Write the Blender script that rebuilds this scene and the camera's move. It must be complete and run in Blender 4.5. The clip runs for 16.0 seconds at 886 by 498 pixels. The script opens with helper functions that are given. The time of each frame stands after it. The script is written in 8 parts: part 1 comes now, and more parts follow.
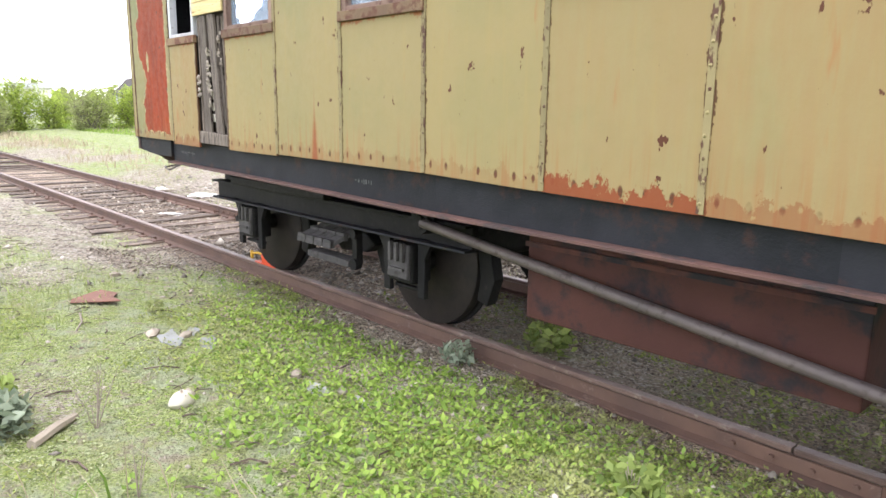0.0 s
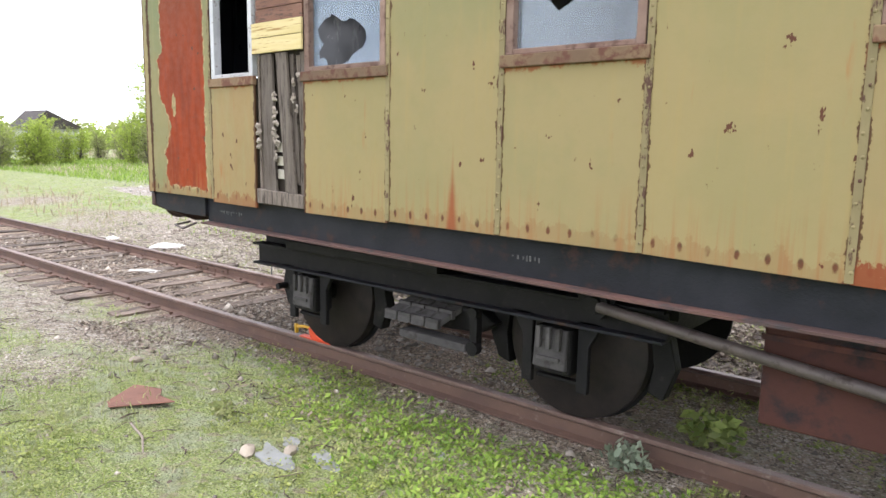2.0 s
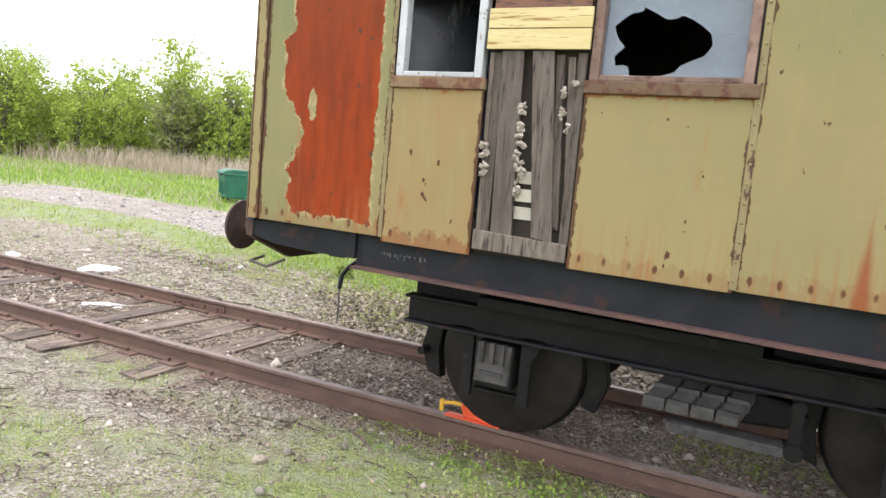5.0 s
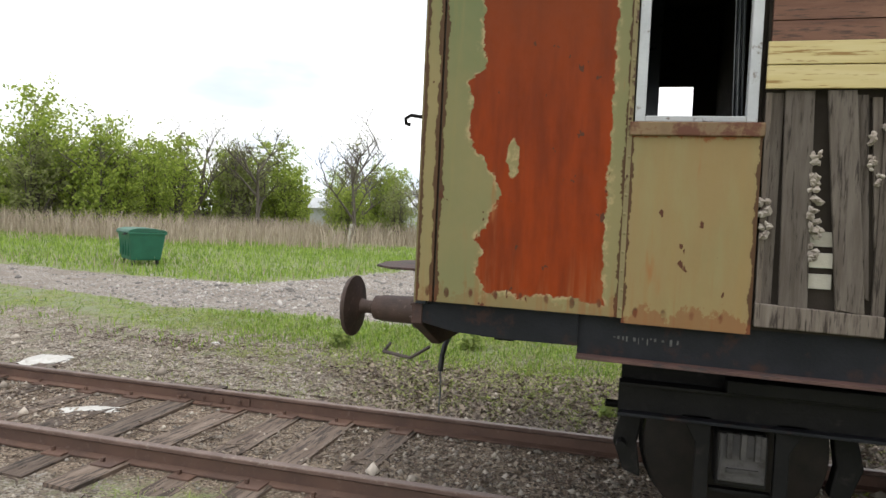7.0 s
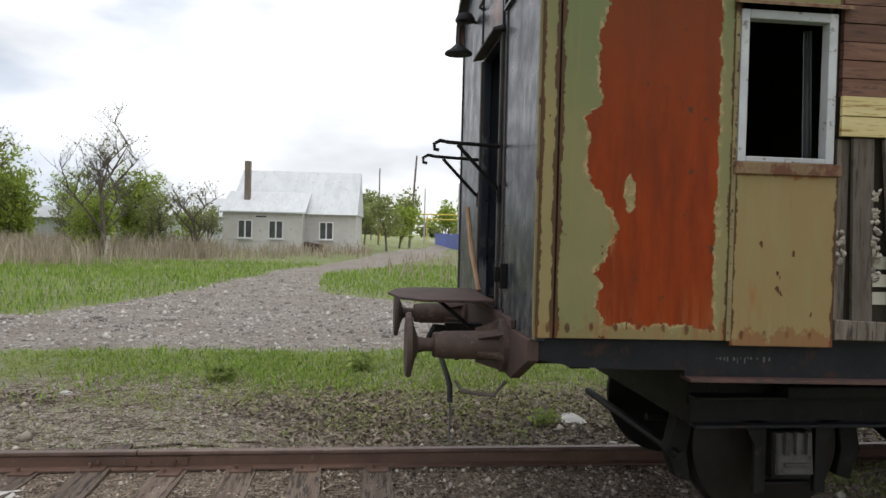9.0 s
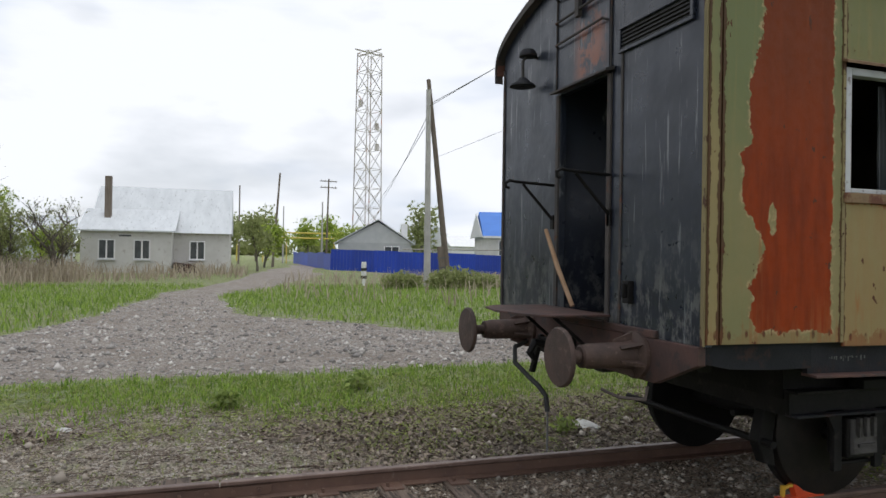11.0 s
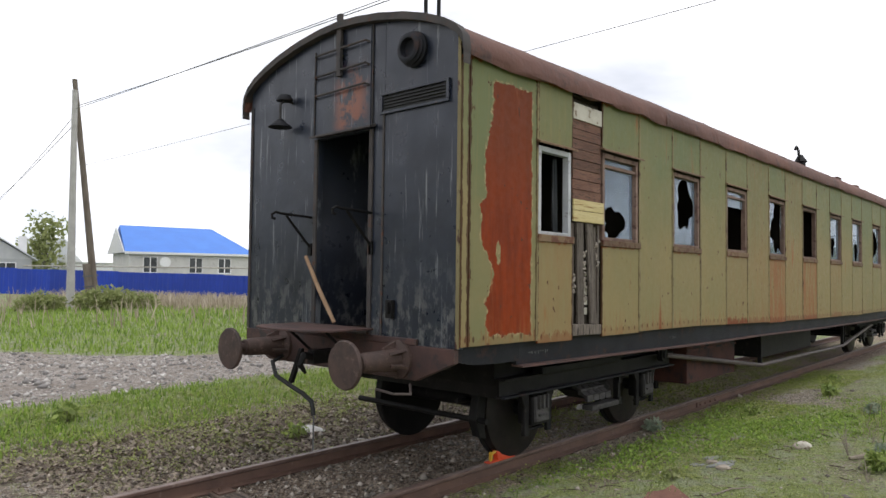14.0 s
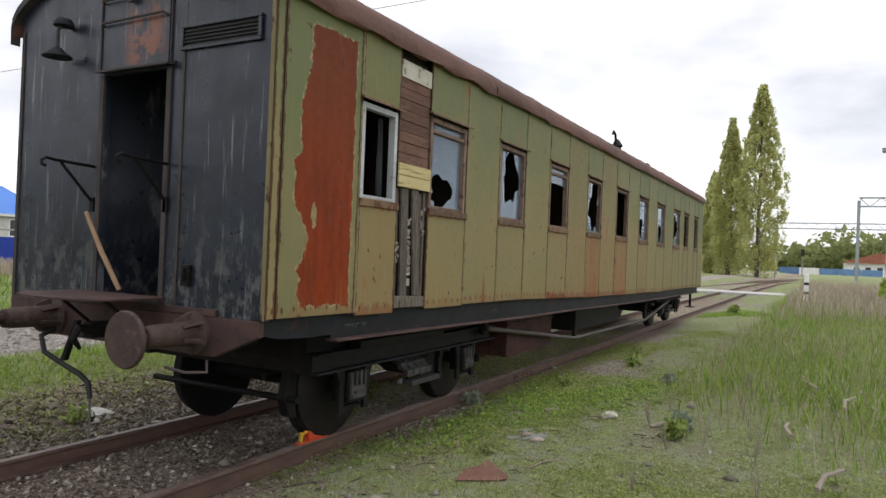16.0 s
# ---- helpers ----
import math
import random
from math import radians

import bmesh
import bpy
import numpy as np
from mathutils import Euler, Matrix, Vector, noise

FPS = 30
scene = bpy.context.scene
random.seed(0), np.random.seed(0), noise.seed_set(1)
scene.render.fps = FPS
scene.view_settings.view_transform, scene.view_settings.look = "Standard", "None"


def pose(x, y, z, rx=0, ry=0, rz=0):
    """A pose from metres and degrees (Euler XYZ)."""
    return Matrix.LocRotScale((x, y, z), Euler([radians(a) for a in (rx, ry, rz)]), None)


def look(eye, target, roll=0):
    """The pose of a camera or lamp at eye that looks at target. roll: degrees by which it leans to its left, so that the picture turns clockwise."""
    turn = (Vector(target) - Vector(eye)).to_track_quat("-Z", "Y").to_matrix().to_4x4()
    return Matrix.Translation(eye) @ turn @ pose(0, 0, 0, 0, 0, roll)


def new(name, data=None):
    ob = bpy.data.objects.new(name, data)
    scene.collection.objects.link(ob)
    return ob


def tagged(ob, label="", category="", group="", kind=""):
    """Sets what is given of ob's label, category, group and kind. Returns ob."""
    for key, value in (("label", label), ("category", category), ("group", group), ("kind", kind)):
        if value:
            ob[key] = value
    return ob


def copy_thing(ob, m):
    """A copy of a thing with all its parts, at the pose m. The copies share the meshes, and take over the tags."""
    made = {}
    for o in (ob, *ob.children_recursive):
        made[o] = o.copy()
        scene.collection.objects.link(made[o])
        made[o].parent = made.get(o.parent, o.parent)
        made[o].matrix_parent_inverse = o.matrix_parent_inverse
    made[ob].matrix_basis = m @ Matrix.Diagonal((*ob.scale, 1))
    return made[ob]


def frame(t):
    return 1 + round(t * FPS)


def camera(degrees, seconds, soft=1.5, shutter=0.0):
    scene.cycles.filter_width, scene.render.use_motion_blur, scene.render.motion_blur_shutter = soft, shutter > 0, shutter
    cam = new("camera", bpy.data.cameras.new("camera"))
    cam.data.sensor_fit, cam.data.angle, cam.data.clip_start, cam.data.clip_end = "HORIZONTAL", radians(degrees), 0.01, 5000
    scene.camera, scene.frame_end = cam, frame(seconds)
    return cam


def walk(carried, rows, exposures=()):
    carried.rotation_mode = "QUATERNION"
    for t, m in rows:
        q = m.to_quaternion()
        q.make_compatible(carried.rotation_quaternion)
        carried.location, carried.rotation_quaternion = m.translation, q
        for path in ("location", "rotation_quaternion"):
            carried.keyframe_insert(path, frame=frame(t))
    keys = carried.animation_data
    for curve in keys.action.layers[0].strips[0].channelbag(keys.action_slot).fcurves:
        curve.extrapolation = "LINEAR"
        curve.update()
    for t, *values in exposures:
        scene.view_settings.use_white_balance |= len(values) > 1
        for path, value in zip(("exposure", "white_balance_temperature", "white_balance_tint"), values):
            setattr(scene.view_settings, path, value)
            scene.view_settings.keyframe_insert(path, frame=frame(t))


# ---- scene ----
cam = camera(64.8, 16.0)
PATH = [
    (0, (8.082, -2.798, 1.806), (6.641, -1.468, 1.412), 0.8),
    (0.5, (7.577, -2.799, 1.902), (6.038, -1.562, 1.583), 0.5),
    (1, (7.213, -3.025, 1.806), (5.854, -1.576, 1.575), 3.0),
    (1.5, (6.776, -3.232, 1.855), (5.455, -1.768, 1.521), 0.9),
    (2, (6.316, -3.275, 1.944), (5.051, -1.754, 1.646), 1.0),
    (2.5, (5.88, -3.51, 1.88), (4.755, -1.886, 1.57), 2.7),
    (3, (5.441, -3.573, 1.908), (4.378, -1.899, 1.646), 2.2),
    (3.5, (4.981, -3.708, 1.913), (4.042, -1.962, 1.652), 1.7),
    (4, (4.481, -3.689, 1.937), (3.446, -1.989, 1.742), -0.1),
    (4.2, (4.233, -3.701, 1.957), (3.181, -2.02, 1.698), 2.0),
    (6.3, (1.921, -3.662, 1.788), (1.32, -1.757, 1.699), 2.4),
    (6.5, (1.685, -3.654, 1.925), (1.091, -1.747, 1.82), 1.1),
    (7, (1.116, -3.612, 1.897), (0.595, -1.682, 1.817), 2.7),
    (7.5, (0.609, -3.593, 1.86), (0.146, -1.648, 1.799), 2.9),
    (8, (0.014, -3.63, 1.916), (-0.292, -1.654, 1.888), 0.2),
    (8.5, (-0.447, -3.636, 1.916), (-0.494, -1.64, 1.802), 1.1),
    (9, (-0.907, -3.61, 2.003), (-0.684, -1.623, 1.958), 1.4),
    (9.2, (-1.158, -3.55, 2.007), (-0.722, -1.599, 1.96), 0.3),
    (11.4, (-3.199, -3.429, 1.982), (-2.483, -1.563, 2.034), -0.5),
    (11.5, (-3.292, -3.391, 1.991), (-2.527, -1.545, 2.071), -1.8),
    (11.8, (-3.689, -3.361, 2.016), (-2.623, -1.672, 2.127), -8.7),
    (12, (-3.742, -3.411, 1.996), (-2.725, -1.698, 2.17), -5.0),
    (12.5, (-4.042, -3.564, 1.995), (-2.811, -1.99, 1.919), -3.1),
    (13, (-4.198, -3.648, 2.043), (-2.915, -2.114, 2.014), 2.2),
    (13.5, (-4.229, -3.642, 2.045), (-2.855, -2.189, 2.007), 3.0),
    (14, (-4.261, -3.665, 2.042), (-2.779, -2.325, 2.117), 0.7),
    (14.2, (-4.229, -3.688, 2.054), (-2.672, -2.435, 2.135), 0.8),
    (14.5, (-4.258, -3.722, 2.058), (-2.551, -2.68, 2.099), 0.0),
    (15, (-4.255, -3.72, 2.038), (-2.482, -2.796, 2.036), -0.9),
    (15.2, (-4.217, -3.706, 2.043), (-2.437, -2.794, 2.04), -1.5),
    (15.5, (-4.06, -3.642, 1.971), (-2.305, -2.684, 2.021), -0.2),
    (16, (-3.786, -3.464, 1.988), (-2.026, -2.514, 2.0), 2.3),
]
EXPOSURES = [(0.0, 0.88, 6200, 15), (0.5, 0.78, 6200, 15), (1.0, 0.56, 6200, 15), (1.5, 0.80, 6200, 15), (2.0, 0.62, 6200, 15), (2.5, 0.88, 6200, 15), (3.0, 0.88, 6200, 15), (3.5, 0.78, 6250, 14), (4.2, 0.80, 6250, 14), (6.3, 0.06, 6450, 12), (6.5, 0.0, 6450, 12), (7.0, -0.28, 6500, 10), (7.5, -0.54, 6480, 10), (8.0, -0.86, 6450, 10), (8.5, -0.86, 6450, 10), (9.2, -0.78, 6400, 10), (11.4, -1.05, 6200, 10), (12.5, -1.2, 6150, 10), (13.0, -0.55, 6350, 12), (14.0, -0.57, 6350, 12), (14.5, -0.9, 6350, 12), (15.0, -0.50, 6350, 12), (15.5, -0.50, 6350, 12), (16.0, -0.72, 6400, 12)]
walk(cam, [(t, look(e, p, r)) for t, e, p, r in PATH], EXPOSURES)

# ---- world and sun: bright overcast ----
world = bpy.data.worlds.new("overcast_sky")
scene.world = world
world.use_nodes = True
wn, wl = world.node_tree.nodes, world.node_tree.links
wn.clear()
w_out = wn.new("ShaderNodeOutputWorld")
w_bg = wn.new("ShaderNodeBackground")
w_sky = wn.new("ShaderNodeTexSky")
w_sky.sky_type = "NISHITA"
w_sky.sun_disc = False
w_sky.sun_elevation, w_sky.sun_rotation = radians(78), radians(207)
w_dim = wn.new("ShaderNodeVectorMath")
w_dim.operation = "SCALE"
w_dim.inputs["Scale"].default_value = 0.1
w_tc = wn.new("ShaderNodeTexCoord")
w_map = wn.new("ShaderNodeMapping")
w_map.inputs["Scale"].default_value = (1.0, 1.0, 2.6)
w_noise = wn.new("ShaderNodeTexNoise")
w_noise.inputs["Scale"].default_value = 2.6
w_noise.inputs["Detail"].default_value = 6.0
w_noise.inputs["Roughness"].default_value = 0.5
w_ramp = wn.new("ShaderNodeValToRGB")
w_ramp.color_ramp.elements[0].position, w_ramp.color_ramp.elements[1].position = 0.31, 0.49
w_ramp.color_ramp.elements[0].color = (0.6, 0.6, 0.6, 1)
w_mix = wn.new("ShaderNodeMix")
w_mix.data_type = "RGBA"
wl.new(w_tc.outputs["Generated"], w_map.inputs["Vector"])
wl.new(w_map.outputs["Vector"], w_noise.inputs["Vector"])
wl.new(w_noise.outputs["Fac"], w_ramp.inputs["Fac"])
w_map2 = wn.new("ShaderNodeMapping")
w_map2.inputs["Scale"].default_value = (1.0, 1.0, 3.4)
w_map2.inputs["Location"].default_value = (0.35, 0.2, 0.4)
w_cloud = wn.new("ShaderNodeTexNoise")
w_cloud.inputs["Scale"].default_value = 2.9
w_cloud.inputs["Detail"].default_value = 5.0
w_cloud.inputs["Roughness"].default_value = 0.45
w_dark = wn.new("ShaderNodeMapRange")
w_dark.interpolation_type = "SMOOTHSTEP"
w_dark.inputs["From Min"].default_value, w_dark.inputs["From Max"].default_value = 0.50, 0.70
w_dark.inputs["To Max"].default_value = 0.78
w_under = wn.new("ShaderNodeMix")
w_under.data_type = "RGBA"
w_under.inputs["A"].default_value = (1.95, 1.96, 1.99, 1)
w_under.inputs["B"].default_value = (1.16, 1.31, 1.56, 1)
wl.new(w_tc.outputs["Generated"], w_map2.inputs["Vector"])
wl.new(w_map2.outputs["Vector"], w_cloud.inputs["Vector"])
wl.new(w_cloud.outputs["Fac"], w_dark.inputs["Value"])
w_sep = wn.new("ShaderNodeSeparateXYZ")
w_west = wn.new("ShaderNodeMapRange")
w_west.interpolation_type = "SMOOTHSTEP"
w_west.inputs["From Min"].default_value, w_west.inputs["From Max"].default_value = 0.25, 0.8
w_west.inputs["To Min"].default_value, w_west.inputs["To Max"].default_value = 1.0, 0.15
w_both = wn.new("ShaderNodeMath")
w_both.operation = "MULTIPLY"
wl.new(w_tc.outputs["Generated"], w_sep.inputs[0])
wl.new(w_sep.outputs["X"], w_west.inputs["Value"])
wl.new(w_dark.outputs["Result"], w_both.inputs[0])
wl.new(w_west.outputs["Result"], w_both.inputs[1])
wl.new(w_both.outputs["Value"], w_under.inputs["Factor"])
wl.new(w_under.outputs["Result"], w_mix.inputs["B"])
wl.new(w_sky.outputs["Color"], w_dim.inputs[0])
wl.new(w_dim.outputs["Vector"], w_mix.inputs["A"])
wl.new(w_ramp.outputs["Color"], w_mix.inputs["Factor"])
wl.new(w_mix.outputs["Result"], w_bg.inputs["Color"])
w_bg.inputs["Strength"].default_value = 1.0
wl.new(w_bg.outputs["Background"], w_out.inputs["Surface"])

sun_data = bpy.data.lights.new("sun", "SUN")
sun_data.energy, sun_data.angle, sun_data.color = 1.5, radians(25), (1.0, 0.96, 0.9)
sun = new("sun", sun_data)
sun.matrix_world = look((2.5, -5.0, 26), (0, 0, 0))


# ---- materials ----
def links_of(m):
    return m.node_tree.nodes, m.node_tree.links


def start_material(name):
    m = bpy.data.materials.new(name)
    m.use_nodes = True
    n, l = links_of(m)
    b = n["Principled BSDF"]
    tc = n.new("ShaderNodeTexCoord")
    oi = n.new("ShaderNodeObjectInfo")
    sh = n.new("ShaderNodeVectorMath")
    sh.operation = "SCALE"
    sh.inputs[0].default_value = (31.0, 17.0, 43.0)
    l.new(oi.outputs["Random"], sh.inputs["Scale"])
    ad = n.new("ShaderNodeVectorMath")
    l.new(tc.outputs["Object"], ad.inputs[0])
    l.new(sh.outputs["Vector"], ad.inputs[1])
    return m, n, l, b, ad.outputs["Vector"], tc.outputs["Object"], oi.outputs["Random"]


def noise_node(n, l, vec, scale, detail=5.0, rough=0.6, stretch=None):
    if stretch:
        mp = n.new("ShaderNodeMapping")
        mp.inputs["Scale"].default_value = stretch
        l.new(vec, mp.inputs["Vector"])
        vec = mp.outputs["Vector"]
    t = n.new("ShaderNodeTexNoise")
    t.inputs["Scale"].default_value, t.inputs["Detail"].default_value, t.inputs["Roughness"].default_value = scale, detail, rough
    l.new(vec, t.inputs["Vector"])
    return t.outputs["Fac"]


def ramp(n, l, fac, lo, hi, a=0.0, b=1.0):
    r = n.new("ShaderNodeMapRange")
    r.interpolation_type = "SMOOTHSTEP"
    r.inputs["From Min"].default_value, r.inputs["From Max"].default_value = lo, hi
    r.inputs["To Min"].default_value, r.inputs["To Max"].default_value = a, b
    l.new(fac, r.inputs["Value"])
    return r.outputs["Result"]


def mixc(n, l, fac, a, b):
    m = n.new("ShaderNodeMix")
    m.data_type = "RGBA"
    for key, v in (("Factor", fac), ("A", a), ("B", b)):
        if isinstance(v, (int, float)):
            m.inputs[key].default_value = v
        elif isinstance(v, tuple):
            m.inputs[key].default_value = (*v, 1)
        else:
            l.new(v, m.inputs[key])
    return m.outputs["Result"]


def calc(n, l, op, a, b):
    m = n.new("ShaderNodeMath")
    m.operation = op
    for i, v in enumerate((a, b)):
        if isinstance(v, (int, float)):
            m.inputs[i].default_value = v
        else:
            l.new(v, m.inputs[i])
    return m.outputs["Value"]


def bump(n, l, b, height, strength=0.4, dist=0.01):
    bp = n.new("ShaderNodeBump")
    bp.inputs["Strength"].default_value, bp.inputs["Distance"].default_value = strength, dist
    l.new(height, bp.inputs["Height"])
    l.new(bp.outputs["Normal"], b.inputs["Normal"])


def surf(name, c1, c2, scale=3.0, c3=None, scale3=20.0, lo3=0.55, hi3=0.7, rough=0.8, metal=0.0, bumps=0.3, bscale=60.0, dist=0.006,
         vary=0.15, stretch=None, spec=0.5):
    m, n, l, b, vec, raw, rnd = start_material(name)
    col = mixc(n, l, ramp(n, l, noise_node(n, l, vec, scale, stretch=stretch), 0.3, 0.7), c1, c2)
    if c3:
        col = mixc(n, l, ramp(n, l, noise_node(n, l, vec, scale3, 6.0, 0.65, stretch), lo3, hi3), col, c3)
    if vary:
        hs = n.new("ShaderNodeHueSaturation")
        l.new(ramp(n, l, rnd, 0, 1, 1 - vary, 1 + vary), hs.inputs["Value"])
        l.new(col, hs.inputs["Color"])
        col = hs.outputs["Color"]
    l.new(col, b.inputs["Base Color"])
    b.inputs["Roughness"].default_value, b.inputs["Metallic"].default_value = rough, metal
    b.inputs["Specular IOR Level"].default_value = spec
    if bumps:
        bump(n, l, b, noise_node(n, l, vec, bscale, 4.0, 0.6, stretch), bumps, dist)
    return m


def foliage(name, dark, light, dry=None, rough=0.7, trans=0.25):
    m, n, l, b, vec, raw, rnd = start_material(name)
    g = n.new("ShaderNodeNewGeometry")
    col = mixc(n, l, g.outputs["Random Per Island"], dark, light)
    if dry:
        patch = ramp(n, l, noise_node(n, l, raw, 0.9), 0.42, 0.66)
        col = mixc(n, l, calc(n, l, "MULTIPLY", patch, 0.8), col, dry)
    l.new(col, b.inputs["Base Color"])
    b.inputs["Roughness"].default_value = rough
    tr = n.new("ShaderNodeBsdfTranslucent")
    l.new(col, tr.inputs["Color"])
    mx = n.new("ShaderNodeMixShader")
    mx.inputs[0].default_value = trans
    l.new(b.outputs[0], mx.inputs[1])
    l.new(tr.outputs[0], mx.inputs[2])
    l.new(mx.outputs[0], n["Material Output"].inputs["Surface"])
    return m


PAINT = (0.258, 0.210, 0.100)
GREEN = (0.150, 0.172, 0.080)
RUST = (0.23, 0.065, 0.02)
RUST_DARK = (0.085, 0.033, 0.018)


def panel_paint(name, patch=False, rusty=0.0, hem=0.22):
    """Khaki paint on sheet steel: streaks, chips, rust along the edges and rivets; patch adds the large area of bare red primer."""
    m, n, l, b, vec, raw, rnd = start_material(name)
    ua, ub = n.new("ShaderNodeUVMap"), n.new("ShaderNodeUVMap")
    ua.uv_map, ub.uv_map = "near_edge", "far_edge"
    sa, sb = n.new("ShaderNodeSeparateXYZ"), n.new("ShaderNodeSeparateXYZ")
    l.new(ua.outputs["UV"], sa.inputs[0]), l.new(ub.outputs["UV"], sb.inputs[0])
    side = calc(n, l, "MINIMUM", sa.outputs["X"], sb.outputs["X"])
    foot, head = sa.outputs["Y"], sb.outputs["Y"]
    sx = n.new("ShaderNodeSeparateXYZ")
    l.new(raw, sx.inputs[0])
    X, Z = sx.outputs["X"], sx.outputs["Z"]
    # greener high up and toward the end of the coach, yellower low down
    up = calc(n, l, "ADD", ramp(n, l, Z, 2.2, 3.7), ramp(n, l, X, 10.0, 20.0, 0.0, 0.45))
    blot = noise_node(n, l, vec, 1.3, 5.0, 0.6)
    if patch:
        up = calc(n, l, "ADD", up, 0.4)
    up = calc(n, l, "ADD", up, ramp(n, l, blot, 0.3, 0.7, -0.25, 0.25))
    clamp = n.new("ShaderNodeClamp")
    l.new(up, clamp.inputs["Value"])
    col = mixc(n, l, clamp.outputs["Result"], PAINT, GREEN)
    streak = noise_node(n, l, vec, 2.2, 6.0, 0.6, (9.0, 1.0, 0.5))
    col = mixc(n, l, ramp(n, l, streak, 0.5, 0.75, 0.0, 0.3), col, (0.30, 0.22, 0.085))
    dirt = noise_node(n, l, vec, 14.0, 7.0, 0.7)
    col = mixc(n, l, ramp(n, l, dirt, 0.5, 0.85, 0.0, 0.35), col, (0.23, 0.20, 0.09))
    tone = ramp(n, l, rnd, 0.0, 1.0, 0.0, 0.22)
    col = mixc(n, l, tone, col, (0.29, 0.225, 0.095))
    if rusty:
        wash = ramp(n, l, noise_node(n, l, vec, 2.0, 6.0, 0.65, (4.0, 1.0, 0.7)), 0.28, 0.62, 0.0, rusty)
        col = mixc(n, l, wash, col, (0.27, 0.095, 0.032))
    if patch:
        cv = n.new("ShaderNodeValToRGB")
        cr = cv.color_ramp
        cr.elements[0].position, cr.elements[0].color = 0.0, (0.34, 0.34, 0.34, 1)
        cr.elements[1].position, cr.elements[1].color = 1.0, (0.45, 0.45, 0.45, 1)
        for p, v in ((0.03, 0.40), (0.08, 0.33), (0.17, 0.34), (0.235, 0.43), (0.30, 0.40), (0.36, 0.27), (0.5, 0.25), (0.53, 0.33), (0.62, 0.30),
                     (0.80, 0.38)):
            e = cr.elements.new(p)
            e.color = (v, v, v, 1)
        l.new(ramp_linear(n, l, Z, 1.46, 3.80), cv.inputs["Fac"])
        rag = calc(n, l, "MULTIPLY", calc(n, l, "SUBTRACT", noise_node(n, l, raw, 7.0, 7.0, 0.65), 0.5), 0.22)
        left = calc(n, l, "SUBTRACT", calc(n, l, "ADD", X, rag), cv.outputs["Color"])
        right = calc(n, l, "SUBTRACT", calc(n, l, "ADD", 0.985, calc(n, l, "MULTIPLY", rag, 0.6)), X)
        top = calc(n, l, "SUBTRACT", calc(n, l, "ADD", 3.72, rag), Z)
        low = calc(n, l, "SUBTRACT", Z, calc(n, l, "SUBTRACT", 1.53, rag))
        inside = calc(n, l, "MINIMUM", calc(n, l, "MINIMUM", left, right), calc(n, l, "MINIMUM", top, low))
        hole = ramp(n, l, calc(n, l, "ADD", calc(n, l, "POWER", calc(n, l, "MULTIPLY", calc(n, l, "SUBTRACT", calc(n, l, "ADD", X, calc(n, l, "MULTIPLY", rag, 0.5)), 0.50), 30.0), 2.0),
                                calc(n, l, "POWER", calc(n, l, "MULTIPLY", calc(n, l, "SUBTRACT", Z, 2.24), 9.0), 2.0)), 0.7, 1.0)
        fac = calc(n, l, "MULTIPLY", ramp(n, l, inside, -0.004, 0.006), hole)
        prim = mixc(n, l, ramp(n, l, noise_node(n, l, raw, 3.0, 6.0, 0.6, (3.0, 1.0, 0.5)), 0.35, 0.7), (0.245, 0.036, 0.004), (0.155, 0.025, 0.005))
        prim = mixc(n, l, ramp(n, l, Z, 2.2, 3.4, 0.0, 0.75), prim, (0.138, 0.035, 0.010))
        prim = mixc(n, l, ramp(n, l, noise_node(n, l, raw, 40.0, 6.0, 0.7), 0.55, 0.8, 0.0, 0.5), prim, (0.135, 0.029, 0.009))
        rim = calc(n, l, "MULTIPLY", ramp(n, l, inside, -0.03, -0.004), ramp(n, l, noise_node(n, l, raw, 12.0), 0.45, 0.6, 0.0, 0.8))
        col = mixc(n, l, rim, col, (0.42, 0.32, 0.17))
        col = mixc(n, l, fac, col, prim)
    # rust: runs from the foot, edges, rivet heads, odd chips
    rag2 = noise_node(n, l, vec, 11.0, 6.0, 0.72, (1.0, 1.0, 0.75))
    runs = noise_node(n, l, vec, 5.0, 4.0, 0.6, (5.0, 1.0, 0.25))
    lowr = calc(n, l, "MULTIPLY", ramp(n, l, foot, 0.0, 0.40, 1.0, 0.0), ramp(n, l, runs, 0.48, 0.68))
    lower = ramp(n, l, Z, 2.6, 2.9, 1.0, 0.12)
    col = mixc(n, l, calc(n, l, "MULTIPLY", calc(n, l, "MULTIPLY", lowr, lower), 0.45), col, (0.27, 0.11, 0.042))
    edge = ramp(n, l, calc(n, l, "SUBTRACT", side, calc(n, l, "MULTIPLY", calc(n, l, "SUBTRACT", rag2, 0.30), 0.083)), -0.001, 0.003, 1.0, 0.0)
    col = mixc(n, l, calc(n, l, "MULTIPLY", edge, 0.92), col, (0.07, 0.032, 0.017))
    edge2 = ramp(n, l, calc(n, l, "SUBTRACT", head, calc(n, l, "MULTIPLY", calc(n, l, "SUBTRACT", rag2, 0.40), 0.15)), -0.004, 0.016, 1.0, 0.0)
    col = mixc(n, l, calc(n, l, "MULTIPLY", edge2, 0.8), col, RUST)
    wave = calc(n, l, "ABSOLUTE", calc(n, l, "SUBTRACT", calc(n, l, "FRACT", calc(n, l, "MULTIPLY", sa.outputs["X"], 7.5), 0.0), 0.5), 0.0)
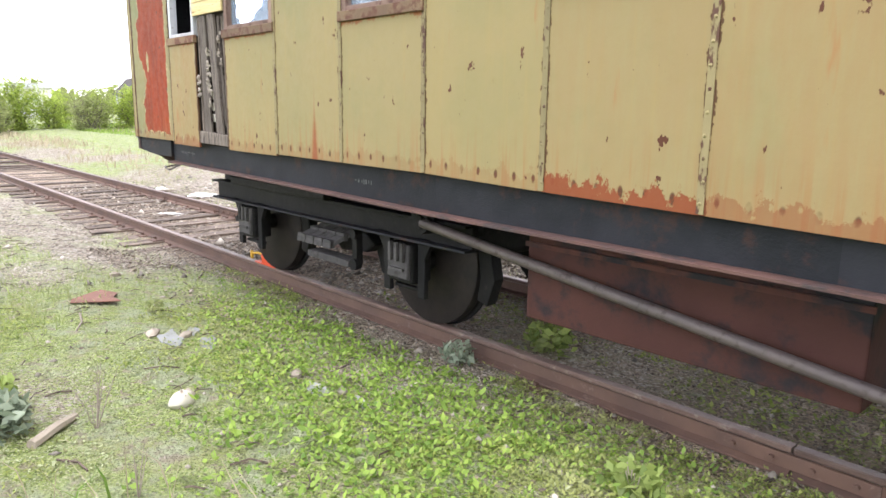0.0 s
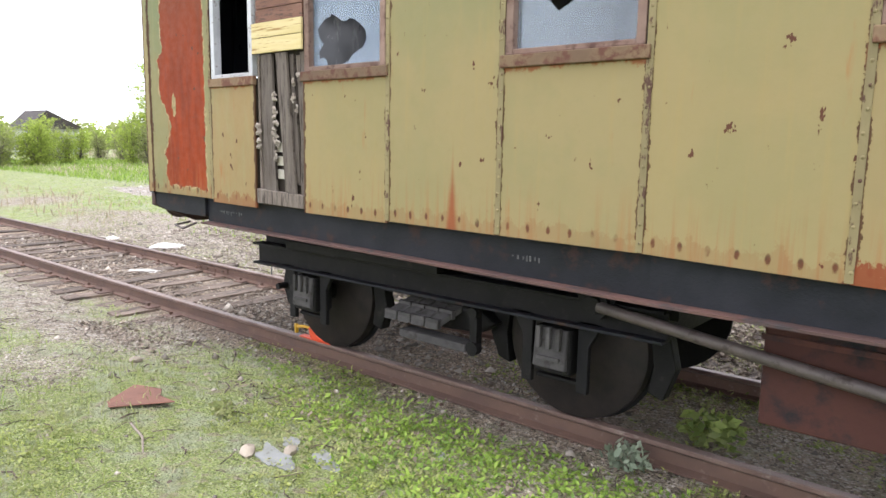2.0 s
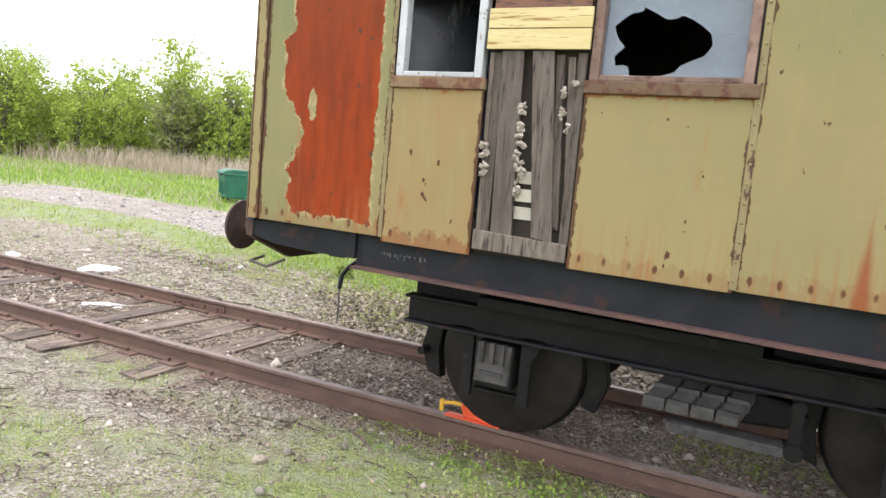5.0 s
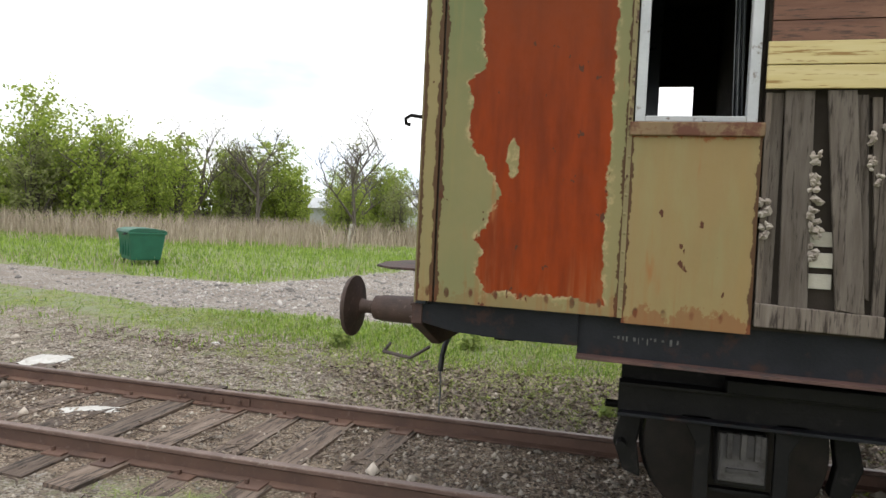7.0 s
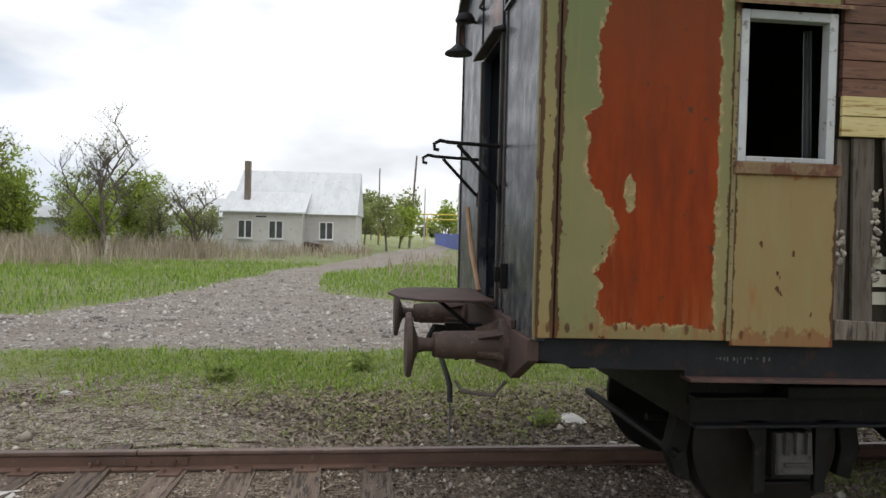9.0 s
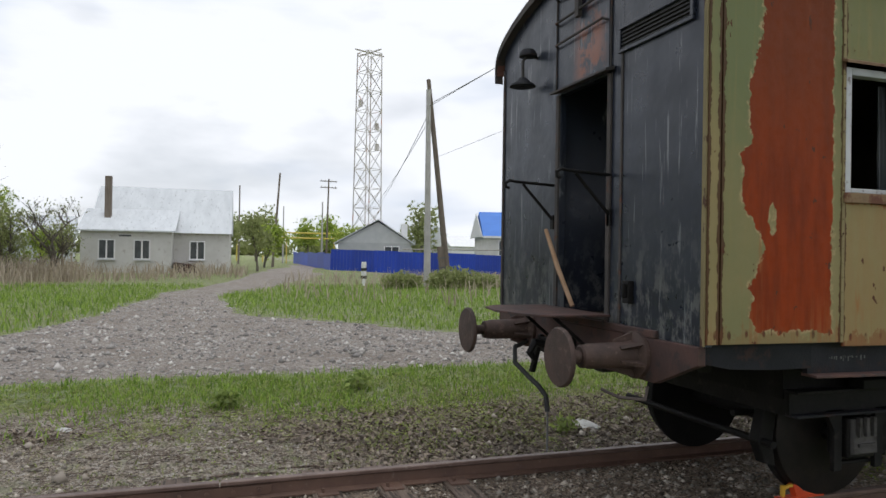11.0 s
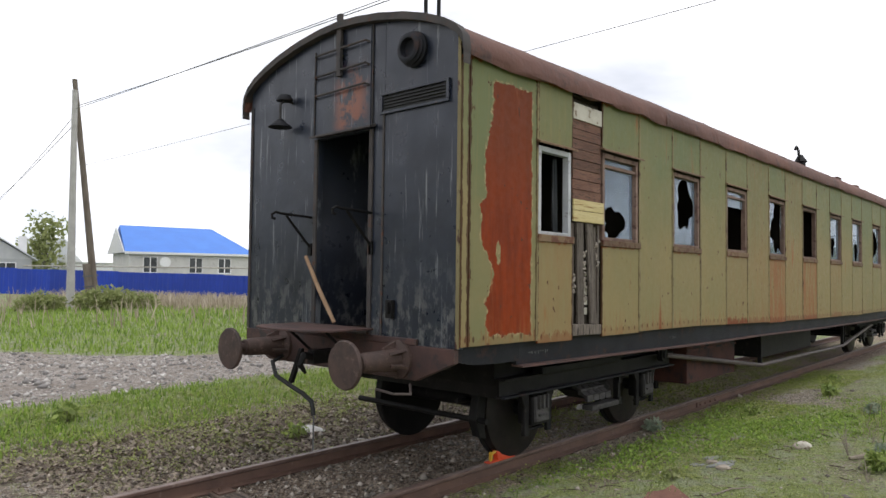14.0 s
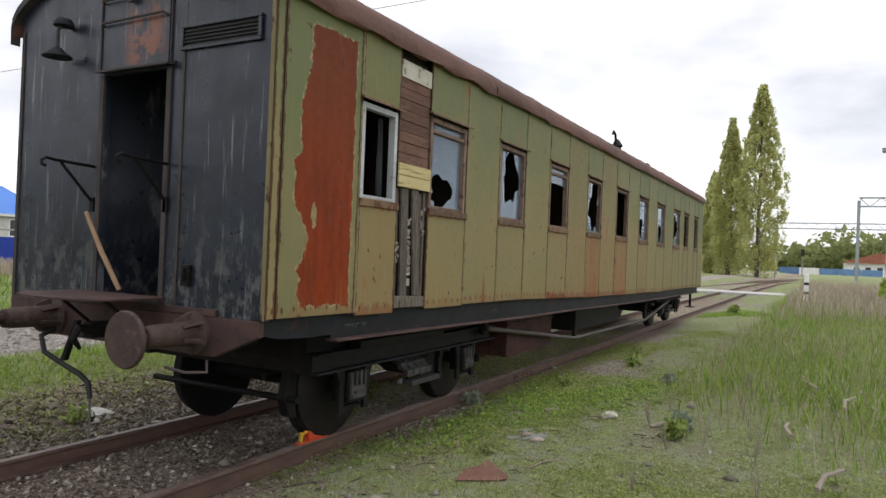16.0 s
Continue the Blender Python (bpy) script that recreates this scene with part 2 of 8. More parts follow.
    dot = calc(n, l, "ADD", calc(n, l, "POWER", calc(n, l, "MULTIPLY", wave, 5.5), 2.0),
               calc(n, l, "POWER", calc(n, l, "MULTIPLY", calc(n, l, "SUBTRACT", foot, calc(n, l, "ADD", 0.035, calc(n, l, "MULTIPLY", rag2, 0.05))), 22.0), 2.0))
    dots = calc(n, l, "MULTIPLY", ramp(n, l, calc(n, l, "ADD", dot, calc(n, l, "MULTIPLY", rag2, 1.1)), 0.6, 1.0, 1.0, 0.0),
                ramp(n, l, noise_node(n, l, vec, 2.4), 0.35, 0.5))
    col = mixc(n, l, calc(n, l, "MULTIPLY", calc(n, l, "MULTIPLY", dots, lower), 0.95), col, (0.075, 0.030, 0.016))
    chips = ramp(n, l, noise_node(n, l, vec, 11.0, 3.0, 0.55, (1.3, 1.0, 0.8)), 0.695, 0.72)
    col = mixc(n, l, chips, col, RUST_DARK)
    halo = ramp(n, l, noise_node(n, l, vec, 3.1, 4.0, 0.6, (2.2, 1.0, 0.35)), 0.635, 0.78, 0.0, 0.85)
    col = mixc(n, l, halo, col, (0.30, 0.105, 0.035))
    # one long flame-shaped rust run
    taper = calc(n, l, "ADD", calc(n, l, "MULTIPLY", calc(n, l, "ABSOLUTE", calc(n, l, "SUBTRACT", X, 3.66), 0.0), 17.0), calc(n, l, "MULTIPLY", calc(n, l, "SUBTRACT", Z, 1.45), 1.75))
    flame = ramp(n, l, calc(n, l, "ADD", taper, calc(n, l, "MULTIPLY", calc(n, l, "SUBTRACT", rag2, 0.5), 0.35)), 0.25, 1.0, 0.85, 0.0)
    col = mixc(n, l, flame, col, (0.22, 0.055, 0.018))
    band = calc(n, l, "MULTIPLY", ramp(n, l, calc(n, l, "SUBTRACT", foot, calc(n, l, "MULTIPLY", calc(n, l, "SUBTRACT", rag2, 0.30), 0.42)), -0.02, 0.004, 1.0, 0.0), hem)
    col = mixc(n, l, calc(n, l, "MULTIPLY", band, lower), col, (0.19, 0.052, 0.02))
    l.new(col, b.inputs["Base Color"])
    b.inputs["Specular IOR Level"].default_value = 0.17
    l.new(ramp(n, l, dirt, 0.3, 0.8, 0.5, 0.78), b.inputs["Roughness"])
    bump(n, l, b, calc(n, l, "ADD", noise_node(n, l, vec, 2.0, 2.0), calc(n, l, "MULTIPLY", rag2, 0.25)), 0.35, 0.02)
    return m


def ramp_linear(n, l, fac, lo, hi):
    r = n.new("ShaderNodeMapRange")
    r.inputs["From Min"].default_value, r.inputs["From Max"].default_value = lo, hi
    l.new(fac, r.inputs["Value"])
    return r.outputs["Result"]


def end_paint(name):
    m, n, l, b, vec, raw, rnd = start_material(name)
    sx = n.new("ShaderNodeSeparateXYZ")
    l.new(raw, sx.inputs[0])
    Y, Z = sx.outputs["Y"], sx.outputs["Z"]
    col = mixc(n, l, ramp(n, l, noise_node(n, l, raw, 1.7), 0.3, 0.7), (0.0095, 0.0125, 0.022), (0.018, 0.0235, 0.038))
    pale = noise_node(n, l, raw, 3.4, 7.0, 0.68, (1.0, 5.0, 0.30))
    col = mixc(n, l, ramp(n, l, pale, 0.575, 0.655, 0.0, 0.75), col, (0.19, 0.20, 0.21))
    worn = calc(n, l, "MULTIPLY", ramp(n, l, Z, 1.4, 2.4, 1.0, 0.0), ramp(n, l, noise_node(n, l, raw, 6.5, 9.0, 0.75, (1.0, 1.3, 0.7)), 0.48, 0.58))
    col = mixc(n, l, calc(n, l, "MULTIPLY", worn, 0.75), col, (0.14, 0.142, 0.138))
    rust = calc(n, l, "MULTIPLY", ramp(n, l, calc(n, l, "ABSOLUTE", calc(n, l, "SUBTRACT", Y, 1.38), 0.0), 0.10, 0.30, 1.0, 0.0),
                calc(n, l, "MULTIPLY", ramp(n, l, Z, 3.38, 3.46), ramp(n, l, Z, 3.72, 4.1, 1.0, 0.0)))
    rust = calc(n, l, "MULTIPLY", rust, ramp(n, l, noise_node(n, l, raw, 6.0, 7.0, 0.7), 0.42, 0.55))
    col = mixc(n, l, rust, col, (0.20, 0.062, 0.028))
    specks = ramp(n, l, noise_node(n, l, raw, 22.0, 4.0, 0.6, (1, 1, 0.4)), 0.70, 0.76, 0.0, 0.8)
    col = mixc(n, l, specks, col, (0.13, 0.07, 0.04))
    l.new(col, b.inputs["Base Color"])
    l.new(ramp(n, l, noise_node(n, l, raw, 5.0), 0.3, 0.7, 0.26, 0.44), b.inputs["Roughness"])
    bump(n, l, b, noise_node(n, l, raw, 2.4, 3.0), 0.35, 0.02)
    return m


def glass_material(name, dust=0.25):
    m, n, l, b, vec, raw, rnd = start_material(name)
    gl, tr, df = n.new("ShaderNodeBsdfGlossy"), n.new("ShaderNodeBsdfTransparent"), n.new("ShaderNodeBsdfDiffuse")
    gl.inputs["Roughness"].default_value = 0.04
    df.inputs["Color"].default_value = (0.30, 0.35, 0.40, 1)
    fr = n.new("ShaderNodeFresnel")
    fr.inputs["IOR"].default_value = 1.5
    gl.inputs["Color"].default_value = (0.86, 0.93, 1.0, 1)
    a = n.new("ShaderNodeMixShader")
    l.new(fr.outputs[0], a.inputs[0]), l.new(tr.outputs[0], a.inputs[1]), l.new(gl.outputs[0], a.inputs[2])
    c = n.new("ShaderNodeMixShader")
    l.new(ramp(n, l, noise_node(n, l, vec, 3.0, 6.0, 0.6), 0.3, 0.7, 0.4 * dust, 1.6 * dust), c.inputs[0])
    l.new(a.outputs[0], c.inputs[1]), l.new(df.outputs[0], c.inputs[2])
    l.new(c.outputs[0], n["Material Output"].inputs["Surface"])
    return m


def ground_material():
    m, n, l, b, vec, raw, rnd = start_material("weedy_ground")
    at = n.new("ShaderNodeAttribute")
    at.attribute_name = "cover"
    sp = n.new("ShaderNodeSeparateXYZ")
    l.new(at.outputs["Vector"], sp.inputs[0])
    road, green, earth = sp.outputs["X"], sp.outputs["Y"], sp.outputs["Z"]
    fine, mid = noise_node(n, l, raw, 38.0, 6.0, 0.7), noise_node(n, l, raw, 5.0, 6.0, 0.65)
    broad = noise_node(n, l, raw, 1.6, 5.0, 0.65)

    def chips(scale):
        v = n.new("ShaderNodeTexVoronoi")
        v.inputs["Scale"].default_value = scale
        l.new(raw, v.inputs["Vector"])
        sep = n.new("ShaderNodeSeparateColor")
        l.new(v.outputs["Color"], sep.inputs[0])
        return sep.outputs[0], sep.outputs[1], v.outputs["Distance"]

    big, big2, big_d = chips(26.0)
    grit, grit2, grit_d = chips(62.0)
    moss, moss2, moss_d = chips(95.0)
    # bare soil: grit, pale stone chips, brown scraps, and dark gaps with crevice shade painted in
    soil = mixc(n, l, ramp(n, l, mid, 0.3, 0.7), (0.276, 0.224, 0.168), (0.455, 0.388, 0.302))
    soil = mixc(n, l, ramp(n, l, broad, 0.48, 0.66, 0.0, 0.7), soil, (0.235, 0.177, 0.131))
    soil = mixc(n, l, ramp(n, l, grit, 0.72, 0.80, 0.0, 0.8), soil, (0.607, 0.544, 0.462))
    soil = mixc(n, l, ramp(n, l, grit, 0.16, 0.26, 0.85, 0.0), soil, (0.117, 0.088, 0.064))
    soil = mixc(n, l, ramp(n, l, big2, 0.86, 0.90, 0.0, 0.75), soil, (0.580, 0.530, 0.469))
    soil = mixc(n, l, ramp(n, l, fine, 0.30, 0.44, 0.9, 0.0), soil, (0.076, 0.058, 0.040))
    # low moss and weeds, with shade painted into the fine gaps
    grass = mixc(n, l, moss, (0.143, 0.196, 0.044), (0.367, 0.442, 0.119))
    grass = mixc(n, l, ramp(n, l, mid, 0.40, 0.66, 0.0, 0.55), grass, (0.394, 0.457, 0.188))
    grass = mixc(n, l, ramp(n, l, moss2, 0.80, 0.9, 0.0, 0.8), grass, (0.490, 0.500, 0.275))
    grass = mixc(n, l, ramp(n, l, fine, 0.30, 0.46, 0.9, 0.0), grass, (0.054, 0.072, 0.022))
    grass = mixc(n, l, ramp(n, l, broad, 0.5, 0.68, 0.0, 0.6), grass, (0.340, 0.326, 0.163))
    clump, tuftn = noise_node(n, l, raw, 8.0, 4.0, 0.6), noise_node(n, l, raw, 3.3, 4.0, 0.6)
    grass = mixc(n, l, ramp(n, l, tuftn, 0.46, 0.62, 0.0, 0.7), grass, (0.37, 0.40, 0.265))
    grass = mixc(n, l, ramp(n, l, clump, 0.54, 0.66, 0.0, 0.75), grass, (0.31, 0.255, 0.19))
    # hollows between clumps get a dark tone in place of the clumps' shadow
    grass = mixc(n, l, ramp(n, l, clump, 0.32, 0.44, 0.75, 0.0), grass, (0.115, 0.145, 0.045))
    soil = mixc(n, l, ramp(n, l, clump, 0.34, 0.47, 0.7, 0.0), soil, (0.16, 0.122, 0.09))
    soil = mixc(n, l, ramp(n, l, tuftn, 0.52, 0.66, 0.0, 0.6), soil, (0.33, 0.335, 0.205))
    dirt = mixc(n, l, ramp(n, l, mid, 0.3, 0.7), (0.234, 0.170, 0.123), (0.438, 0.339, 0.247))
    dirt = mixc(n, l, ramp(n, l, grit, 0.74, 0.82, 0.0, 0.75), dirt, (0.656, 0.541, 0.417))
    dirt = mixc(n, l, ramp(n, l, grit2, 0.70, 0.80, 0.0, 0.8), dirt, (0.101, 0.068, 0.047))
    # low spots of fine carry painted crevice shade here and in the stones
    dirt = mixc(n, l, ramp(n, l, fine, 0.32, 0.46, 0.85, 0.0), dirt, (0.078, 0.055, 0.039))
    stones = mixc(n, l, big, (0.234, 0.205, 0.180), (0.606, 0.538, 0.474))
    stones = mixc(n, l, ramp(n, l, grit, 0.55, 0.95, 0.0, 0.5), stones, (0.496, 0.435, 0.379))
    stones = mixc(n, l, ramp(n, l, broad, 0.42, 0.66, 0.0, 0.7), stones, (0.323, 0.269, 0.219))
    stones = mixc(n, l, ramp(n, l, fine, 0.28, 0.42, 0.7, 0.0), stones, (0.096, 0.082, 0.071))
    gfac = ramp(n, l, calc(n, l, "ADD", green, calc(n, l, "MULTIPLY", calc(n, l, "SUBTRACT", fine, 0.5), 1.5)), 0.38, 0.60)
    col = mixc(n, l, gfac, soil, grass)
    efac = ramp(n, l, calc(n, l, "ADD", earth, calc(n, l, "MULTIPLY", calc(n, l, "SUBTRACT", mid, 0.5), 1.0)), 0.4, 0.7)
    col = mixc(n, l, efac, col, dirt)
    rfac = ramp(n, l, calc(n, l, "ADD", road, calc(n, l, "MULTIPLY", calc(n, l, "SUBTRACT", mid, 0.5), 0.8)), 0.42, 0.6)
    col = mixc(n, l, rfac, col, stones)
    l.new(col, b.inputs["Base Color"])
    b.inputs["Roughness"].default_value = 0.95
    relief = calc(n, l, "ADD", calc(n, l, "ADD", fine, mid), calc(n, l, "ADD", calc(n, l, "MULTIPLY", grit_d, 0.7), calc(n, l, "ADD", calc(n, l, "MULTIPLY", big_d, 0.8), calc(n, l, "MULTIPLY", clump, 1.6))))
    bump(n, l, b, relief, 1.0, 0.05)
    return m


M_GROUND = ground_material()
M_PANEL = panel_paint("khaki_panel_paint")
M_PANEL_RUSTY = panel_paint("rust_washed_panel_paint", rusty=0.2, hem=0.5)
M_PANEL_HEM = panel_paint("panel_paint_with_rusted_hem", rusty=0.12, hem=0.95)
M_PANEL_RED = panel_paint("orange_rusted_panel_paint", rusty=0.8, hem=0.7)
M_PATCH = panel_paint("khaki_panel_with_bare_primer", patch=True)
M_STRIP = surf("rusted_khaki_strip", (0.25, 0.205, 0.095), (0.19, 0.155, 0.072), 6.0, (0.075, 0.032, 0.018), 14.0, 0.56, 0.62, 0.75, stretch=(1, 1, 0.4))
M_END = end_paint("worn_blue_black_paint")
M_ROOF = surf("rusty_roof_sheet", (0.098, 0.041, 0.028), (0.135, 0.056, 0.037), 1.5, (0.06, 0.033, 0.027), 5.0, 0.52, 0.72, 0.75, bumps=0.5, bscale=6.0, dist=0.03)
M_LIP = surf("dark_roof_lip", (0.03, 0.028, 0.028), (0.06, 0.05, 0.045), 4.0, RUST_DARK, 9.0, 0.55, 0.7)
M_SOLE = surf("grimy_steel_channel", (0.011, 0.012, 0.015), (0.022, 0.023, 0.028), 2.5, (0.045, 0.024, 0.019), 6.0, 0.54, 0.70, 0.6, bumps=0.4, spec=0.2)
M_FLANGE = surf("rusty_flange", (0.095, 0.047, 0.037), (0.055, 0.030, 0.026), 3.0, (0.035, 0.027, 0.026), 7.0, 0.5, 0.68, 0.75, bumps=0.4)
M_BOGIE = surf("oily_black_steel", (0.0065, 0.0063, 0.0065), (0.013, 0.012, 0.012), 4.0, (0.030, 0.026, 0.024), 11.0, 0.55, 0.75, 0.6, bumps=0.5, bscale=30, spec=0.2)
M_AXLEBOX = surf("dusty_cast_iron", (0.052, 0.050, 0.050), (0.085, 0.08, 0.077), 6.0, (0.04, 0.036, 0.033), 14.0, 0.5, 0.68, 0.75, bumps=0.6, bscale=40, spec=0.2)
M_WHEEL = surf("dusty_wheel_steel", (0.008, 0.008, 0.009), (0.015, 0.0145, 0.0145), 4.0, (0.022, 0.019, 0.018), 8.0, 0.58, 0.75, 0.65, bumps=0.4, spec=0.2)
M_TREAD = surf("brown_tyre_steel", (0.020, 0.018, 0.0175), (0.032, 0.026, 0.024), 7.0, rough=0.5, metal=0.3, spec=0.2)
M_BOX = surf("rust_brown_box_paint", (0.070, 0.029, 0.024), (0.092, 0.038, 0.030), 1.6, (0.022, 0.021, 0.025), 2.6, 0.47, 0.62, 0.7, bumps=0.4, bscale=20, spec=0.2)
M_ROD = surf("weathered_rod_steel", (0.085, 0.07, 0.068), (0.12, 0.095, 0.088), 6.0, (0.05, 0.035, 0.03), 18.0, 0.52, 0.7, 0.55, 0.2)
M_BUFFER = surf("brown_buffer_rust", (0.045, 0.029, 0.024), (0.082, 0.049, 0.039), 7.0, (0.125, 0.085, 0.066), 18.0, 0.54, 0.7, 0.7, bumps=0.5)
M_RAIL = surf("rusty_rail", (0.140, 0.080, 0.056), (0.092, 0.054, 0.041), 3.0, (0.20, 0.14, 0.11), 16.0, 0.58, 0.75, 0.7, bumps=0.4)
M_SLEEPER = surf("weathered_sleeper_wood", (0.10, 0.070, 0.052), (0.18, 0.138, 0.108), 2.5, (0.035, 0.026, 0.02), 6.0, 0.48, 0.60, 0.9, bumps=0.8, bscale=14,
                 stretch=(6, 0.6, 3), dist=0.02, vary=0.3)
M_WHITEWOOD = surf("chipped_white_frame_paint", (0.33, 0.34, 0.355), (0.45, 0.46, 0.475), 4.0, (0.17, 0.145, 0.13), 16.0, 0.57, 0.68, 0.6)
M_BROWNFRAME = surf("peeled_brown_window_wood", (0.15, 0.09, 0.068), (0.23, 0.155, 0.12), 4.0, (0.075, 0.036, 0.026), 12.0, 0.5, 0.68, 0.8, bumps=0.6, bscale=30)
M_SILL = surf("rusted_sill_board", (0.13, 0.08, 0.045), (0.20, 0.135, 0.07), 5.0, (0.10, 0.037, 0.02), 10.0, 0.45, 0.6, 0.8)
M_GLASS = glass_material("dusty_pane", 0.2)
M_YELLOW = surf("fresh_yellow_pine", (0.60, 0.48, 0.21), (0.68, 0.57, 0.29), 3.0, (0.33, 0.20, 0.06), 5.0, 0.55, 0.62, 0.7, stretch=(0.7, 1, 9), bumps=0.2)
M_BROWNPLANK = surf("red_brown_planks", (0.12, 0.055, 0.035), (0.17, 0.085, 0.055), 3.0, (0.06, 0.033, 0.025), 9.0, 0.5, 0.66, 0.8, stretch=(1, 1, 8), bumps=0.5, vary=0.2)
M_PALEBOARD = surf("flaked_white_board", (0.52, 0.49, 0.42), (0.40, 0.37, 0.30), 5.0, (0.18, 0.13, 0.09), 10.0, 0.55, 0.66, 0.85)
M_GREYPLANK = surf("silvered_broken_planks", (0.20, 0.168, 0.14), (0.12, 0.095, 0.076), 3.0, (0.04, 0.029, 0.023), 8.0, 0.52, 0.68, 0.9, stretch=(9, 1, 0.8), bumps=0.8, vary=0.3)
M_TUFT = surf("dirty_wadding", (0.42, 0.38, 0.33), (0.24, 0.20, 0.165), 16.0, (0.09, 0.065, 0.045), 24.0, 0.55, 0.7, 1.0)
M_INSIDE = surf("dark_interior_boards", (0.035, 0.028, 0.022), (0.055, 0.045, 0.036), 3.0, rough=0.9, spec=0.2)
M_CLOTH = surf("dirty_white_cloth", (0.50, 0.49, 0.46), (0.60, 0.59, 0.56), 5.0, (0.42, 0.40, 0.36), 9.0, 0.5, 0.7, 0.95)
M_ORANGE = surf("orange_red_shoe_paint", (0.75, 0.09, 0.025), (0.65, 0.07, 0.02), 8.0, (0.25, 0.05, 0.02), 25.0, 0.6, 0.75, 0.5)
M_SHOEYELLOW = surf("yellow_shoe_paint", (0.72, 0.42, 0.03), (0.65, 0.36, 0.03), 8.0, rough=0.5)
M_CHALK = surf("chalk_marks", (0.13, 0.13, 0.125), (0.06, 0.06, 0.06), 40.0, rough=0.95)
M_BIN = surf("green_bin_plastic", (0.014, 0.10, 0.06), (0.02, 0.13, 0.078), 2.0, rough=0.5, bumps=0.1)
M_BLACK = surf("black_rubber", (0.015, 0.015, 0.015), (0.025, 0.025, 0.025), 9.0, rough=0.7)
M_BRICK = surf("pale_silicate_brick", (0.62, 0.605, 0.575), (0.70, 0.685, 0.655), 1.2, (0.46, 0.43, 0.39), 4.0, 0.55, 0.75, 0.9, bumps=0.3, bscale=12)
M_SLATE = surf("grey_asbestos_roof", (0.50, 0.52, 0.535), (0.58, 0.60, 0.615), 0.7, (0.30, 0.31, 0.315), 3.0, 0.55, 0.75, 0.85, stretch=(3, 1, 1))
M_BLUEROOF = surf("blue_roof_sheet", (0.05, 0.19, 0.62), (0.06, 0.22, 0.68), 0.8, rough=0.4, bumps=0.1)
M_FENCE = surf("blue_fence_sheet", (0.008, 0.042, 0.35), (0.012, 0.052, 0.42), 0.6, rough=0.45, bumps=0.1)
M_WIN = surf("dark_house_pane", (0.05, 0.055, 0.06), (0.09, 0.095, 0.10), 2.0, rough=0.15, bumps=0)
M_WHITE = surf("white_paint", (0.74, 0.74, 0.73), (0.8, 0.8, 0.79), 3.0, rough=0.6)
M_GREYWALL = surf("grey_plank_gable", (0.42, 0.43, 0.44), (0.48, 0.485, 0.49), 1.5, rough=0.85)
M_POLE = surf("concrete_pole", (0.36, 0.35, 0.33), (0.44, 0.43, 0.41), 3.0, rough=0.9)
M_WOODPOLE = surf("old_pole_wood", (0.13, 0.105, 0.085), (0.19, 0.16, 0.13), 3.0, rough=0.9, stretch=(4, 4, 0.6))
M_STEEL = surf("galvanised_lattice", (0.50, 0.46, 0.45), (0.60, 0.57, 0.56), 1.0, (0.55, 0.25, 0.18), 0.22, 0.58, 0.66, rough=0.6)
M_GANTRY = surf("grey_gantry_steel", (0.28, 0.31, 0.34), (0.36, 0.39, 0.42), 1.0, rough=0.6)
M_YPIPE = surf("yellow_gas_pipe", (0.55, 0.42, 0.08), (0.6, 0.47, 0.1), 1.0, rough=0.6)
M_WIRE = surf("cable_black", (0.10, 0.10, 0.10), (0.14, 0.14, 0.14), 1.0, rough=0.7)
M_BARK = surf("grey_bark", (0.10, 0.085, 0.068), (0.16, 0.14, 0.115), 3.0, rough=0.95, bumps=0.6, bscale=10, stretch=(3, 3, 0.7))
M_LEAF = foliage("spring_leaves", (0.19, 0.27, 0.04), (0.46, 0.55, 0.11), trans=0.5)
M_LEAF2 = foliage("dull_spring_leaves", (0.20, 0.235, 0.085), (0.36, 0.39, 0.16), trans=0.5)
M_LEAF3 = foliage("poplar_leaves", (0.46, 0.465, 0.19), (0.66, 0.66, 0.31), trans=0.6)
M_BLADE = foliage("meadow_grass", (0.125, 0.19, 0.04), (0.38, 0.46, 0.125), (0.31, 0.33, 0.15), trans=0.38)
M_VERGE = foliage("fresh_verge_grass", (0.11, 0.20, 0.028), (0.35, 0.48, 0.085), trans=0.4)
M_WEED = foliage("low_weeds", (0.15, 0.19, 0.055), (0.39, 0.42, 0.17), (0.37, 0.33, 0.21), trans=0.35)
M_CLOVER = foliage("bright_low_weeds", (0.10, 0.15, 0.026), (0.42, 0.48, 0.115), (0.36, 0.36, 0.17), trans=0.35)
M_MINT = foliage("pale_low_weeds", (0.20, 0.24, 0.10), (0.50, 0.53, 0.31), trans=0.35)
M_LITTER = foliage("dead_leaf_litter", (0.05, 0.033, 0.024), (0.34, 0.275, 0.205), trans=0.1)
M_DRY = foliage("dry_reeds", (0.29, 0.235, 0.17), (0.52, 0.445, 0.345))
M_STRAW = foliage("dead_stalks", (0.30, 0.25, 0.16), (0.45, 0.39, 0.27))
M_GREYLEAF = foliage("grey_green_herb", (0.20, 0.25, 0.17), (0.32, 0.37, 0.27), trans=0.35)
M_STONE = surf("crushed_stone", (0.29, 0.27, 0.25), (0.42, 0.395, 0.365), 0.9, rough=0.95)
M_PEBBLE = surf("trackside_pebbles", (0.24, 0.205, 0.165), (0.40, 0.36, 0.31), 1.1, rough=0.95)
M_STICK = surf("bleached_stick", (0.25, 0.21, 0.165), (0.33, 0.285, 0.23), 6.0, (0.18, 0.14, 0.1), 12.0, rough=0.95, stretch=(1, 1, 1))
M_SILT = surf("dried_grey_silt", (0.22, 0.225, 0.21), (0.28, 0.29, 0.285), 6.0, (0.15, 0.15, 0.11), 14.0, rough=0.95, bumps=0.6, bscale=30)
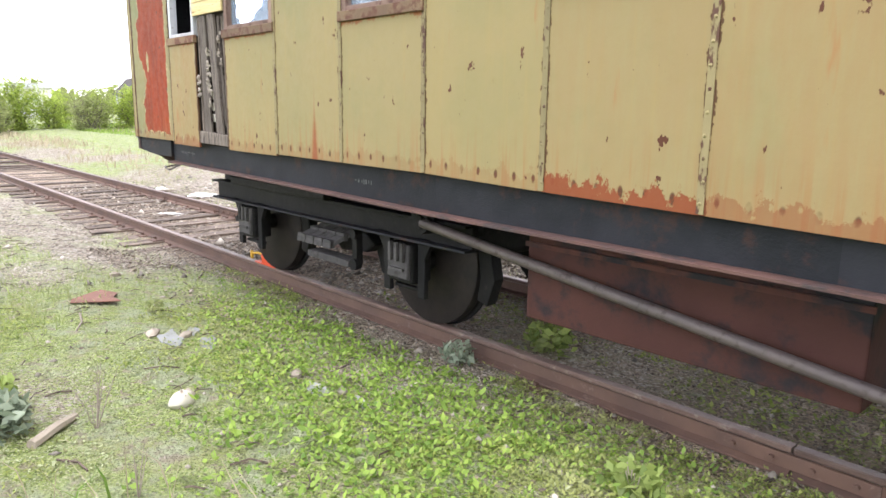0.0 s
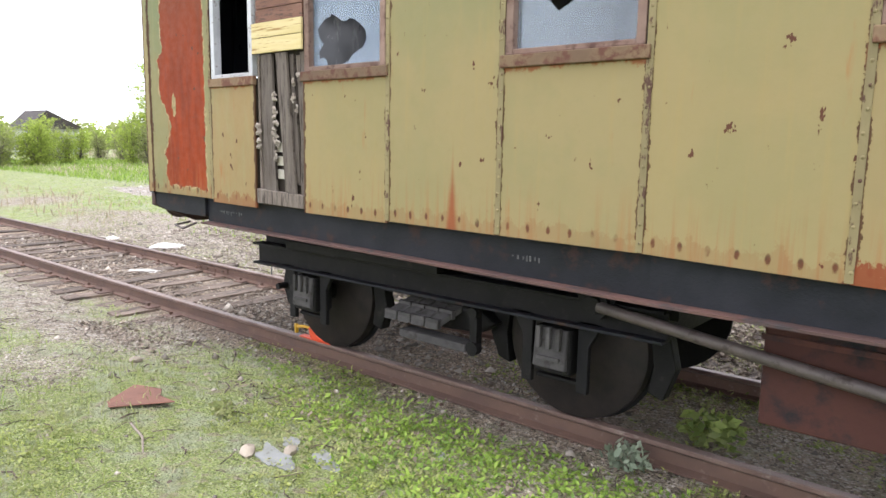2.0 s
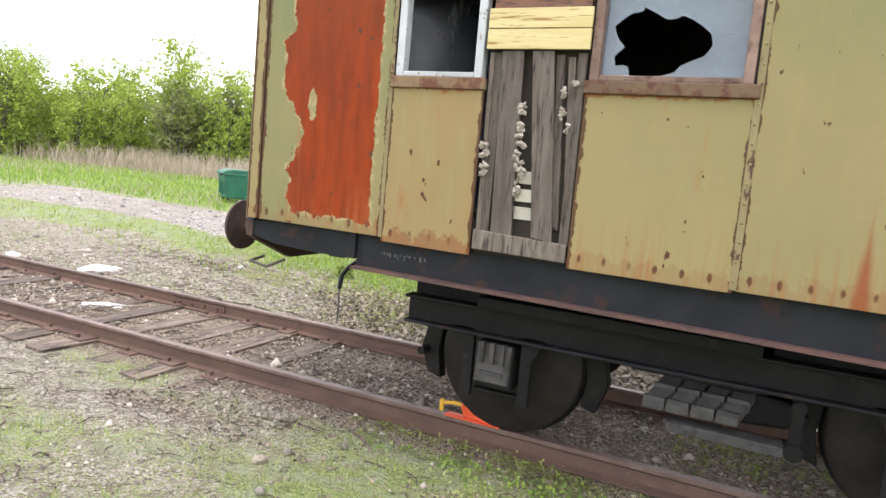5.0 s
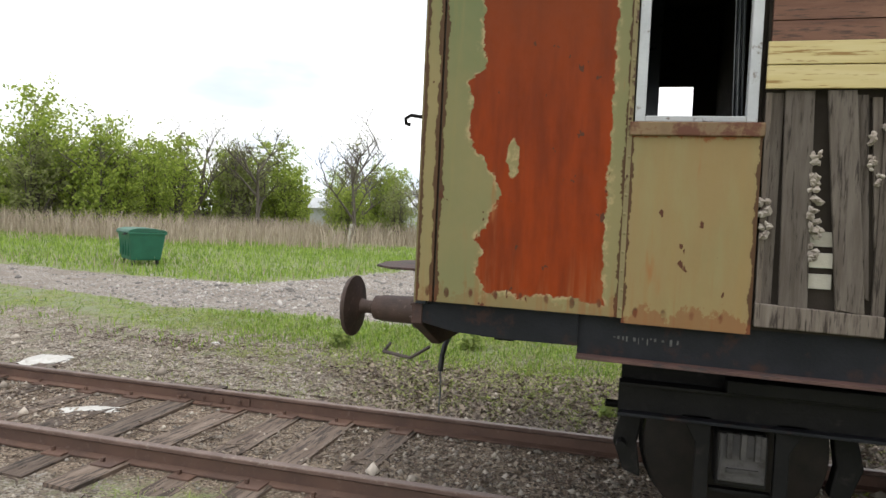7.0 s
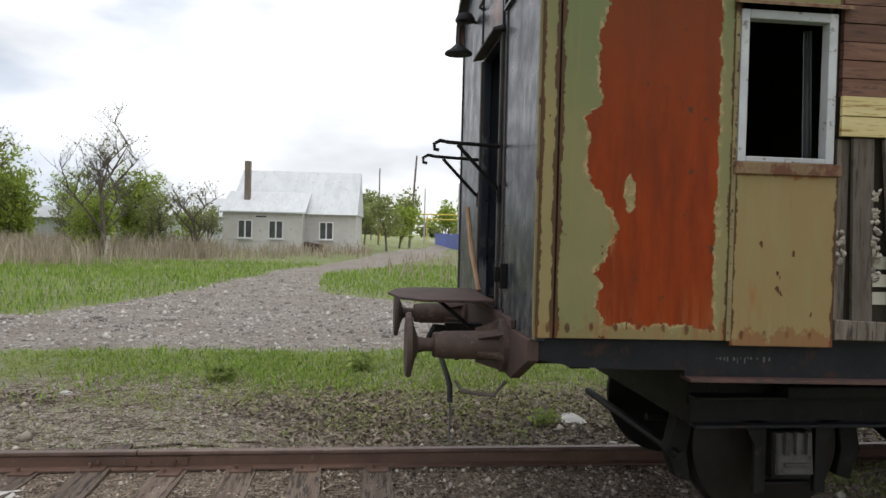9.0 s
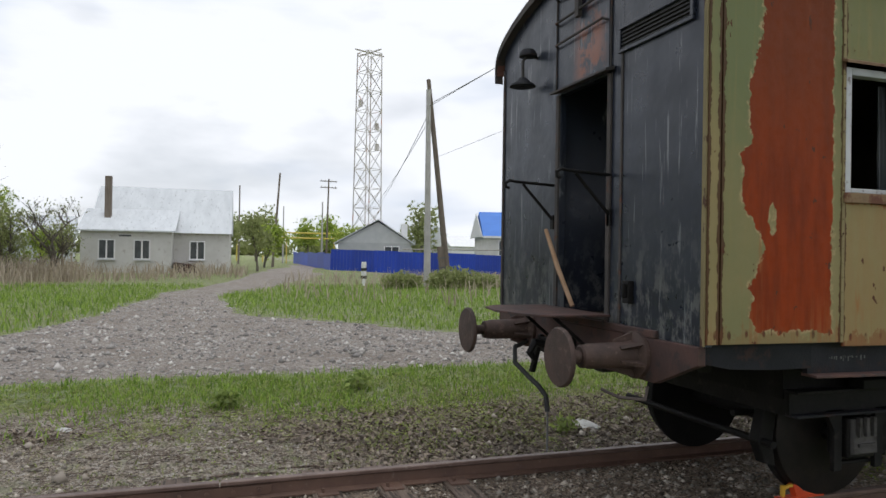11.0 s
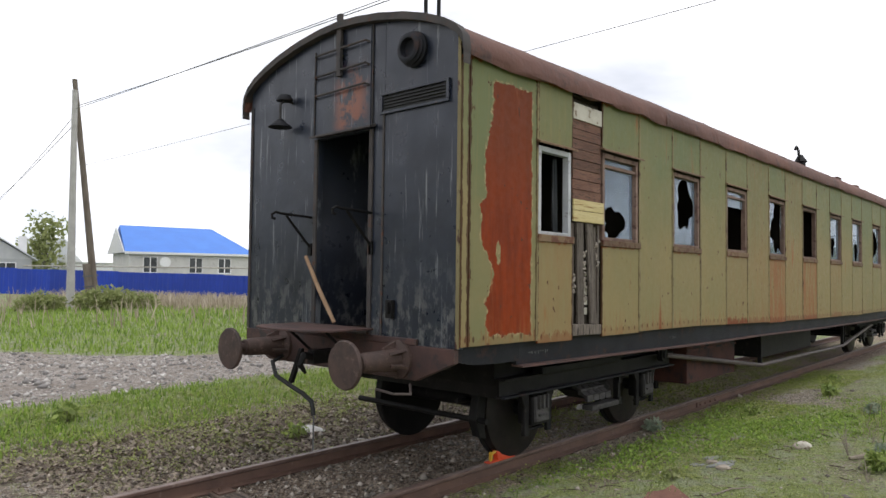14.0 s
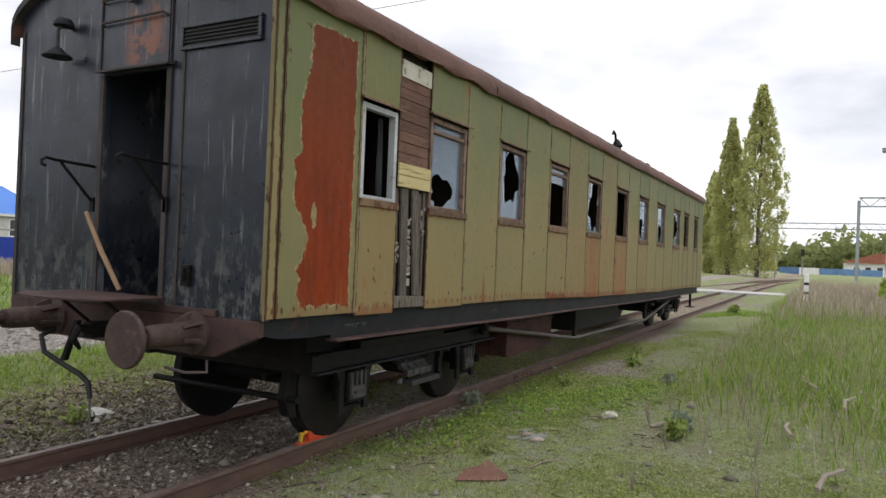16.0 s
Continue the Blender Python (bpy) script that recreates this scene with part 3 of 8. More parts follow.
M_PLATE = surf("rusty_scrap_plate", (0.21, 0.10, 0.068), (0.16, 0.075, 0.055), 6.0, (0.11, 0.05, 0.035), 14.0, rough=0.9)


# ---- building helpers ----
class Shape:
    """Vertices and faces of one mesh."""

    def __init__(self):
        self.v, self.f = [], []

    def box(self, x0, x1, y0, y1, z0, z1):
        k = len(self.v)
        self.v += [(x, y, z) for x in (x0, x1) for y in (y0, y1) for z in (z0, z1)]
        self.f += [tuple(k + i for i in q) for q in ((0, 1, 3, 2), (4, 6, 7, 5), (0, 4, 5, 1), (2, 3, 7, 6), (0, 2, 6, 4), (1, 5, 7, 3))]
        return self

    def hexa(self, a, b):
        """A solid between two matching quads."""
        k = len(self.v)
        self.v += list(a) + list(b)
        self.f += [tuple(k + i for i in q) for q in ((0, 3, 2, 1), (4, 5, 6, 7), (0, 1, 5, 4), (1, 2, 6, 5), (2, 3, 7, 6), (3, 0, 4, 7))]
        return self

    def slab(self, outline, axis, lo, hi):
        """A flat plate: an outline in the two other axes, between lo and hi along axis."""
        k, m = len(self.v), len(outline)
        put = {"x": lambda p, h: (h, p[0], p[1]), "y": lambda p, h: (p[0], h, p[1]), "z": lambda p, h: (p[0], p[1], h)}[axis]
        self.v += [put(p, lo) for p in outline] + [put(p, hi) for p in outline]
        self.f += [tuple(range(k, k + m)), tuple(range(k + 2 * m - 1, k + m - 1, -1))]
        self.f += [(k + i, k + (i + 1) % m, k + m + (i + 1) % m, k + m + i) for i in range(m)]
        return self

    def tube(self, pts, r, n=8):
        pts = [Vector(p) for p in pts]
        rs = r if isinstance(r, (list, tuple)) else [r] * len(pts)
        k = len(self.v)
        side = None
        for i, p in enumerate(pts):
            d = (pts[min(i + 1, len(pts) - 1)] - pts[max(i - 1, 0)]).normalized()
            if side is None:
                side = d.orthogonal().normalized()
            side = (side - d * side.dot(d)).normalized()
            up = d.cross(side)
            self.v += [tuple(p + rs[i] * (math.cos(a) * side + math.sin(a) * up)) for a in (2 * math.pi * j / n for j in range(n))]
        for i in range(len(pts) - 1):
            for j in range(n):
                a, b = k + i * n + j, k + i * n + (j + 1) % n
                self.f.append((a, b, b + n, a + n))
        self.f.append(tuple(range(k + n - 1, k - 1, -1)))
        e = k + (len(pts) - 1) * n
        self.f.append(tuple(range(e, e + n)))
        return self

    def lathe(self, profile, axis, centre, n=32):
        """Turns (radius, height) pairs about an axis through centre."""
        k = len(self.v)
        cx, cy, cz = centre
        for r, h in profile:
            for j in range(n):
                a = 2 * math.pi * j / n
                c, s = r * math.cos(a), r * math.sin(a)
                self.v.append({"x": (cx + h, cy + c, cz + s), "y": (cx + c, cy + h, cz + s), "z": (cx + c, cy + s, cz + h)}[axis])
        for i in range(len(profile) - 1):
            for j in range(n):
                a, b = k + i * n + j, k + i * n + (j + 1) % n
                self.f.append((a, b, b + n, a + n))
        self.f.append(tuple(range(k, k + n)))
        e = k + (len(profile) - 1) * n
        self.f.append(tuple(range(e, e + n)))
        return self

    def mesh(self, name, smooth=False):
        me = bpy.data.meshes.new(name)
        me.from_pydata(self.v, [], self.f)
        bm = bmesh.new()
        bm.from_mesh(me)
        bmesh.ops.recalc_face_normals(bm, faces=bm.faces)
        bm.to_mesh(me)
        bm.free()
        if smooth:
            me.polygons.foreach_set("use_smooth", [True] * len(me.polygons))
            me.set_sharp_from_angle(angle=radians(40))
        return me


def part(name, shape, material, parent=None, label="", bevel=0.0, smooth=False, at=None):
    """Links a shape as one mesh object, under a thing or a part."""
    me = shape.mesh(name, smooth) if isinstance(shape, Shape) else shape
    if not me.materials:
        me.materials.append(material)
    ob = new(name, me)
    if at is not None:
        ob.matrix_basis = at
    if parent is not None:
        ob.parent = parent
    if bevel:
        b = ob.modifiers.new("bevel", "BEVEL")
        b.width, b.segments, b.limit_method = bevel, 2, "ANGLE"
    return tagged(ob, label)


def thing(name, label, category, group="", kind="", at=None):
    ob = new(name)
    ob.empty_display_size = 0.2
    if at is not None:
        ob.matrix_basis = at
    return tagged(ob, label, category, group, kind)


def solo(name, shape, material, label, category, group="", kind="", bevel=0.0, smooth=False, at=None):
    return tagged(part(name, shape, material, None, label, bevel, smooth, at), label, category, group, kind)


def fast_mesh(name, verts, quads, material):
    """A mesh out of number arrays: verts (n, 3), quads (m, 4)."""
    me = bpy.data.meshes.new(name)
    verts, quads = np.asarray(verts, np.float32), np.asarray(quads, np.int32)
    k = quads.shape[1]
    me.vertices.add(len(verts))
    me.vertices.foreach_set("co", verts.ravel())
    me.loops.add(quads.size)
    me.loops.foreach_set("vertex_index", quads.ravel())
    me.polygons.add(len(quads))
    me.polygons.foreach_set("loop_start", np.arange(0, quads.size, k, dtype=np.int32))
    me.materials.append(material)
    me.update(calc_edges=True)
    return me


# ---- ground ----
RNG = np.random.default_rng(7)


def step(v, lo, hi):
    t = np.clip((v - lo) / (hi - lo), 0, 1)
    return t * t * (3 - 2 * t)


WAVES = [(RNG.uniform(-1, 1, 2) * f, RNG.uniform(0, 6.28), 1.0 / f ** 0.7) for f in (0.15, 0.25, 0.4, 0.6, 0.9, 1.3, 1.9, 2.7, 3.9, 5.5) for _ in range(3)]


def blotch(x, y, seed=0.0, lo=0.0):
    """Soft random patches, about -1 to 1."""
    total, weight = 0.0, 0.0
    for k, p, a in WAVES:
        if math.hypot(*k) < lo:
            continue
        total = total + a * np.sin(k[0] * 2.2 * (x + seed) + k[1] * 2.2 * (y - 2 * seed) + p * (1 + seed))
        weight += a * a / 2
    return total / math.sqrt(weight) / 1.6


def height(x, y):
    x, y = np.asarray(x, float), np.asarray(y, float)
    h = 0.14 * step(-y, -0.4, 1.1) + 0.08 * step(-y, 1.0, 6.0)
    h = h + 0.10 * step(y, 3.0, 4.2) + 0.22 * step(y, 4.0, 8.0) + 0.15 * step(y, 8.0, 20.0) + 0.35 * step(y, 25.0, 45.0) * step(-x, -5.0, 3.0) - 0.55 * step(x, 7.0, 26.0) * step(y, 16.0, 32.0)
    near = step(np.abs(y - 1.53), 0.9, 1.6)
    return h + near * 0.02 * blotch(x, y) + (0.006 + 0.008 * near) * blotch(x * 3, y * 3, 5.0) - 0.008


def road_mask(x, y):
    x, y = np.asarray(x, float), np.asarray(y, float)
    wob = 0.35 * blotch(x, y, 3.0)
    yy, xx = y + wob, x + wob
    far_edge = np.interp(x, [-60, -16, -11, -7, -5, -2, 3, 9, 40, 90], [12, 10.6, 10.1, 9.9, 12.5, 14.0, 10.1, 9.4, 9.4, 10])
    along = step(yy, 6.6, 7.2) * step(far_edge - yy, -0.3, 0.4) * step(xx, -21.0, -14.0)
    left = np.interp(y, [10, 11.2, 15.6, 23, 31, 62, 110], [-7.2, -6.6, -5.1, -4.5, -1.8, 4.0, 12.0])
    right = np.interp(y, [12, 15, 21, 31, 45, 62, 110], [1.0, -2.0, -2.7, 1.5, 5.0, 7.0, 15.0])
    north = step(xx - left, -0.2, 0.4) * step(right - xx, -0.2, 0.4) * step(y, 9.5, 11)
    return np.maximum(along, north)


def dirt_mask(x, y):
    path = step(1.0 - np.abs(x + 2.9 + 0.25 * (y - 4) + 0.3 * blotch(x, y, 2.0)) / 0.7, 0, 0.6) * step(y, 2.6, 3.4) * step(-y, -7.6, -6.8)
    bed = step(1.0 - np.abs(y - 1.53) / 1.55, 0.02, 0.4) * (0.75 + 0.3 * blotch(x, y, 9.0))
    return np.clip(np.maximum(0.5 * path * (0.6 + 0.5 * blotch(x, y, 7.0)), bed), 0, 1)


def green_mask(x, y):
    base = 0.50 + 0.34 * blotch(x, y, 1.0) + 0.25 * blotch(x * 2, y * 2, 4.0)
    base = base + 0.18 * step(-y, 1.5, 4.0) + 0.35 * step(x, 5.0, 11.0) * step(-y, -0.3, 0.6)
    base = base + 0.55 * step(y, 4.6, 6.0) - 0.10 * step(y, 2.4, 3.0) * step(-y, -5.0, -3.8) - 0.08 * step(-x, 0.0, 5.0) * step(-y, -1.0, 1.0) + 0.08 * step(-y, 0.2, 0.8)
    return np.clip(base, 0, 1)


def ground_axis(parts):
    out = []
    for a, b, d in parts:
        out.append(np.arange(a, b, d))
    return np.concatenate(out)


GX = ground_axis([(-900, -200, 100), (-200, -60, 14), (-60, -20, 1.2), (-20, -9, 0.3), (-9, 12, 0.11), (12, 26, 0.3), (26, 70, 1.5), (70, 210, 14), (210, 901, 115)])
GY = ground_axis([(-900, -200, 100), (-200, -40, 16), (-40, -9, 1.6), (-9, -5, 0.4), (-5, 8, 0.11), (8, 20, 0.25), (20, 70, 1.0), (70, 210, 14), (210, 901, 115)])
gx, gy = np.meshgrid(GX, GY, indexing="ij")
gz = height(gx, gy)
idx = np.arange(gx.size).reshape(gx.shape)
quads = np.stack([idx[:-1, :-1], idx[1:, :-1], idx[1:, 1:], idx[:-1, 1:]], -1).reshape(-1, 4)
ground_mesh = fast_mesh("ground", np.stack([gx, gy, gz], -1).reshape(-1, 3), quads, M_GROUND)
cover = ground_mesh.attributes.new("cover", "FLOAT_VECTOR", "POINT")
cover.data.foreach_set("vector", np.stack([road_mask(gx, gy), green_mask(gx, gy), dirt_mask(gx, gy)], -1).astype(np.float32).ravel())
ground_mesh.polygons.foreach_set("use_smooth", [True] * len(ground_mesh.polygons))
ground = tagged(new("ground", ground_mesh), "weedy trackside ground with grass, bare soil and a gravel road", "ground", kind="structure")


def gh(x, y):
    return float(height(x, y))


# ---- track ----
M_RAILTOP = surf("dull_rail_head", (0.155, 0.105, 0.085), (0.105, 0.068, 0.054), 5.0, (0.21, 0.165, 0.14), 22.0, 0.56, 0.72, 0.5, metal=0.2, bumps=0.3)


def rail(x0, x1, y, label, top=0.16):
    """A flat-bottomed rail of head, web and foot."""
    r_ = thing("rail", label, "rail", "rails of the siding")
    mirror = lambda half: [(y + a, top + b) for a, b in half] + [(y - a, top + b) for a, b in reversed(half)]
    part("rail_head", Shape().slab(mirror([(0.030, 0.0), (0.036, -0.006), (0.036, -0.028), (0.010, -0.045)]), "x", x0, x1), M_RAILTOP, r_, "dull brown running surface")
    part("rail_web", Shape().slab(mirror([(0.0098, -0.0455), (0.0098, -0.1245)]), "x", x0, x1), M_RAIL, r_)
    part("rail_foot", Shape().slab(mirror([(0.010, -0.125), (0.062, -0.142), (0.062, -0.155)]), "x", x0, x1), M_RAIL, r_)
    return r_


for y, joint in ((0.735, 6.9), (2.325, -2.72)):
    rail(-70, joint - 0.006, y, "rusty steel rail spiked to old wooden sleepers")
    joined = rail(joint + 0.006, 62, y, "rusty steel rail running under the coach")
    for side in (-1, 1):
        joint_bar = part("fishplate", Shape().box(joint - 0.4, joint + 0.4, y + side * 0.019 - 0.008, y + side * 0.019 + 0.008, 0.035, 0.112), M_RAIL, joined, bevel=0.003)
        for k in range(4):
            part("bolt", Shape().lathe([(0.0, side * 0.008), (0.016, side * 0.008), (0.016, side * 0.032), (0.0, side * 0.032)], "y",
                                       (joint - 0.3 + 0.2 * k, y + side * 0.019, 0.075), 6), M_RAIL, joint_bar)

sleeper_mesh = Shape().hexa([(-0.125, -1.34, -0.14), (0.12, -1.36, -0.14), (0.125, -1.35, 0.0), (-0.12, -1.33, 0.004)],
                            [(-0.12, 1.35, -0.14), (0.125, 1.34, -0.14), (0.115, 1.36, 0.002), (-0.125, 1.34, 0.0)]).mesh("sleeper")
rs = random.Random(3)
x = -26.0
while x < 46:
    s = solo("sleeper", sleeper_mesh, M_SLEEPER, "cracked grey wooden sleeper sunk in dirt under the rails", "sleeper", "sleepers of the siding",
             at=pose(x, 1.53 + rs.uniform(-0.06, 0.06), (0.012 if x < -0.4 else -0.035) + rs.uniform(-0.02, 0.012), rs.uniform(-0.7, 0.7), 0, rs.uniform(-2.5, 2.5)))
    if -9 < x < 6:
        for y in (0.735, 2.325):
            part("tie_plate", Shape().box(-0.085, 0.085, y - 1.69, y - 1.37, 0.0, 0.014), M_RAIL, s)
            part("spike", Shape().box(-0.05, -0.03, y - 1.63, y - 1.60, 0.0, 0.045), M_RAIL, s)
    x += rs.uniform(0.52, 0.60)


# ---- railway coach ----
coach = thing("passenger_coach", "derelict khaki wooden railway coach with rusty roof and broken windows", "railway coach")
W, YC, LEN = 3.06, 1.53, 20.8


def foot(x):
    """Lower edge of the side panels."""
    return float(np.interp(x, [0, 1.7, 3.1, 4.9, 5.75, 6.7, 7.7, 10.5, 14.3, 20.8], [1.462, 1.442, 1.435, 1.42, 1.395, 1.375, 1.35, 1.30, 1.265, 1.24]))


def brow(x):
    """Upper edge of the side panels, under the roof."""
    return float(np.interp(x, [0, 4, 8.5, 15.7, 20.8], [3.86, 3.92, 3.95, 4.01, 4.02]))


def hood(x):
    return float(np.interp(x, [0, 13, 20], [3.37, 3.39, 3.44]))


SILL = 2.37
WINDOWS = [(1.08, 1.69), (2.265, 3.115), (4.0, 4.865), (5.79, 6.66), (7.66, 8.54), (9.55, 10.5), (11.48, 12.43), (13.38, 14.36), (15.5, 16.5), (17.15, 17.96), (19.0, 19.75)]
BOARDED = (1.69, 2.265)

# inner structure: posts between windows, rails above and below, floor, far wall, partitions
last = 0.0
for a, b in WINDOWS + [(LEN, LEN)]:
    if last != BOARDED[0] - 0.03:
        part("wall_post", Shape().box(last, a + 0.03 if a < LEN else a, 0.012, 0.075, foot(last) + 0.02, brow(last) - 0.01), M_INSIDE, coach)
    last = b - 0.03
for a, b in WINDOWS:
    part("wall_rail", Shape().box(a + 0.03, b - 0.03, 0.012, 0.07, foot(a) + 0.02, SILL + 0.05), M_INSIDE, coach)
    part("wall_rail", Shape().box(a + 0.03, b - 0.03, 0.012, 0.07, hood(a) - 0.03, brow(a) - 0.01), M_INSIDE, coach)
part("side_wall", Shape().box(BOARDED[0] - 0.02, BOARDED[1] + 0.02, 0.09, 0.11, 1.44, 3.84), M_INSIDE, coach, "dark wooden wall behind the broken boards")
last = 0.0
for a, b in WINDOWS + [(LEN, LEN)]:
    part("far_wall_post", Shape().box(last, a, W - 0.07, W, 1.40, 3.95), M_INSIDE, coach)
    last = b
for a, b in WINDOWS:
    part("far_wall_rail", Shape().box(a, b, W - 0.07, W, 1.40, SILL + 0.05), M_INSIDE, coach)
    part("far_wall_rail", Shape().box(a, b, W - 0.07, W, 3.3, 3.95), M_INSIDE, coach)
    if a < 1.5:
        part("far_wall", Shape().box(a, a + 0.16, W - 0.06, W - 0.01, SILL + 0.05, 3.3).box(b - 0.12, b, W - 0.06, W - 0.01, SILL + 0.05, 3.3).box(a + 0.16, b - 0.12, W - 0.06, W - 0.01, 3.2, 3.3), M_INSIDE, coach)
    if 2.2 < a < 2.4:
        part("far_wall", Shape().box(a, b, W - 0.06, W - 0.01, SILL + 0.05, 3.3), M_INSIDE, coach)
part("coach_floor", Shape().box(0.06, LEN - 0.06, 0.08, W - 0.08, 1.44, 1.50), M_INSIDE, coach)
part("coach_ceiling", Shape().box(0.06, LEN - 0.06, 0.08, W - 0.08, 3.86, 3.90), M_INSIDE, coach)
# unseen partitions, added to block light so the inside stays dark
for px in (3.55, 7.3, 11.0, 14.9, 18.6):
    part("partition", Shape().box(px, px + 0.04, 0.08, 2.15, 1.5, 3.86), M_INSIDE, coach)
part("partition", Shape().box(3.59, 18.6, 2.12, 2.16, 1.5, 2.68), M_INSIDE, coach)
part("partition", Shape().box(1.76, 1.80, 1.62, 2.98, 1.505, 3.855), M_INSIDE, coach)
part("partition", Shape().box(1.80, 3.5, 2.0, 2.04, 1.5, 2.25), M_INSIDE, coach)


def panel(x0, x1, z0a, z0b, z1a, z1b, material, proud=0.0, name="panel"):
    """A thin sheet on the side, with its edge distances kept for the paint."""
    y0, y1 = -0.004 - proud, 0.011 - proud
    sh = Shape().hexa([(x0, y0, z0a), (x1, y0, z0b), (x1, y0, z1b), (x0, y0, z1a)], [(x0, y1, z0a), (x1, y1, z0b), (x1, y1, z1b), (x0, y1, z1a)])
    me = sh.mesh(name)
    ua, ub = me.uv_layers.new(name="near_edge"), me.uv_layers.new(name="far_edge")
    for loop in me.loops:
        co = me.vertices[loop.vertex_index].co
        t = (co.x - x0) / (x1 - x0)
        ua.data[loop.index].uv = (co.x - x0, co.z - (z0a * (1 - t) + z0b * t))
        ub.data[loop.index].uv = (x1 - co.x, (z1a * (1 - t) + z1b * t) - co.z)
    return part(name, me, material, coach)


G = 0.004
panel(0.0, 0.092, 1.462, 1.462, 3.84, 3.84, M_PANEL, name="corner_strip")
panel(0.092 + 0.012, 1.07, 1.462, 1.455, brow(0.1), brow(1.07), M_PATCH)
seams = [0.098, 1.075]
for i, (a, b) in enumerate(WINDOWS):
    rusty = {0: M_PANEL_RUSTY, 3: M_PANEL_HEM, 4: M_PANEL_RED, 5: M_PANEL_RED, 6: M_PANEL_RUSTY}.get(i, M_PANEL)
    drop = -0.012 if i % 3 == 1 else 0.0
    panel(a + G, b - G, foot(a) + drop - (0.02 if i == 0 else 0), foot(b) + drop - (0.02 if i == 0 else 0), SILL + 0.005, SILL + 0.005, rusty, 0.004 if i == 0 else 0.0)
    up = hood(a) + 0.03 - (0.09 if i == 0 else 0.0)
    panel(a + G, b - G, up, up, brow(a), brow(b), M_PANEL)
    nxt = WINDOWS[i + 1][0] if i + 1 < len(WINDOWS) else LEN
    if i > 0:
        panel(b + G, nxt - G, foot(b), foot(nxt), brow(b), brow(nxt), M_PANEL_RUSTY if i in (3, 4) else M_PANEL)
        seams += [b, nxt]
rs = random.Random(11)
for sx in seams:
    if sx >= LEN or abs(sx - 0.098) < 0.01:
        continue
    w = 0.017 if sx > 1.2 else 0.012
    part("cover_strip", Shape().hexa([(sx - w, -0.010, foot(sx) + 0.005), (sx + w, -0.010, foot(sx) + 0.005), (sx + w + rs.uniform(-.004, .004), -0.010, brow(sx)), (sx - w, -0.010, brow(sx))],
                                     [(sx - w, -0.0042, foot(sx) + 0.005), (sx + w, -0.0042, foot(sx) + 0.005), (sx + w, -0.0042, brow(sx)), (sx - w, -0.0042, brow(sx))]),
         M_STRIP, coach)
    rivets = Shape()
    for k in range(26):
        z = foot(sx) + 0.05 + k * 0.095
        if z < brow(sx) - 0.03 and sx < 9:
            rivets.lathe([(0.0, -0.0155), (0.006, -0.014), (0.009, -0.010)], "y", (sx + rs.uniform(-.006, .006), 0, z), 6)
    if rivets.v:
        tagged(part("rivets", rivets, M_STRIP, coach), kind="stuff")


# windows
def ragged_pane(x0, x1, z0, z1, hole, seed):
    """A pane of broken glass: a sheet with a jagged gap. hole: centre, half sizes."""
    r = random.Random(seed)
    cx, cz, hx, hz = hole
    n = 28
    sh = Shape()
    outer, inner = [], []
    corners = [math.atan2(z - cz, x - cx) % (2 * math.pi) for x in (x0, x1) for z in (z0, z1)]
    angles = sorted([2 * math.pi * k / n + 0.02 for k in range(n)] + corners)
    n = len(angles)
    for a in angles:
        dx, dz = math.cos(a), math.sin(a)
        reach = min((x1 - cx) / dx if dx > 1e-6 else 9, (x0 - cx) / dx if dx < -1e-6 else 9, (z1 - cz) / dz if dz > 1e-6 else 9, (z0 - cz) / dz if dz < -1e-6 else 9)
        outer.append((cx + dx * reach, cz + dz * reach))
        jag = min((0.9 + 0.16 * math.sin(3 * a + seed) + 0.1 * math.sin(7 * a + 2 * seed) + r.uniform(-0.1, 0.06)) / math.sqrt((dx / hx) ** 2 + (dz / hz) ** 2), reach * 0.995)
        inner.append((cx + dx * jag, cz + dz * jag))
    for y in (0.042, 0.045):
        sh.v += [(p[0], y, p[1]) for p in outer] + [(p[0], y, p[1]) for p in inner]
    for k in range(n):
        j = (k + 1) % n
        sh.f += [(k, j, n + j, n + k), (2 * n + k, 3 * n + k, 3 * n + j, 2 * n + j), (n + k, n + j, 3 * n + j, 3 * n + k), (k, 2 * n + k, 2 * n + j, j)]
    return sh


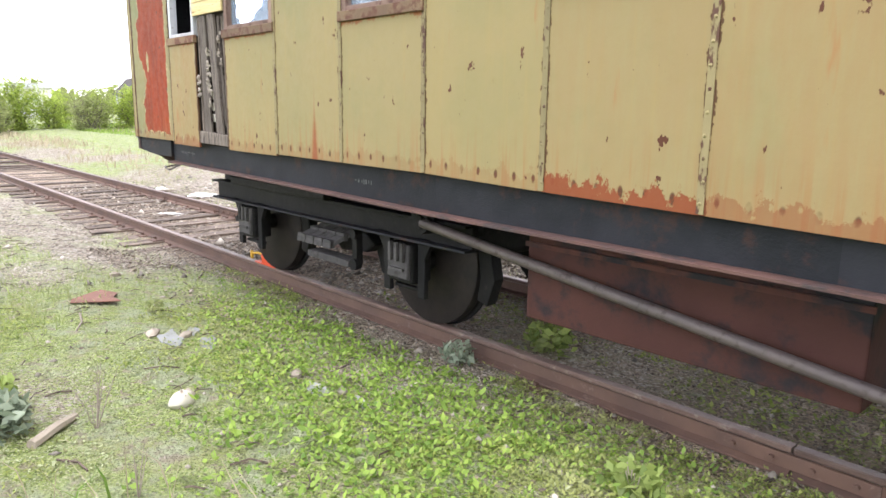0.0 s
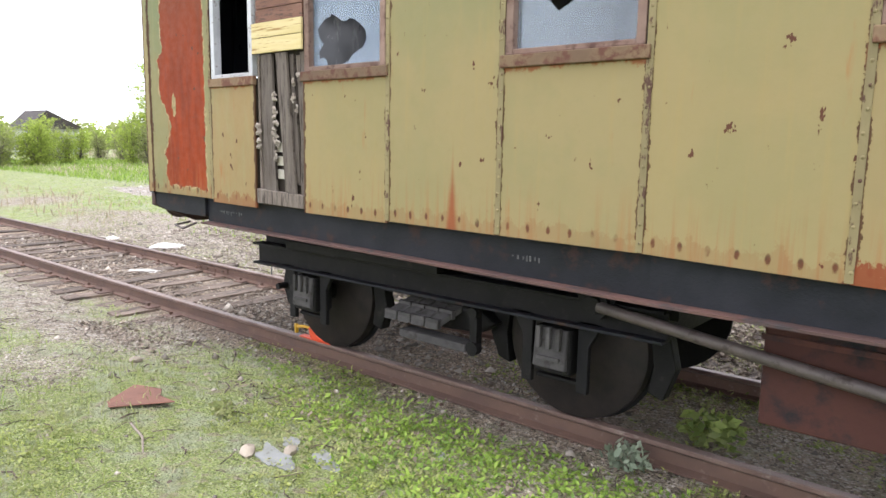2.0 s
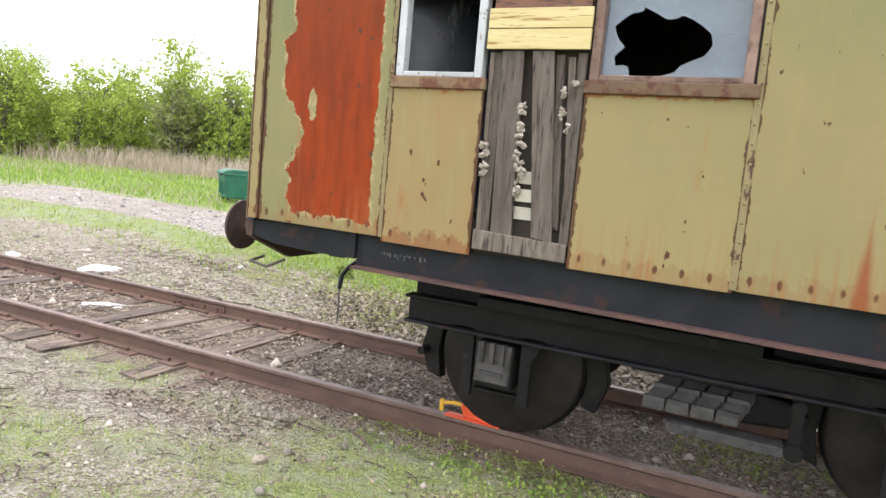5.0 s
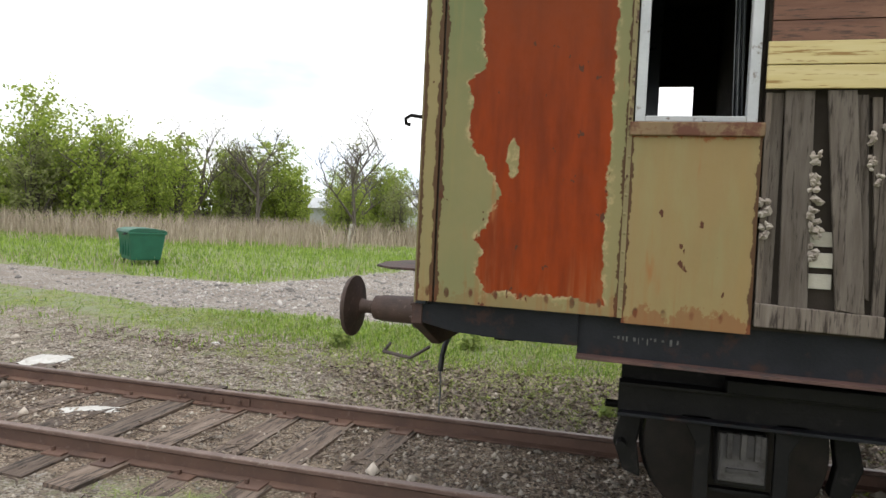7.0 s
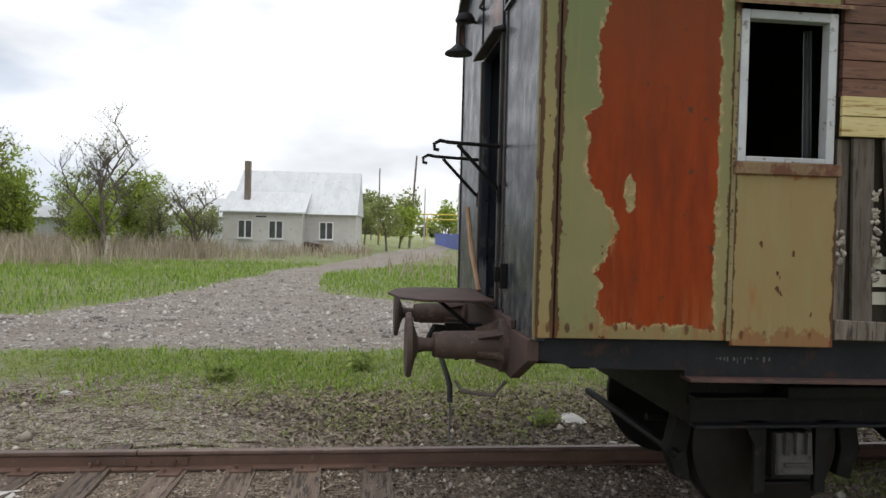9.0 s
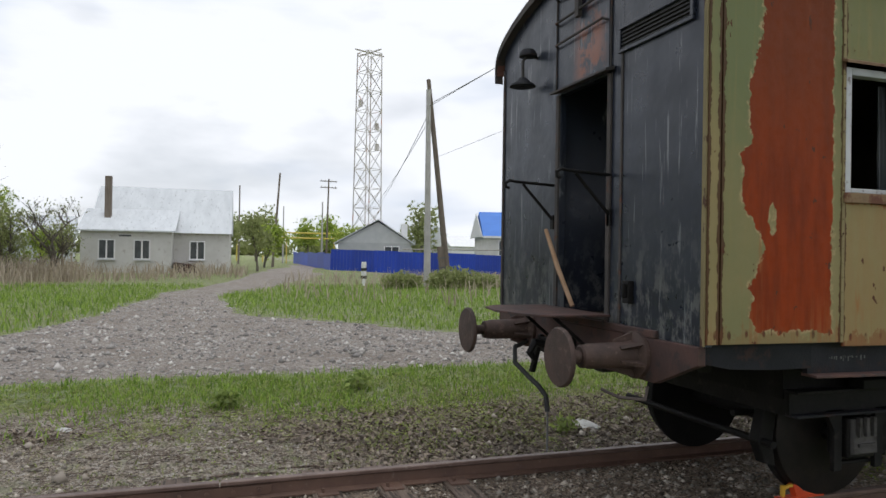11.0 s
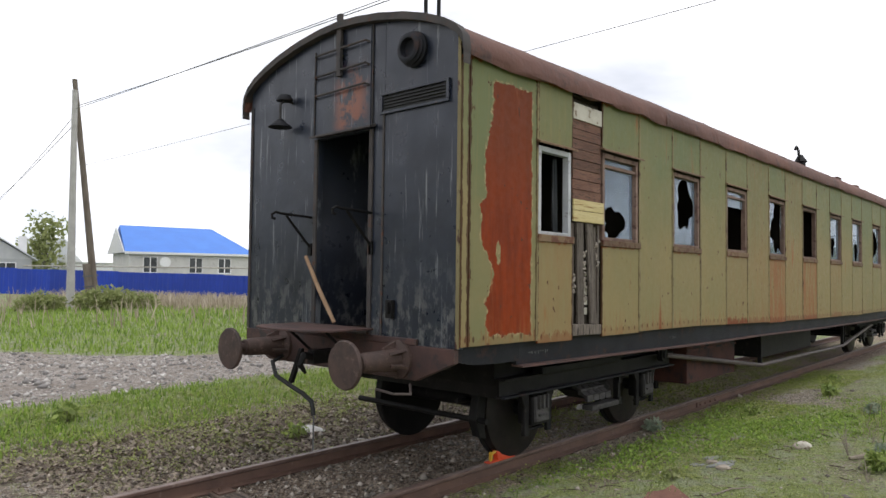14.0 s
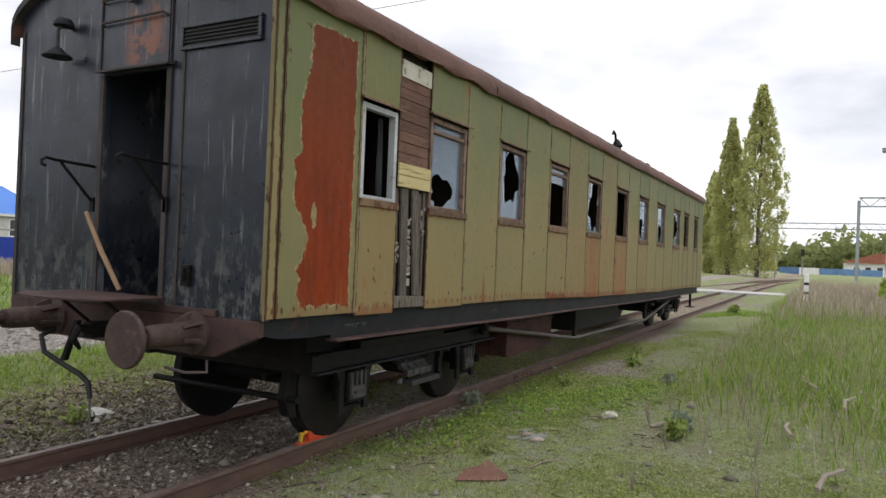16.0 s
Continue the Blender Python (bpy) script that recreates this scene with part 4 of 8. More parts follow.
HOLES = {1: (2.60, 2.62, 0.26, 0.20), 2: (4.47, 2.97, 0.27, 0.36), 4: (8.2, 2.9, 0.30, 0.50), 6: (11.85, 2.75, 0.2, 0.22), 7: (13.95, 2.7, 0.2, 0.25), 8: (16.0, 2.95, 0.3, 0.35)}
for i, (a, b) in enumerate(WINDOWS):
    top, low = hood(a) - (0.09 if i == 0 else 0.0), SILL + 0.065
    fr, d = (M_WHITEWOOD, 0.05) if i == 0 else (M_BROWNFRAME, 0.05)
    win = part("window", Shape().box(a + 0.015 + d, b - 0.03 - d, -0.002, 0.066, top - 0.02 - d, top - 0.02), fr, coach,
               "peeling white wooden window frame" if i == 0 else "weathered brown window frame with broken glass", bevel=0.005)
    for x0 in (a + 0.015, b - 0.03 - d):
        part("stile", Shape().box(x0, x0 + d, -0.003, 0.066, low, top - 0.02), fr, win, bevel=0.005)
    part("bottom_rail", Shape().box(a + 0.015 + d, b - 0.03 - d, -0.002, 0.066, low, low + d * 0.6), fr, win, bevel=0.005)
    if i in (1, 3):
        part("transom", Shape().box(a + 0.015 + d, b - 0.03 - d, 0.006, 0.06, top - 0.17, top - 0.135), fr, win, bevel=0.004)
    part("sill", Shape().box(a - 0.005, b + 0.005, -0.026, 0.012, SILL - 0.005, SILL + 0.063), M_SILL, win, bevel=0.006)
    part("rain_hood", Shape().hexa([(a - 0.03, -0.05, top - 0.006), (b + 0.04, -0.05, top - 0.006), (b + 0.04, -0.048, top + 0.012), (a - 0.03, -0.048, top + 0.012)],
                                   [(a - 0.03, 0.0, top + 0.012), (b + 0.04, 0.0, top + 0.012), (b + 0.04, 0.0, top + 0.034), (a - 0.03, 0.0, top + 0.034)]), M_SILL, win)
    x0, x1, z0, z1 = a + 0.015 + d, b - 0.03 - d, low + d * 0.6, top - 0.02 - d
    if i in HOLES:
        pane = part("pane", ragged_pane(x0 - 0.004, x1 + 0.004, z0 - 0.004, z1 + 0.004, HOLES[i], i), M_GLASS, win, "dirty window glass with a jagged hole")
        pane.visible_shadow = False
    elif i in (3,):
        pane = part("pane", Shape().box(x0, x1, 0.04, 0.044, (z0 + z1) / 2 + 0.2, z1), M_GLASS, win)
        pane.visible_shadow = False

# curtains and pale things inside
sheet = Shape()
for k in range(9):
    xx = 1.545 + 0.006 * k
    sheet.v += [(xx, 0.13 + 0.018 * math.sin(k * 1.9), 3.2), (xx + 0.02, 0.13 + 0.025 * math.sin(k * 1.7), 2.46)]
sheet.f = [(2 * k, 2 * k + 2, 2 * k + 3, 2 * k + 1) for k in range(8)]
solid = part("curtain", sheet, M_WIN, coach, "torn grey curtain in the window")
th = solid.modifiers.new("thickness", "SOLIDIFY")
th.thickness = 0.004

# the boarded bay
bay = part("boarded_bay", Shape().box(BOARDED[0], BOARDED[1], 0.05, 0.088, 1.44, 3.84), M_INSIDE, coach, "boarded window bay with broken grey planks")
part("plank", Shape().box(BOARDED[0] + 0.01, BOARDED[1] - 0.01, -0.004, 0.03, 3.62, 3.78), M_PALEBOARD, bay, "flaked white board")
z = 2.815
k = 0
while z < 3.60:
    part("plank", Shape().box(BOARDED[0] + 0.012, BOARDED[1] - 0.012, 0.006 + 0.003 * (k % 2), 0.04, z + 0.003, z + 0.098), M_BROWNPLANK, bay)
    z += 0.1015
    k += 1
for z0, z1 in ((2.705, 2.812), (2.592, 2.700)):
    part("plank", Shape().box(BOARDED[0] - 0.005, BOARDED[1] + 0.008, -0.022, -0.002, z0, z1), M_YELLOW, bay, "fresh yellow pine board", bevel=0.003)
rs = random.Random(5)
for x0, x1, lean, z0, z1, y in ((1.72, 1.775, 0.0, 1.55, 2.58, 0.03), (1.775, 1.90, 0.03, 1.53, 2.585, 0.0), (1.955, 2.075, 0.095, 1.55, 2.585, -0.006), (2.085, 2.13, 0.06, 1.62, 2.57, 0.022),
                                (2.15, 2.19, 0.05, 1.85, 2.56, 0.03), (2.205, 2.255, 0.0, 1.5, 2.58, 0.02), (1.695, 1.72, 0.01, 1.5, 2.58, 0.02)):
    part("plank", Shape().hexa([(x0 + lean, y, z0 + rs.uniform(0, .03)), (x1 + lean, y + 0.004, z0), (x1, y, z1), (x0, y, z1)],
                               [(x0 + lean, y + 0.022, z0), (x1 + lean, y + 0.022, z0), (x1, y + 0.022, z1), (x0, y + 0.022, z1)]), M_GREYPLANK, bay, "split silver-grey plank")
for z in (1.66, 1.76, 1.86):
    part("lath", Shape().box(1.88, 2.03, 0.03, 0.045, z, z + 0.07), M_PALEBOARD, bay)
part("plank", Shape().hexa([(1.70, -0.012, 1.462), (2.255, -0.008, 1.452), (2.255, -0.008, 1.55), (1.70, -0.012, 1.575)],
                           [(1.70, 0.04, 1.462), (2.255, 0.04, 1.452), (2.255, 0.04, 1.55), (1.70, 0.04, 1.575)]), M_GREYPLANK, bay, "rotten bottom rail of grey wood", bevel=0.006)


def tuft(cx, cy, cz, r, seed):
    q = random.Random(seed)
    sh = Shape()
    for _ in range(9):
        c = Vector((cx + q.uniform(-r, r) * 0.7, cy + q.uniform(-0.012, 0.006), cz + q.uniform(-r, r) * 1.3))
        ring = []
        for j in range(6):
            a = j * math.pi / 3
            s = r * q.uniform(0.3, 0.75)
            ring.append((c.x + s * math.cos(a), c.y + q.uniform(-0.006, 0.006), c.z + s * math.sin(a)))
        k = len(sh.v)
        sh.v += ring + [(c.x, c.y - r * 0.45, c.z), (c.x, c.y + r * 0.4, c.z)]
        for j in range(6):
            sh.f += [(k + j, k + (j + 1) % 6, k + 6), (k + (j + 1) % 6, k + j, k + 7)]
    return sh


for n_, (tx, tz, tr) in enumerate(((1.71, 2.02, 0.035), (1.72, 1.92, 0.03), (1.92, 2.28, 0.028), (1.925, 2.16, 0.03), (1.93, 2.04, 0.036), (1.94, 1.95, 0.032), (2.15, 2.36, 0.024), (2.155, 2.25, 0.024),
                                   (2.19, 2.18, 0.02), (1.94, 1.83, 0.03), (2.21, 2.42, 0.02))):
    tagged(part("wadding", tuft(tx, 0.004, tz, tr, n_), M_TUFT, bay, "dirty white wadding"), kind="stuff")

# roof in sheets
PROFILE = [(-0.055, 3.835), (-0.058, 3.88), (-0.04, 3.975), (0.03, 4.065), (0.16, 4.15), (0.36, 4.235), (0.62, 4.315), (0.95, 4.385), (1.25, 4.425), (1.53, 4.44)]
PROFILE = PROFILE + [(2 * YC - y, z) for y, z in reversed(PROFILE[:-1])]


def roof_sheet(x0, x1, seed):
    q = random.Random(seed)
    n = max(3, int((x1 - x0) / 0.22))
    sh = Shape()
    m = len(PROFILE)
    for i in range(n + 1):
        t = i / n
        xx = x0 + (x1 - x0) * t
        lift = float(np.interp(xx, [0, 4, 8.5, 15.7, 20.8], [0, 0.05, 0.08, 0.13, 0.14]))
        bend = 0.012 if i in (0, n) else 0.0
        for layer in (0, 1):
            for j, (y, z) in enumerate(PROFILE):
                edge = 1.0 if j < 2 or j > m - 3 else 0.25
                off = bend + q.uniform(-0.012, 0.012) * edge
                dy = (YC - y) / 1.6
                inset = 0.008 * layer
                sh.v.append((xx, y - dy * (off - inset), z + lift + q.uniform(-0.010, 0.012) * (2.0 if j == 0 and seed == 0 else 1.0) * edge + off * (1 - abs(dy)) - inset))
    row = 2 * m
    for i in range(n):
        for j in range(m - 1):
            a = i * row + j
            sh.f.append((a, a + 1, a + row + 1, a + row))
            a = i * row + m + j
            sh.f.append((a, a + row, a + row + 1, a + 1))
        for j in (0, m - 1):
            a = i * row + j
            sh.f.append((a, a + row, a + row + m, a + m))
    for i in (0, n):
        for j in range(m - 1):
            a = i * row + j
            sh.f.append((a, a + m, a + m + 1, a + 1))
    return sh


for k, (a, b) in enumerate(((-0.055, 3.72), (3.70, 5.35), (5.33, 8.6), (8.58, 12.0), (11.98, 15.6), (15.58, 20.88))):
    part("roof_sheet", roof_sheet(a, b, k), M_ROOF, coach, "dented rusty brown roof sheet", smooth=True)
# dark hoop over the end wall
lip = Shape()
for x_ in (-0.075, 0.015):
    lip.v += [(x_, y * 1.012 - 0.018, z - 0.055 if 0 < i < len(PROFILE) - 1 else z - 0.09) for i, (y, z) in enumerate(PROFILE)]
    lip.v += [(x_, y * 1.014 - 0.021, z + 0.012) for y, z in PROFILE]
m = len(PROFILE)
for j in range(m - 1):
    lip.f += [(j, j + 1, m + j + 1, m + j), (2 * m + j, 3 * m + j, 3 * m + j + 1, 2 * m + j + 1), (m + j, m + j + 1, 3 * m + j + 1, 3 * m + j), (j, 2 * m + j, 2 * m + j + 1, j + 1)]
for j in (0, m - 1):
    lip.f.append((j, m + j, 3 * m + j, 2 * m + j))
part("roof_hoop", lip, M_LIP, coach, "dark rusty hoop round the coach end", smooth=True)

# end walls
DOOR = (1.10, 1.86, 1.55, 3.365)


def arch(y):
    ys, zs = [p[0] for p in PROFILE], [p[1] for p in PROFILE]
    return float(np.interp(y, ys, zs)) - 0.02


def end_piece(y0, y1, z0, x0, x1, top=None):
    n = max(2, int((y1 - y0) / 0.12))
    ys = [y0 + (y1 - y0) * k / n for k in range(n + 1)]
    line = [(y0, z0), (y1, z0)]
    line += [(y, arch(max(y, 0.02)) if top is None else top) for y in reversed(ys)] if top is None else [(y1, top), (y0, top)]
    return Shape().slab(line, "x", x0, x1)


part("end_panel", end_piece(0.004, 0.905, 1.445, -0.004, 0.06), M_END, coach, "blue-black end panel with scuffed paint", bevel=0.004)
part("end_panel", end_piece(0.911, DOOR[0], 1.445, 0.0, 0.06), M_END, coach)
part("end_panel", end_piece(DOOR[1], W - 0.004, 1.445, -0.002, 0.06), M_END, coach, bevel=0.004)
part("end_panel", end_piece(DOOR[0] + 0.0, DOOR[1], DOOR[3], -0.008, 0.06), M_END, coach, "end panel above the door with a rust patch", bevel=0.004)
part("end_panel", Shape().box(LEN - 0.05, LEN, 0.004, W - 0.004, 1.2, 4.0), M_END, coach)
door_frame = Shape().box(-0.02, 0.0, DOOR[0] - 0.05, DOOR[0], 1.5, DOOR[3]).box(-0.02, 0.0, DOOR[1], DOOR[1] + 0.05, 1.5, DOOR[3])
part("door_frame", door_frame, M_LIP, coach, bevel=0.004)
part("door_hood", Shape().hexa([(-0.085, DOOR[0] - 0.08, DOOR[3] + 0.005), (-0.085, DOOR[1] + 0.05, DOOR[3] + 0.005), (-0.085, DOOR[1] + 0.05, DOOR[3] + 0.022), (-0.085, DOOR[0] - 0.08, DOOR[3] + 0.022)],
                               [(-0.008, DOOR[0] - 0.08, DOOR[3] + 0.02), (-0.008, DOOR[1] + 0.05, DOOR[3] + 0.02), (-0.008, DOOR[1] + 0.05, DOOR[3] + 0.05), (-0.008, DOOR[0] - 0.08, DOOR[3] + 0.05)]), M_LIP, coach)
part("inner_partition", Shape().box(0.065, 1.25, 1.90, 1.94, 1.505, 3.85), M_END, coach, "scuffed dark partition inside the end door", bevel=0.005)
for y0, y1, z0, z1 in ((0.905, 0.93, 1.47, 3.50), (DOOR[1] + 0.06, DOOR[1] + 0.075, 3.40, 4.25), (DOOR[0] - 0.035, DOOR[0] - 0.02, 3.40, 4.36)):
    part("cover_strip", Shape().box(-0.014, 0.0, y0, y1, z0, z1), M_LIP, coach, bevel=0.003)
part("cover_strip", Shape().box(-0.012, 0.0, 0.004, 0.035, 1.45, 4.0), M_STRIP, coach)
part("cover_strip", Shape().box(-0.012, 0.0, W - 0.045, W - 0.004, 1.45, 3.86), M_LIP, coach)
# louvre
louvre = part("louvre", Shape().box(-0.03, -0.0045, 0.12, 0.95, 3.475, 3.50).box(-0.03, -0.0045, 0.12, 0.95, 3.645, 3.67).box(-0.03, -0.0045, 0.12, 0.15, 3.50, 3.645).box(-0.03, -0.0045, 0.92, 0.95, 3.50, 3.645),
              M_END, coach, "louvred vent in the end wall", bevel=0.004)
part("backing", Shape().box(-0.0075, -0.0045, 0.15, 0.92, 3.50, 3.645), M_BLACK, louvre)
for k in range(5):
    z = 3.503 + 0.028 * k
    part("slat", Shape().hexa([(-0.024, 0.15, z), (-0.024, 0.92, z), (-0.021, 0.92, z + 0.005), (-0.021, 0.15, z + 0.005)], [(-0.008, 0.15, z + 0.018), (-0.008, 0.92, z + 0.018), (-0.008, 0.92, z + 0.023), (-0.008, 0.15, z + 0.023)]),
         M_BLACK, louvre)
# round ventilator, signal lamp holder, bracket
vent = part("round_vent", Shape().lathe([(0.0, -0.0045), (0.15, -0.0045), (0.155, -0.04), (0.135, -0.05), (0.145, -0.07), (0.12, -0.085), (0.13, -0.10), (0.105, -0.115), (0.085, -0.112), (0.08, -0.06), (0.0, -0.055)],
                                        "x", (0, 0.53, 3.985), 28), M_SOLE, coach, "ribbed round ventilator", smooth=True)
lamp = part("end_lamp", Shape().lathe([(0.0, 0.05), (0.035, 0.045), (0.075, 0.005), (0.115, -0.02), (0.12, -0.035), (0.10, -0.04), (0.0, -0.02)], "z", (-0.15, 2.31, 3.56), 20), M_SOLE, coach,
            "old enamel end lamp under a bracket", smooth=True)
part("bracket", Shape().tube([(-0.002, 2.31, 3.80), (-0.10, 2.31, 3.82), (-0.15, 2.31, 3.76), (-0.15, 2.31, 3.59)], 0.014, 8), M_AXLEBOX, lamp, smooth=True)
part("lamp_cap", Shape().lathe([(0.0, 0.06), (0.06, 0.05), (0.085, 0.01), (0.085, -0.01), (0.0, -0.02)], "z", (-0.10, 2.31, 3.815), 16), M_SOLE, lamp, smooth=True)
part("tail_bracket", Shape().box(-0.05, -0.0045, 0.74, 0.82, 1.66, 1.82).box(-0.085, -0.05, 0.755, 0.775, 1.70, 1.80), M_BOGIE, coach, bevel=0.006)
step_iron = part("ladder", Shape().box(-0.055, -0.02, 1.49, 1.55, 3.93, 4.53), M_LIP, coach, "climbing iron with rungs above the door")
for z in (3.80, 3.99, 4.2):
    part("rung", Shape().tube([(-0.008, 1.12, z - 0.015), (-0.045, 1.14, z), (-0.045, 1.88, z - 0.01), (-0.008, 1.9, z - 0.02)], 0.011, 6), M_LIP, step_iron)
for y, z in ((0.66, 4.62), (0.50, 4.60)):
    part("roof_pipe", Shape().tube([(0.25, y, 4.2), (0.25, y, z)], 0.018, 8), M_BOGIE, coach)
part("roof_chimney", Shape().lathe([(0.11, -0.25), (0.10, 0.12), (0.14, 0.14), (0.05, 0.28), (0.03, 0.30), (0.0, 0.30)], "z", (12.1, 0.7, 4.45), 14).tube([(12.0, 0.7, 4.6), (11.95, 0.7, 4.82), (11.8, 0.7, 4.88), (11.72, 0.7, 4.81)], 0.028, 8),
     M_BOGIE, coach, "bent rusty stove pipe on the roof", smooth=True)
for xx in (15.6, 17.6):
    part("roof_vent", Shape().box(xx, xx + 0.35, 0.75, 1.1, 4.35, 4.68), M_ROOF, coach, bevel=0.02)
# handrail arms beside the door
for y in (DOOR[1] + 0.10, DOOR[0] - 0.04):
    arm = part("handrail", Shape().tube([(-0.004, y, 2.60), (-0.36, y, 2.615), (-0.42, y, 2.625), (-0.46, y, 2.60), (-0.455, y, 2.565), (-0.425, y, 2.56)], 0.013, 8).tube([(-0.30, y, 2.60), (-0.02, y, 2.31)], 0.013, 8)
               .box(-0.02, -0.002, y - 0.025, y + 0.025, 2.22, 2.34), M_BOGIE, coach, "iron handrail bracket with a curled tip", smooth=True)
# headstock, buffers, bridge plate, hook and hose
part("headstock", Shape().slab([(0.03, 1.33), (0.03, 1.445), (W - 0.03, 1.445), (W - 0.03, 1.33), (2.6, 1.15), (0.46, 1.15)], "x", -0.03, 0.03), M_FLANGE, coach, "rusty end beam", bevel=0.006)
part("end_sill", Shape().box(-0.035, 0.0, 0.45, 2.6, 1.447, 1.50), M_FLANGE, coach, bevel=0.006)
for y in (0.66, 2.36):
    buffer = part("buffer", Shape().lathe([(0.0, -0.62), (0.19, -0.615), (0.2, -0.60), (0.198, -0.585), (0.10, -0.56), (0.05, -0.54), (0.042, -0.50), (0.042, -0.28), (0.0, -0.28)], "x", (-0.03, y, 1.315), 36), M_BUFFER, coach,
                  "brown rusty buffer with a round disc", smooth=True)
    part("buffer_case", Shape().lathe([(0.0, -0.45), (0.066, -0.45), (0.078, -0.44), (0.08, -0.40), (0.086, -0.39), (0.09, -0.14), (0.10, -0.05), (0.165, -0.03), (0.165, 0.0), (0.0, 0.0)], "x", (-0.03, y, 1.315), 20), M_BUFFER, buffer, smooth=True)
    for k in range(6):
        a = k * math.pi / 3 + 0.4
        c, s_ = math.cos(a), math.sin(a)
        part("rib", Shape().hexa([(-0.05, y + 0.1 * c - 0.012 * s_, 1.315 + 0.1 * s_ + 0.012 * c), (-0.05, y + 0.1 * c + 0.012 * s_, 1.315 + 0.1 * s_ - 0.012 * c), (-0.05, y + 0.158 * c + 0.012 * s_, 1.315 + 0.158 * s_ - 0.012 * c), (-0.05, y + 0.158 * c - 0.012 * s_, 1.315 + 0.158 * s_ + 0.012 * c)],
                                 [(-0.21, y + 0.085 * c - 0.012 * s_, 1.315 + 0.085 * s_ + 0.012 * c), (-0.21, y + 0.085 * c + 0.012 * s_, 1.315 + 0.085 * s_ - 0.012 * c), (-0.21, y + 0.105 * c + 0.012 * s_, 1.315 + 0.105 * s_ - 0.012 * c), (-0.21, y + 0.105 * c - 0.012 * s_, 1.315 + 0.105 * s_ + 0.012 * c)]), M_BUFFER, buffer)
part("bridge_plate", Shape().slab([(-0.035, 0.98), (-0.035, 2.02), (-0.50, 2.03), (-0.66, 1.88), (-0.73, 1.52), (-0.66, 1.15), (-0.50, 0.98)], "z", 1.545, 1.562), M_FLANGE, coach, "bent brown bridge plate under the end door", bevel=0.004)
for y in (1.22, 1.78):
    part("plate_stay", Shape().tube([(-0.04, y, 1.25), (-0.4, y, 1.545)], 0.014, 6), M_BOGIE, coach)
part("draw_hook", Shape().box(-0.30, -0.03, 1.48, 1.58, 1.22, 1.34).tube([(-0.28, 1.53, 1.28), (-0.38, 1.53, 1.30), (-0.42, 1.53, 1.22), (-0.36, 1.53, 1.14)], [0.04, 0.035, 0.03, 0.015], 8), M_BOGIE, coach, smooth=True)
part("coupling_bar", Shape().hexa([(-0.16, 1.86, 1.32), (-0.12, 1.86, 1.32), (-0.12, 1.91, 1.32), (-0.16, 1.91, 1.32)], [(-0.16, 2.02, 0.97), (-0.12, 2.02, 0.97), (-0.12, 2.08, 0.97), (-0.16, 2.08, 0.97)]), M_BOGIE, coach, bevel=0.006)
part("brake_hose", Shape().tube([(-0.04, 2.3, 1.22), (-0.2, 2.28, 1.16), (-0.28, 2.1, 1.05), (-0.27, 1.85, 0.97), (-0.26, 1.68, 0.92), (-0.25, 1.57, 0.86), (-0.25, 1.54, 0.74)], 0.021, 10), M_BLACK, coach, "perished black brake hose", smooth=True)
part("hose_cord", Shape().tube([(-0.25, 1.54, 0.74), (-0.245, 1.545, 0.6), (-0.25, 1.54, 0.42)], 0.008, 6), M_WIRE, coach)
part("uncoupling_rod", Shape().tube([(-0.05, 0.50, 1.12), (-0.14, 0.40, 1.06), (-0.32, 0.42, 1.08), (-0.34, 0.60, 1.10)], 0.011, 6), M_ROD, coach, smooth=True)
solo("stick", Shape().tube([(-0.06, 1.50, 1.585), (-0.095, 1.70, 1.90), (-0.10, 1.905, 2.21)], [0.019, 0.021, 0.018], 7), surf("pale_stick_wood", (0.27, 0.165, 0.095), (0.34, 0.225, 0.14), 8.0, rough=0.85),
     "pale broomstick leaning in the end doorway of the coach", "stick", smooth=True)

# underframe
def sole_low(x):
    return float(np.interp(x, [0.8, 3, 4.9, 7.2, 10, 14, 20.5], [1.245, 1.215, 1.18, 1.165, 1.12, 1.08, 1.05]))


stations = [0.87, 3.0, 4.9, 7.2, 10.0, 14.0, 20.5]
for a, b in zip(stations[:-1], stations[1:]):
    part("solebar", Shape().hexa([(a, 0.07, sole_low(a)), (b, 0.07, sole_low(b)), (b, 0.07, foot(b) + 0.03), (a, 0.07, foot(a) + 0.03)],
                                 [(a, 0.11, sole_low(a)), (b, 0.11, sole_low(b)), (b, 0.11, foot(b) + 0.03), (a, 0.11, foot(a) + 0.03)]), M_SOLE, coach, "grimy black steel sole bar")
    part("solebar_flange", Shape().hexa([(a, -0.005, sole_low(a) - 0.018), (b, -0.005, sole_low(b) - 0.018), (b, -0.005, sole_low(b) - 0.004), (a, -0.005, sole_low(a) - 0.004)],
                                        [(a, 0.12, sole_low(a) - 0.018), (b, 0.12, sole_low(b) - 0.018), (b, 0.12, sole_low(b) + 0.004), (a, 0.12, sole_low(a) + 0.004)]), M_FLANGE, coach, "rust-brown lower flange")
part("solebar", Shape().slab([(0.0, 1.345), (0.22, 1.30), (0.55, 1.285), (0.87, 1.285), (0.87, 1.46), (0.0, 1.46)], "y", 0.04, 0.10), M_SOLE, coach)
part("solebar", Shape().box(0.2, 20.5, W - 0.11, W - 0.07, 1.15, 1.44), M_SOLE, coach)
for xx in (0.35, 1.2, 5.1, 7.8, 10.4, 13.0, 15.5, 20.0):
    part("cross_member", Shape().box(xx, xx + 0.12, 0.12 if xx > 1 else 0.5, W - 0.12, 1.2, 1.42), M_BOGIE, coach)
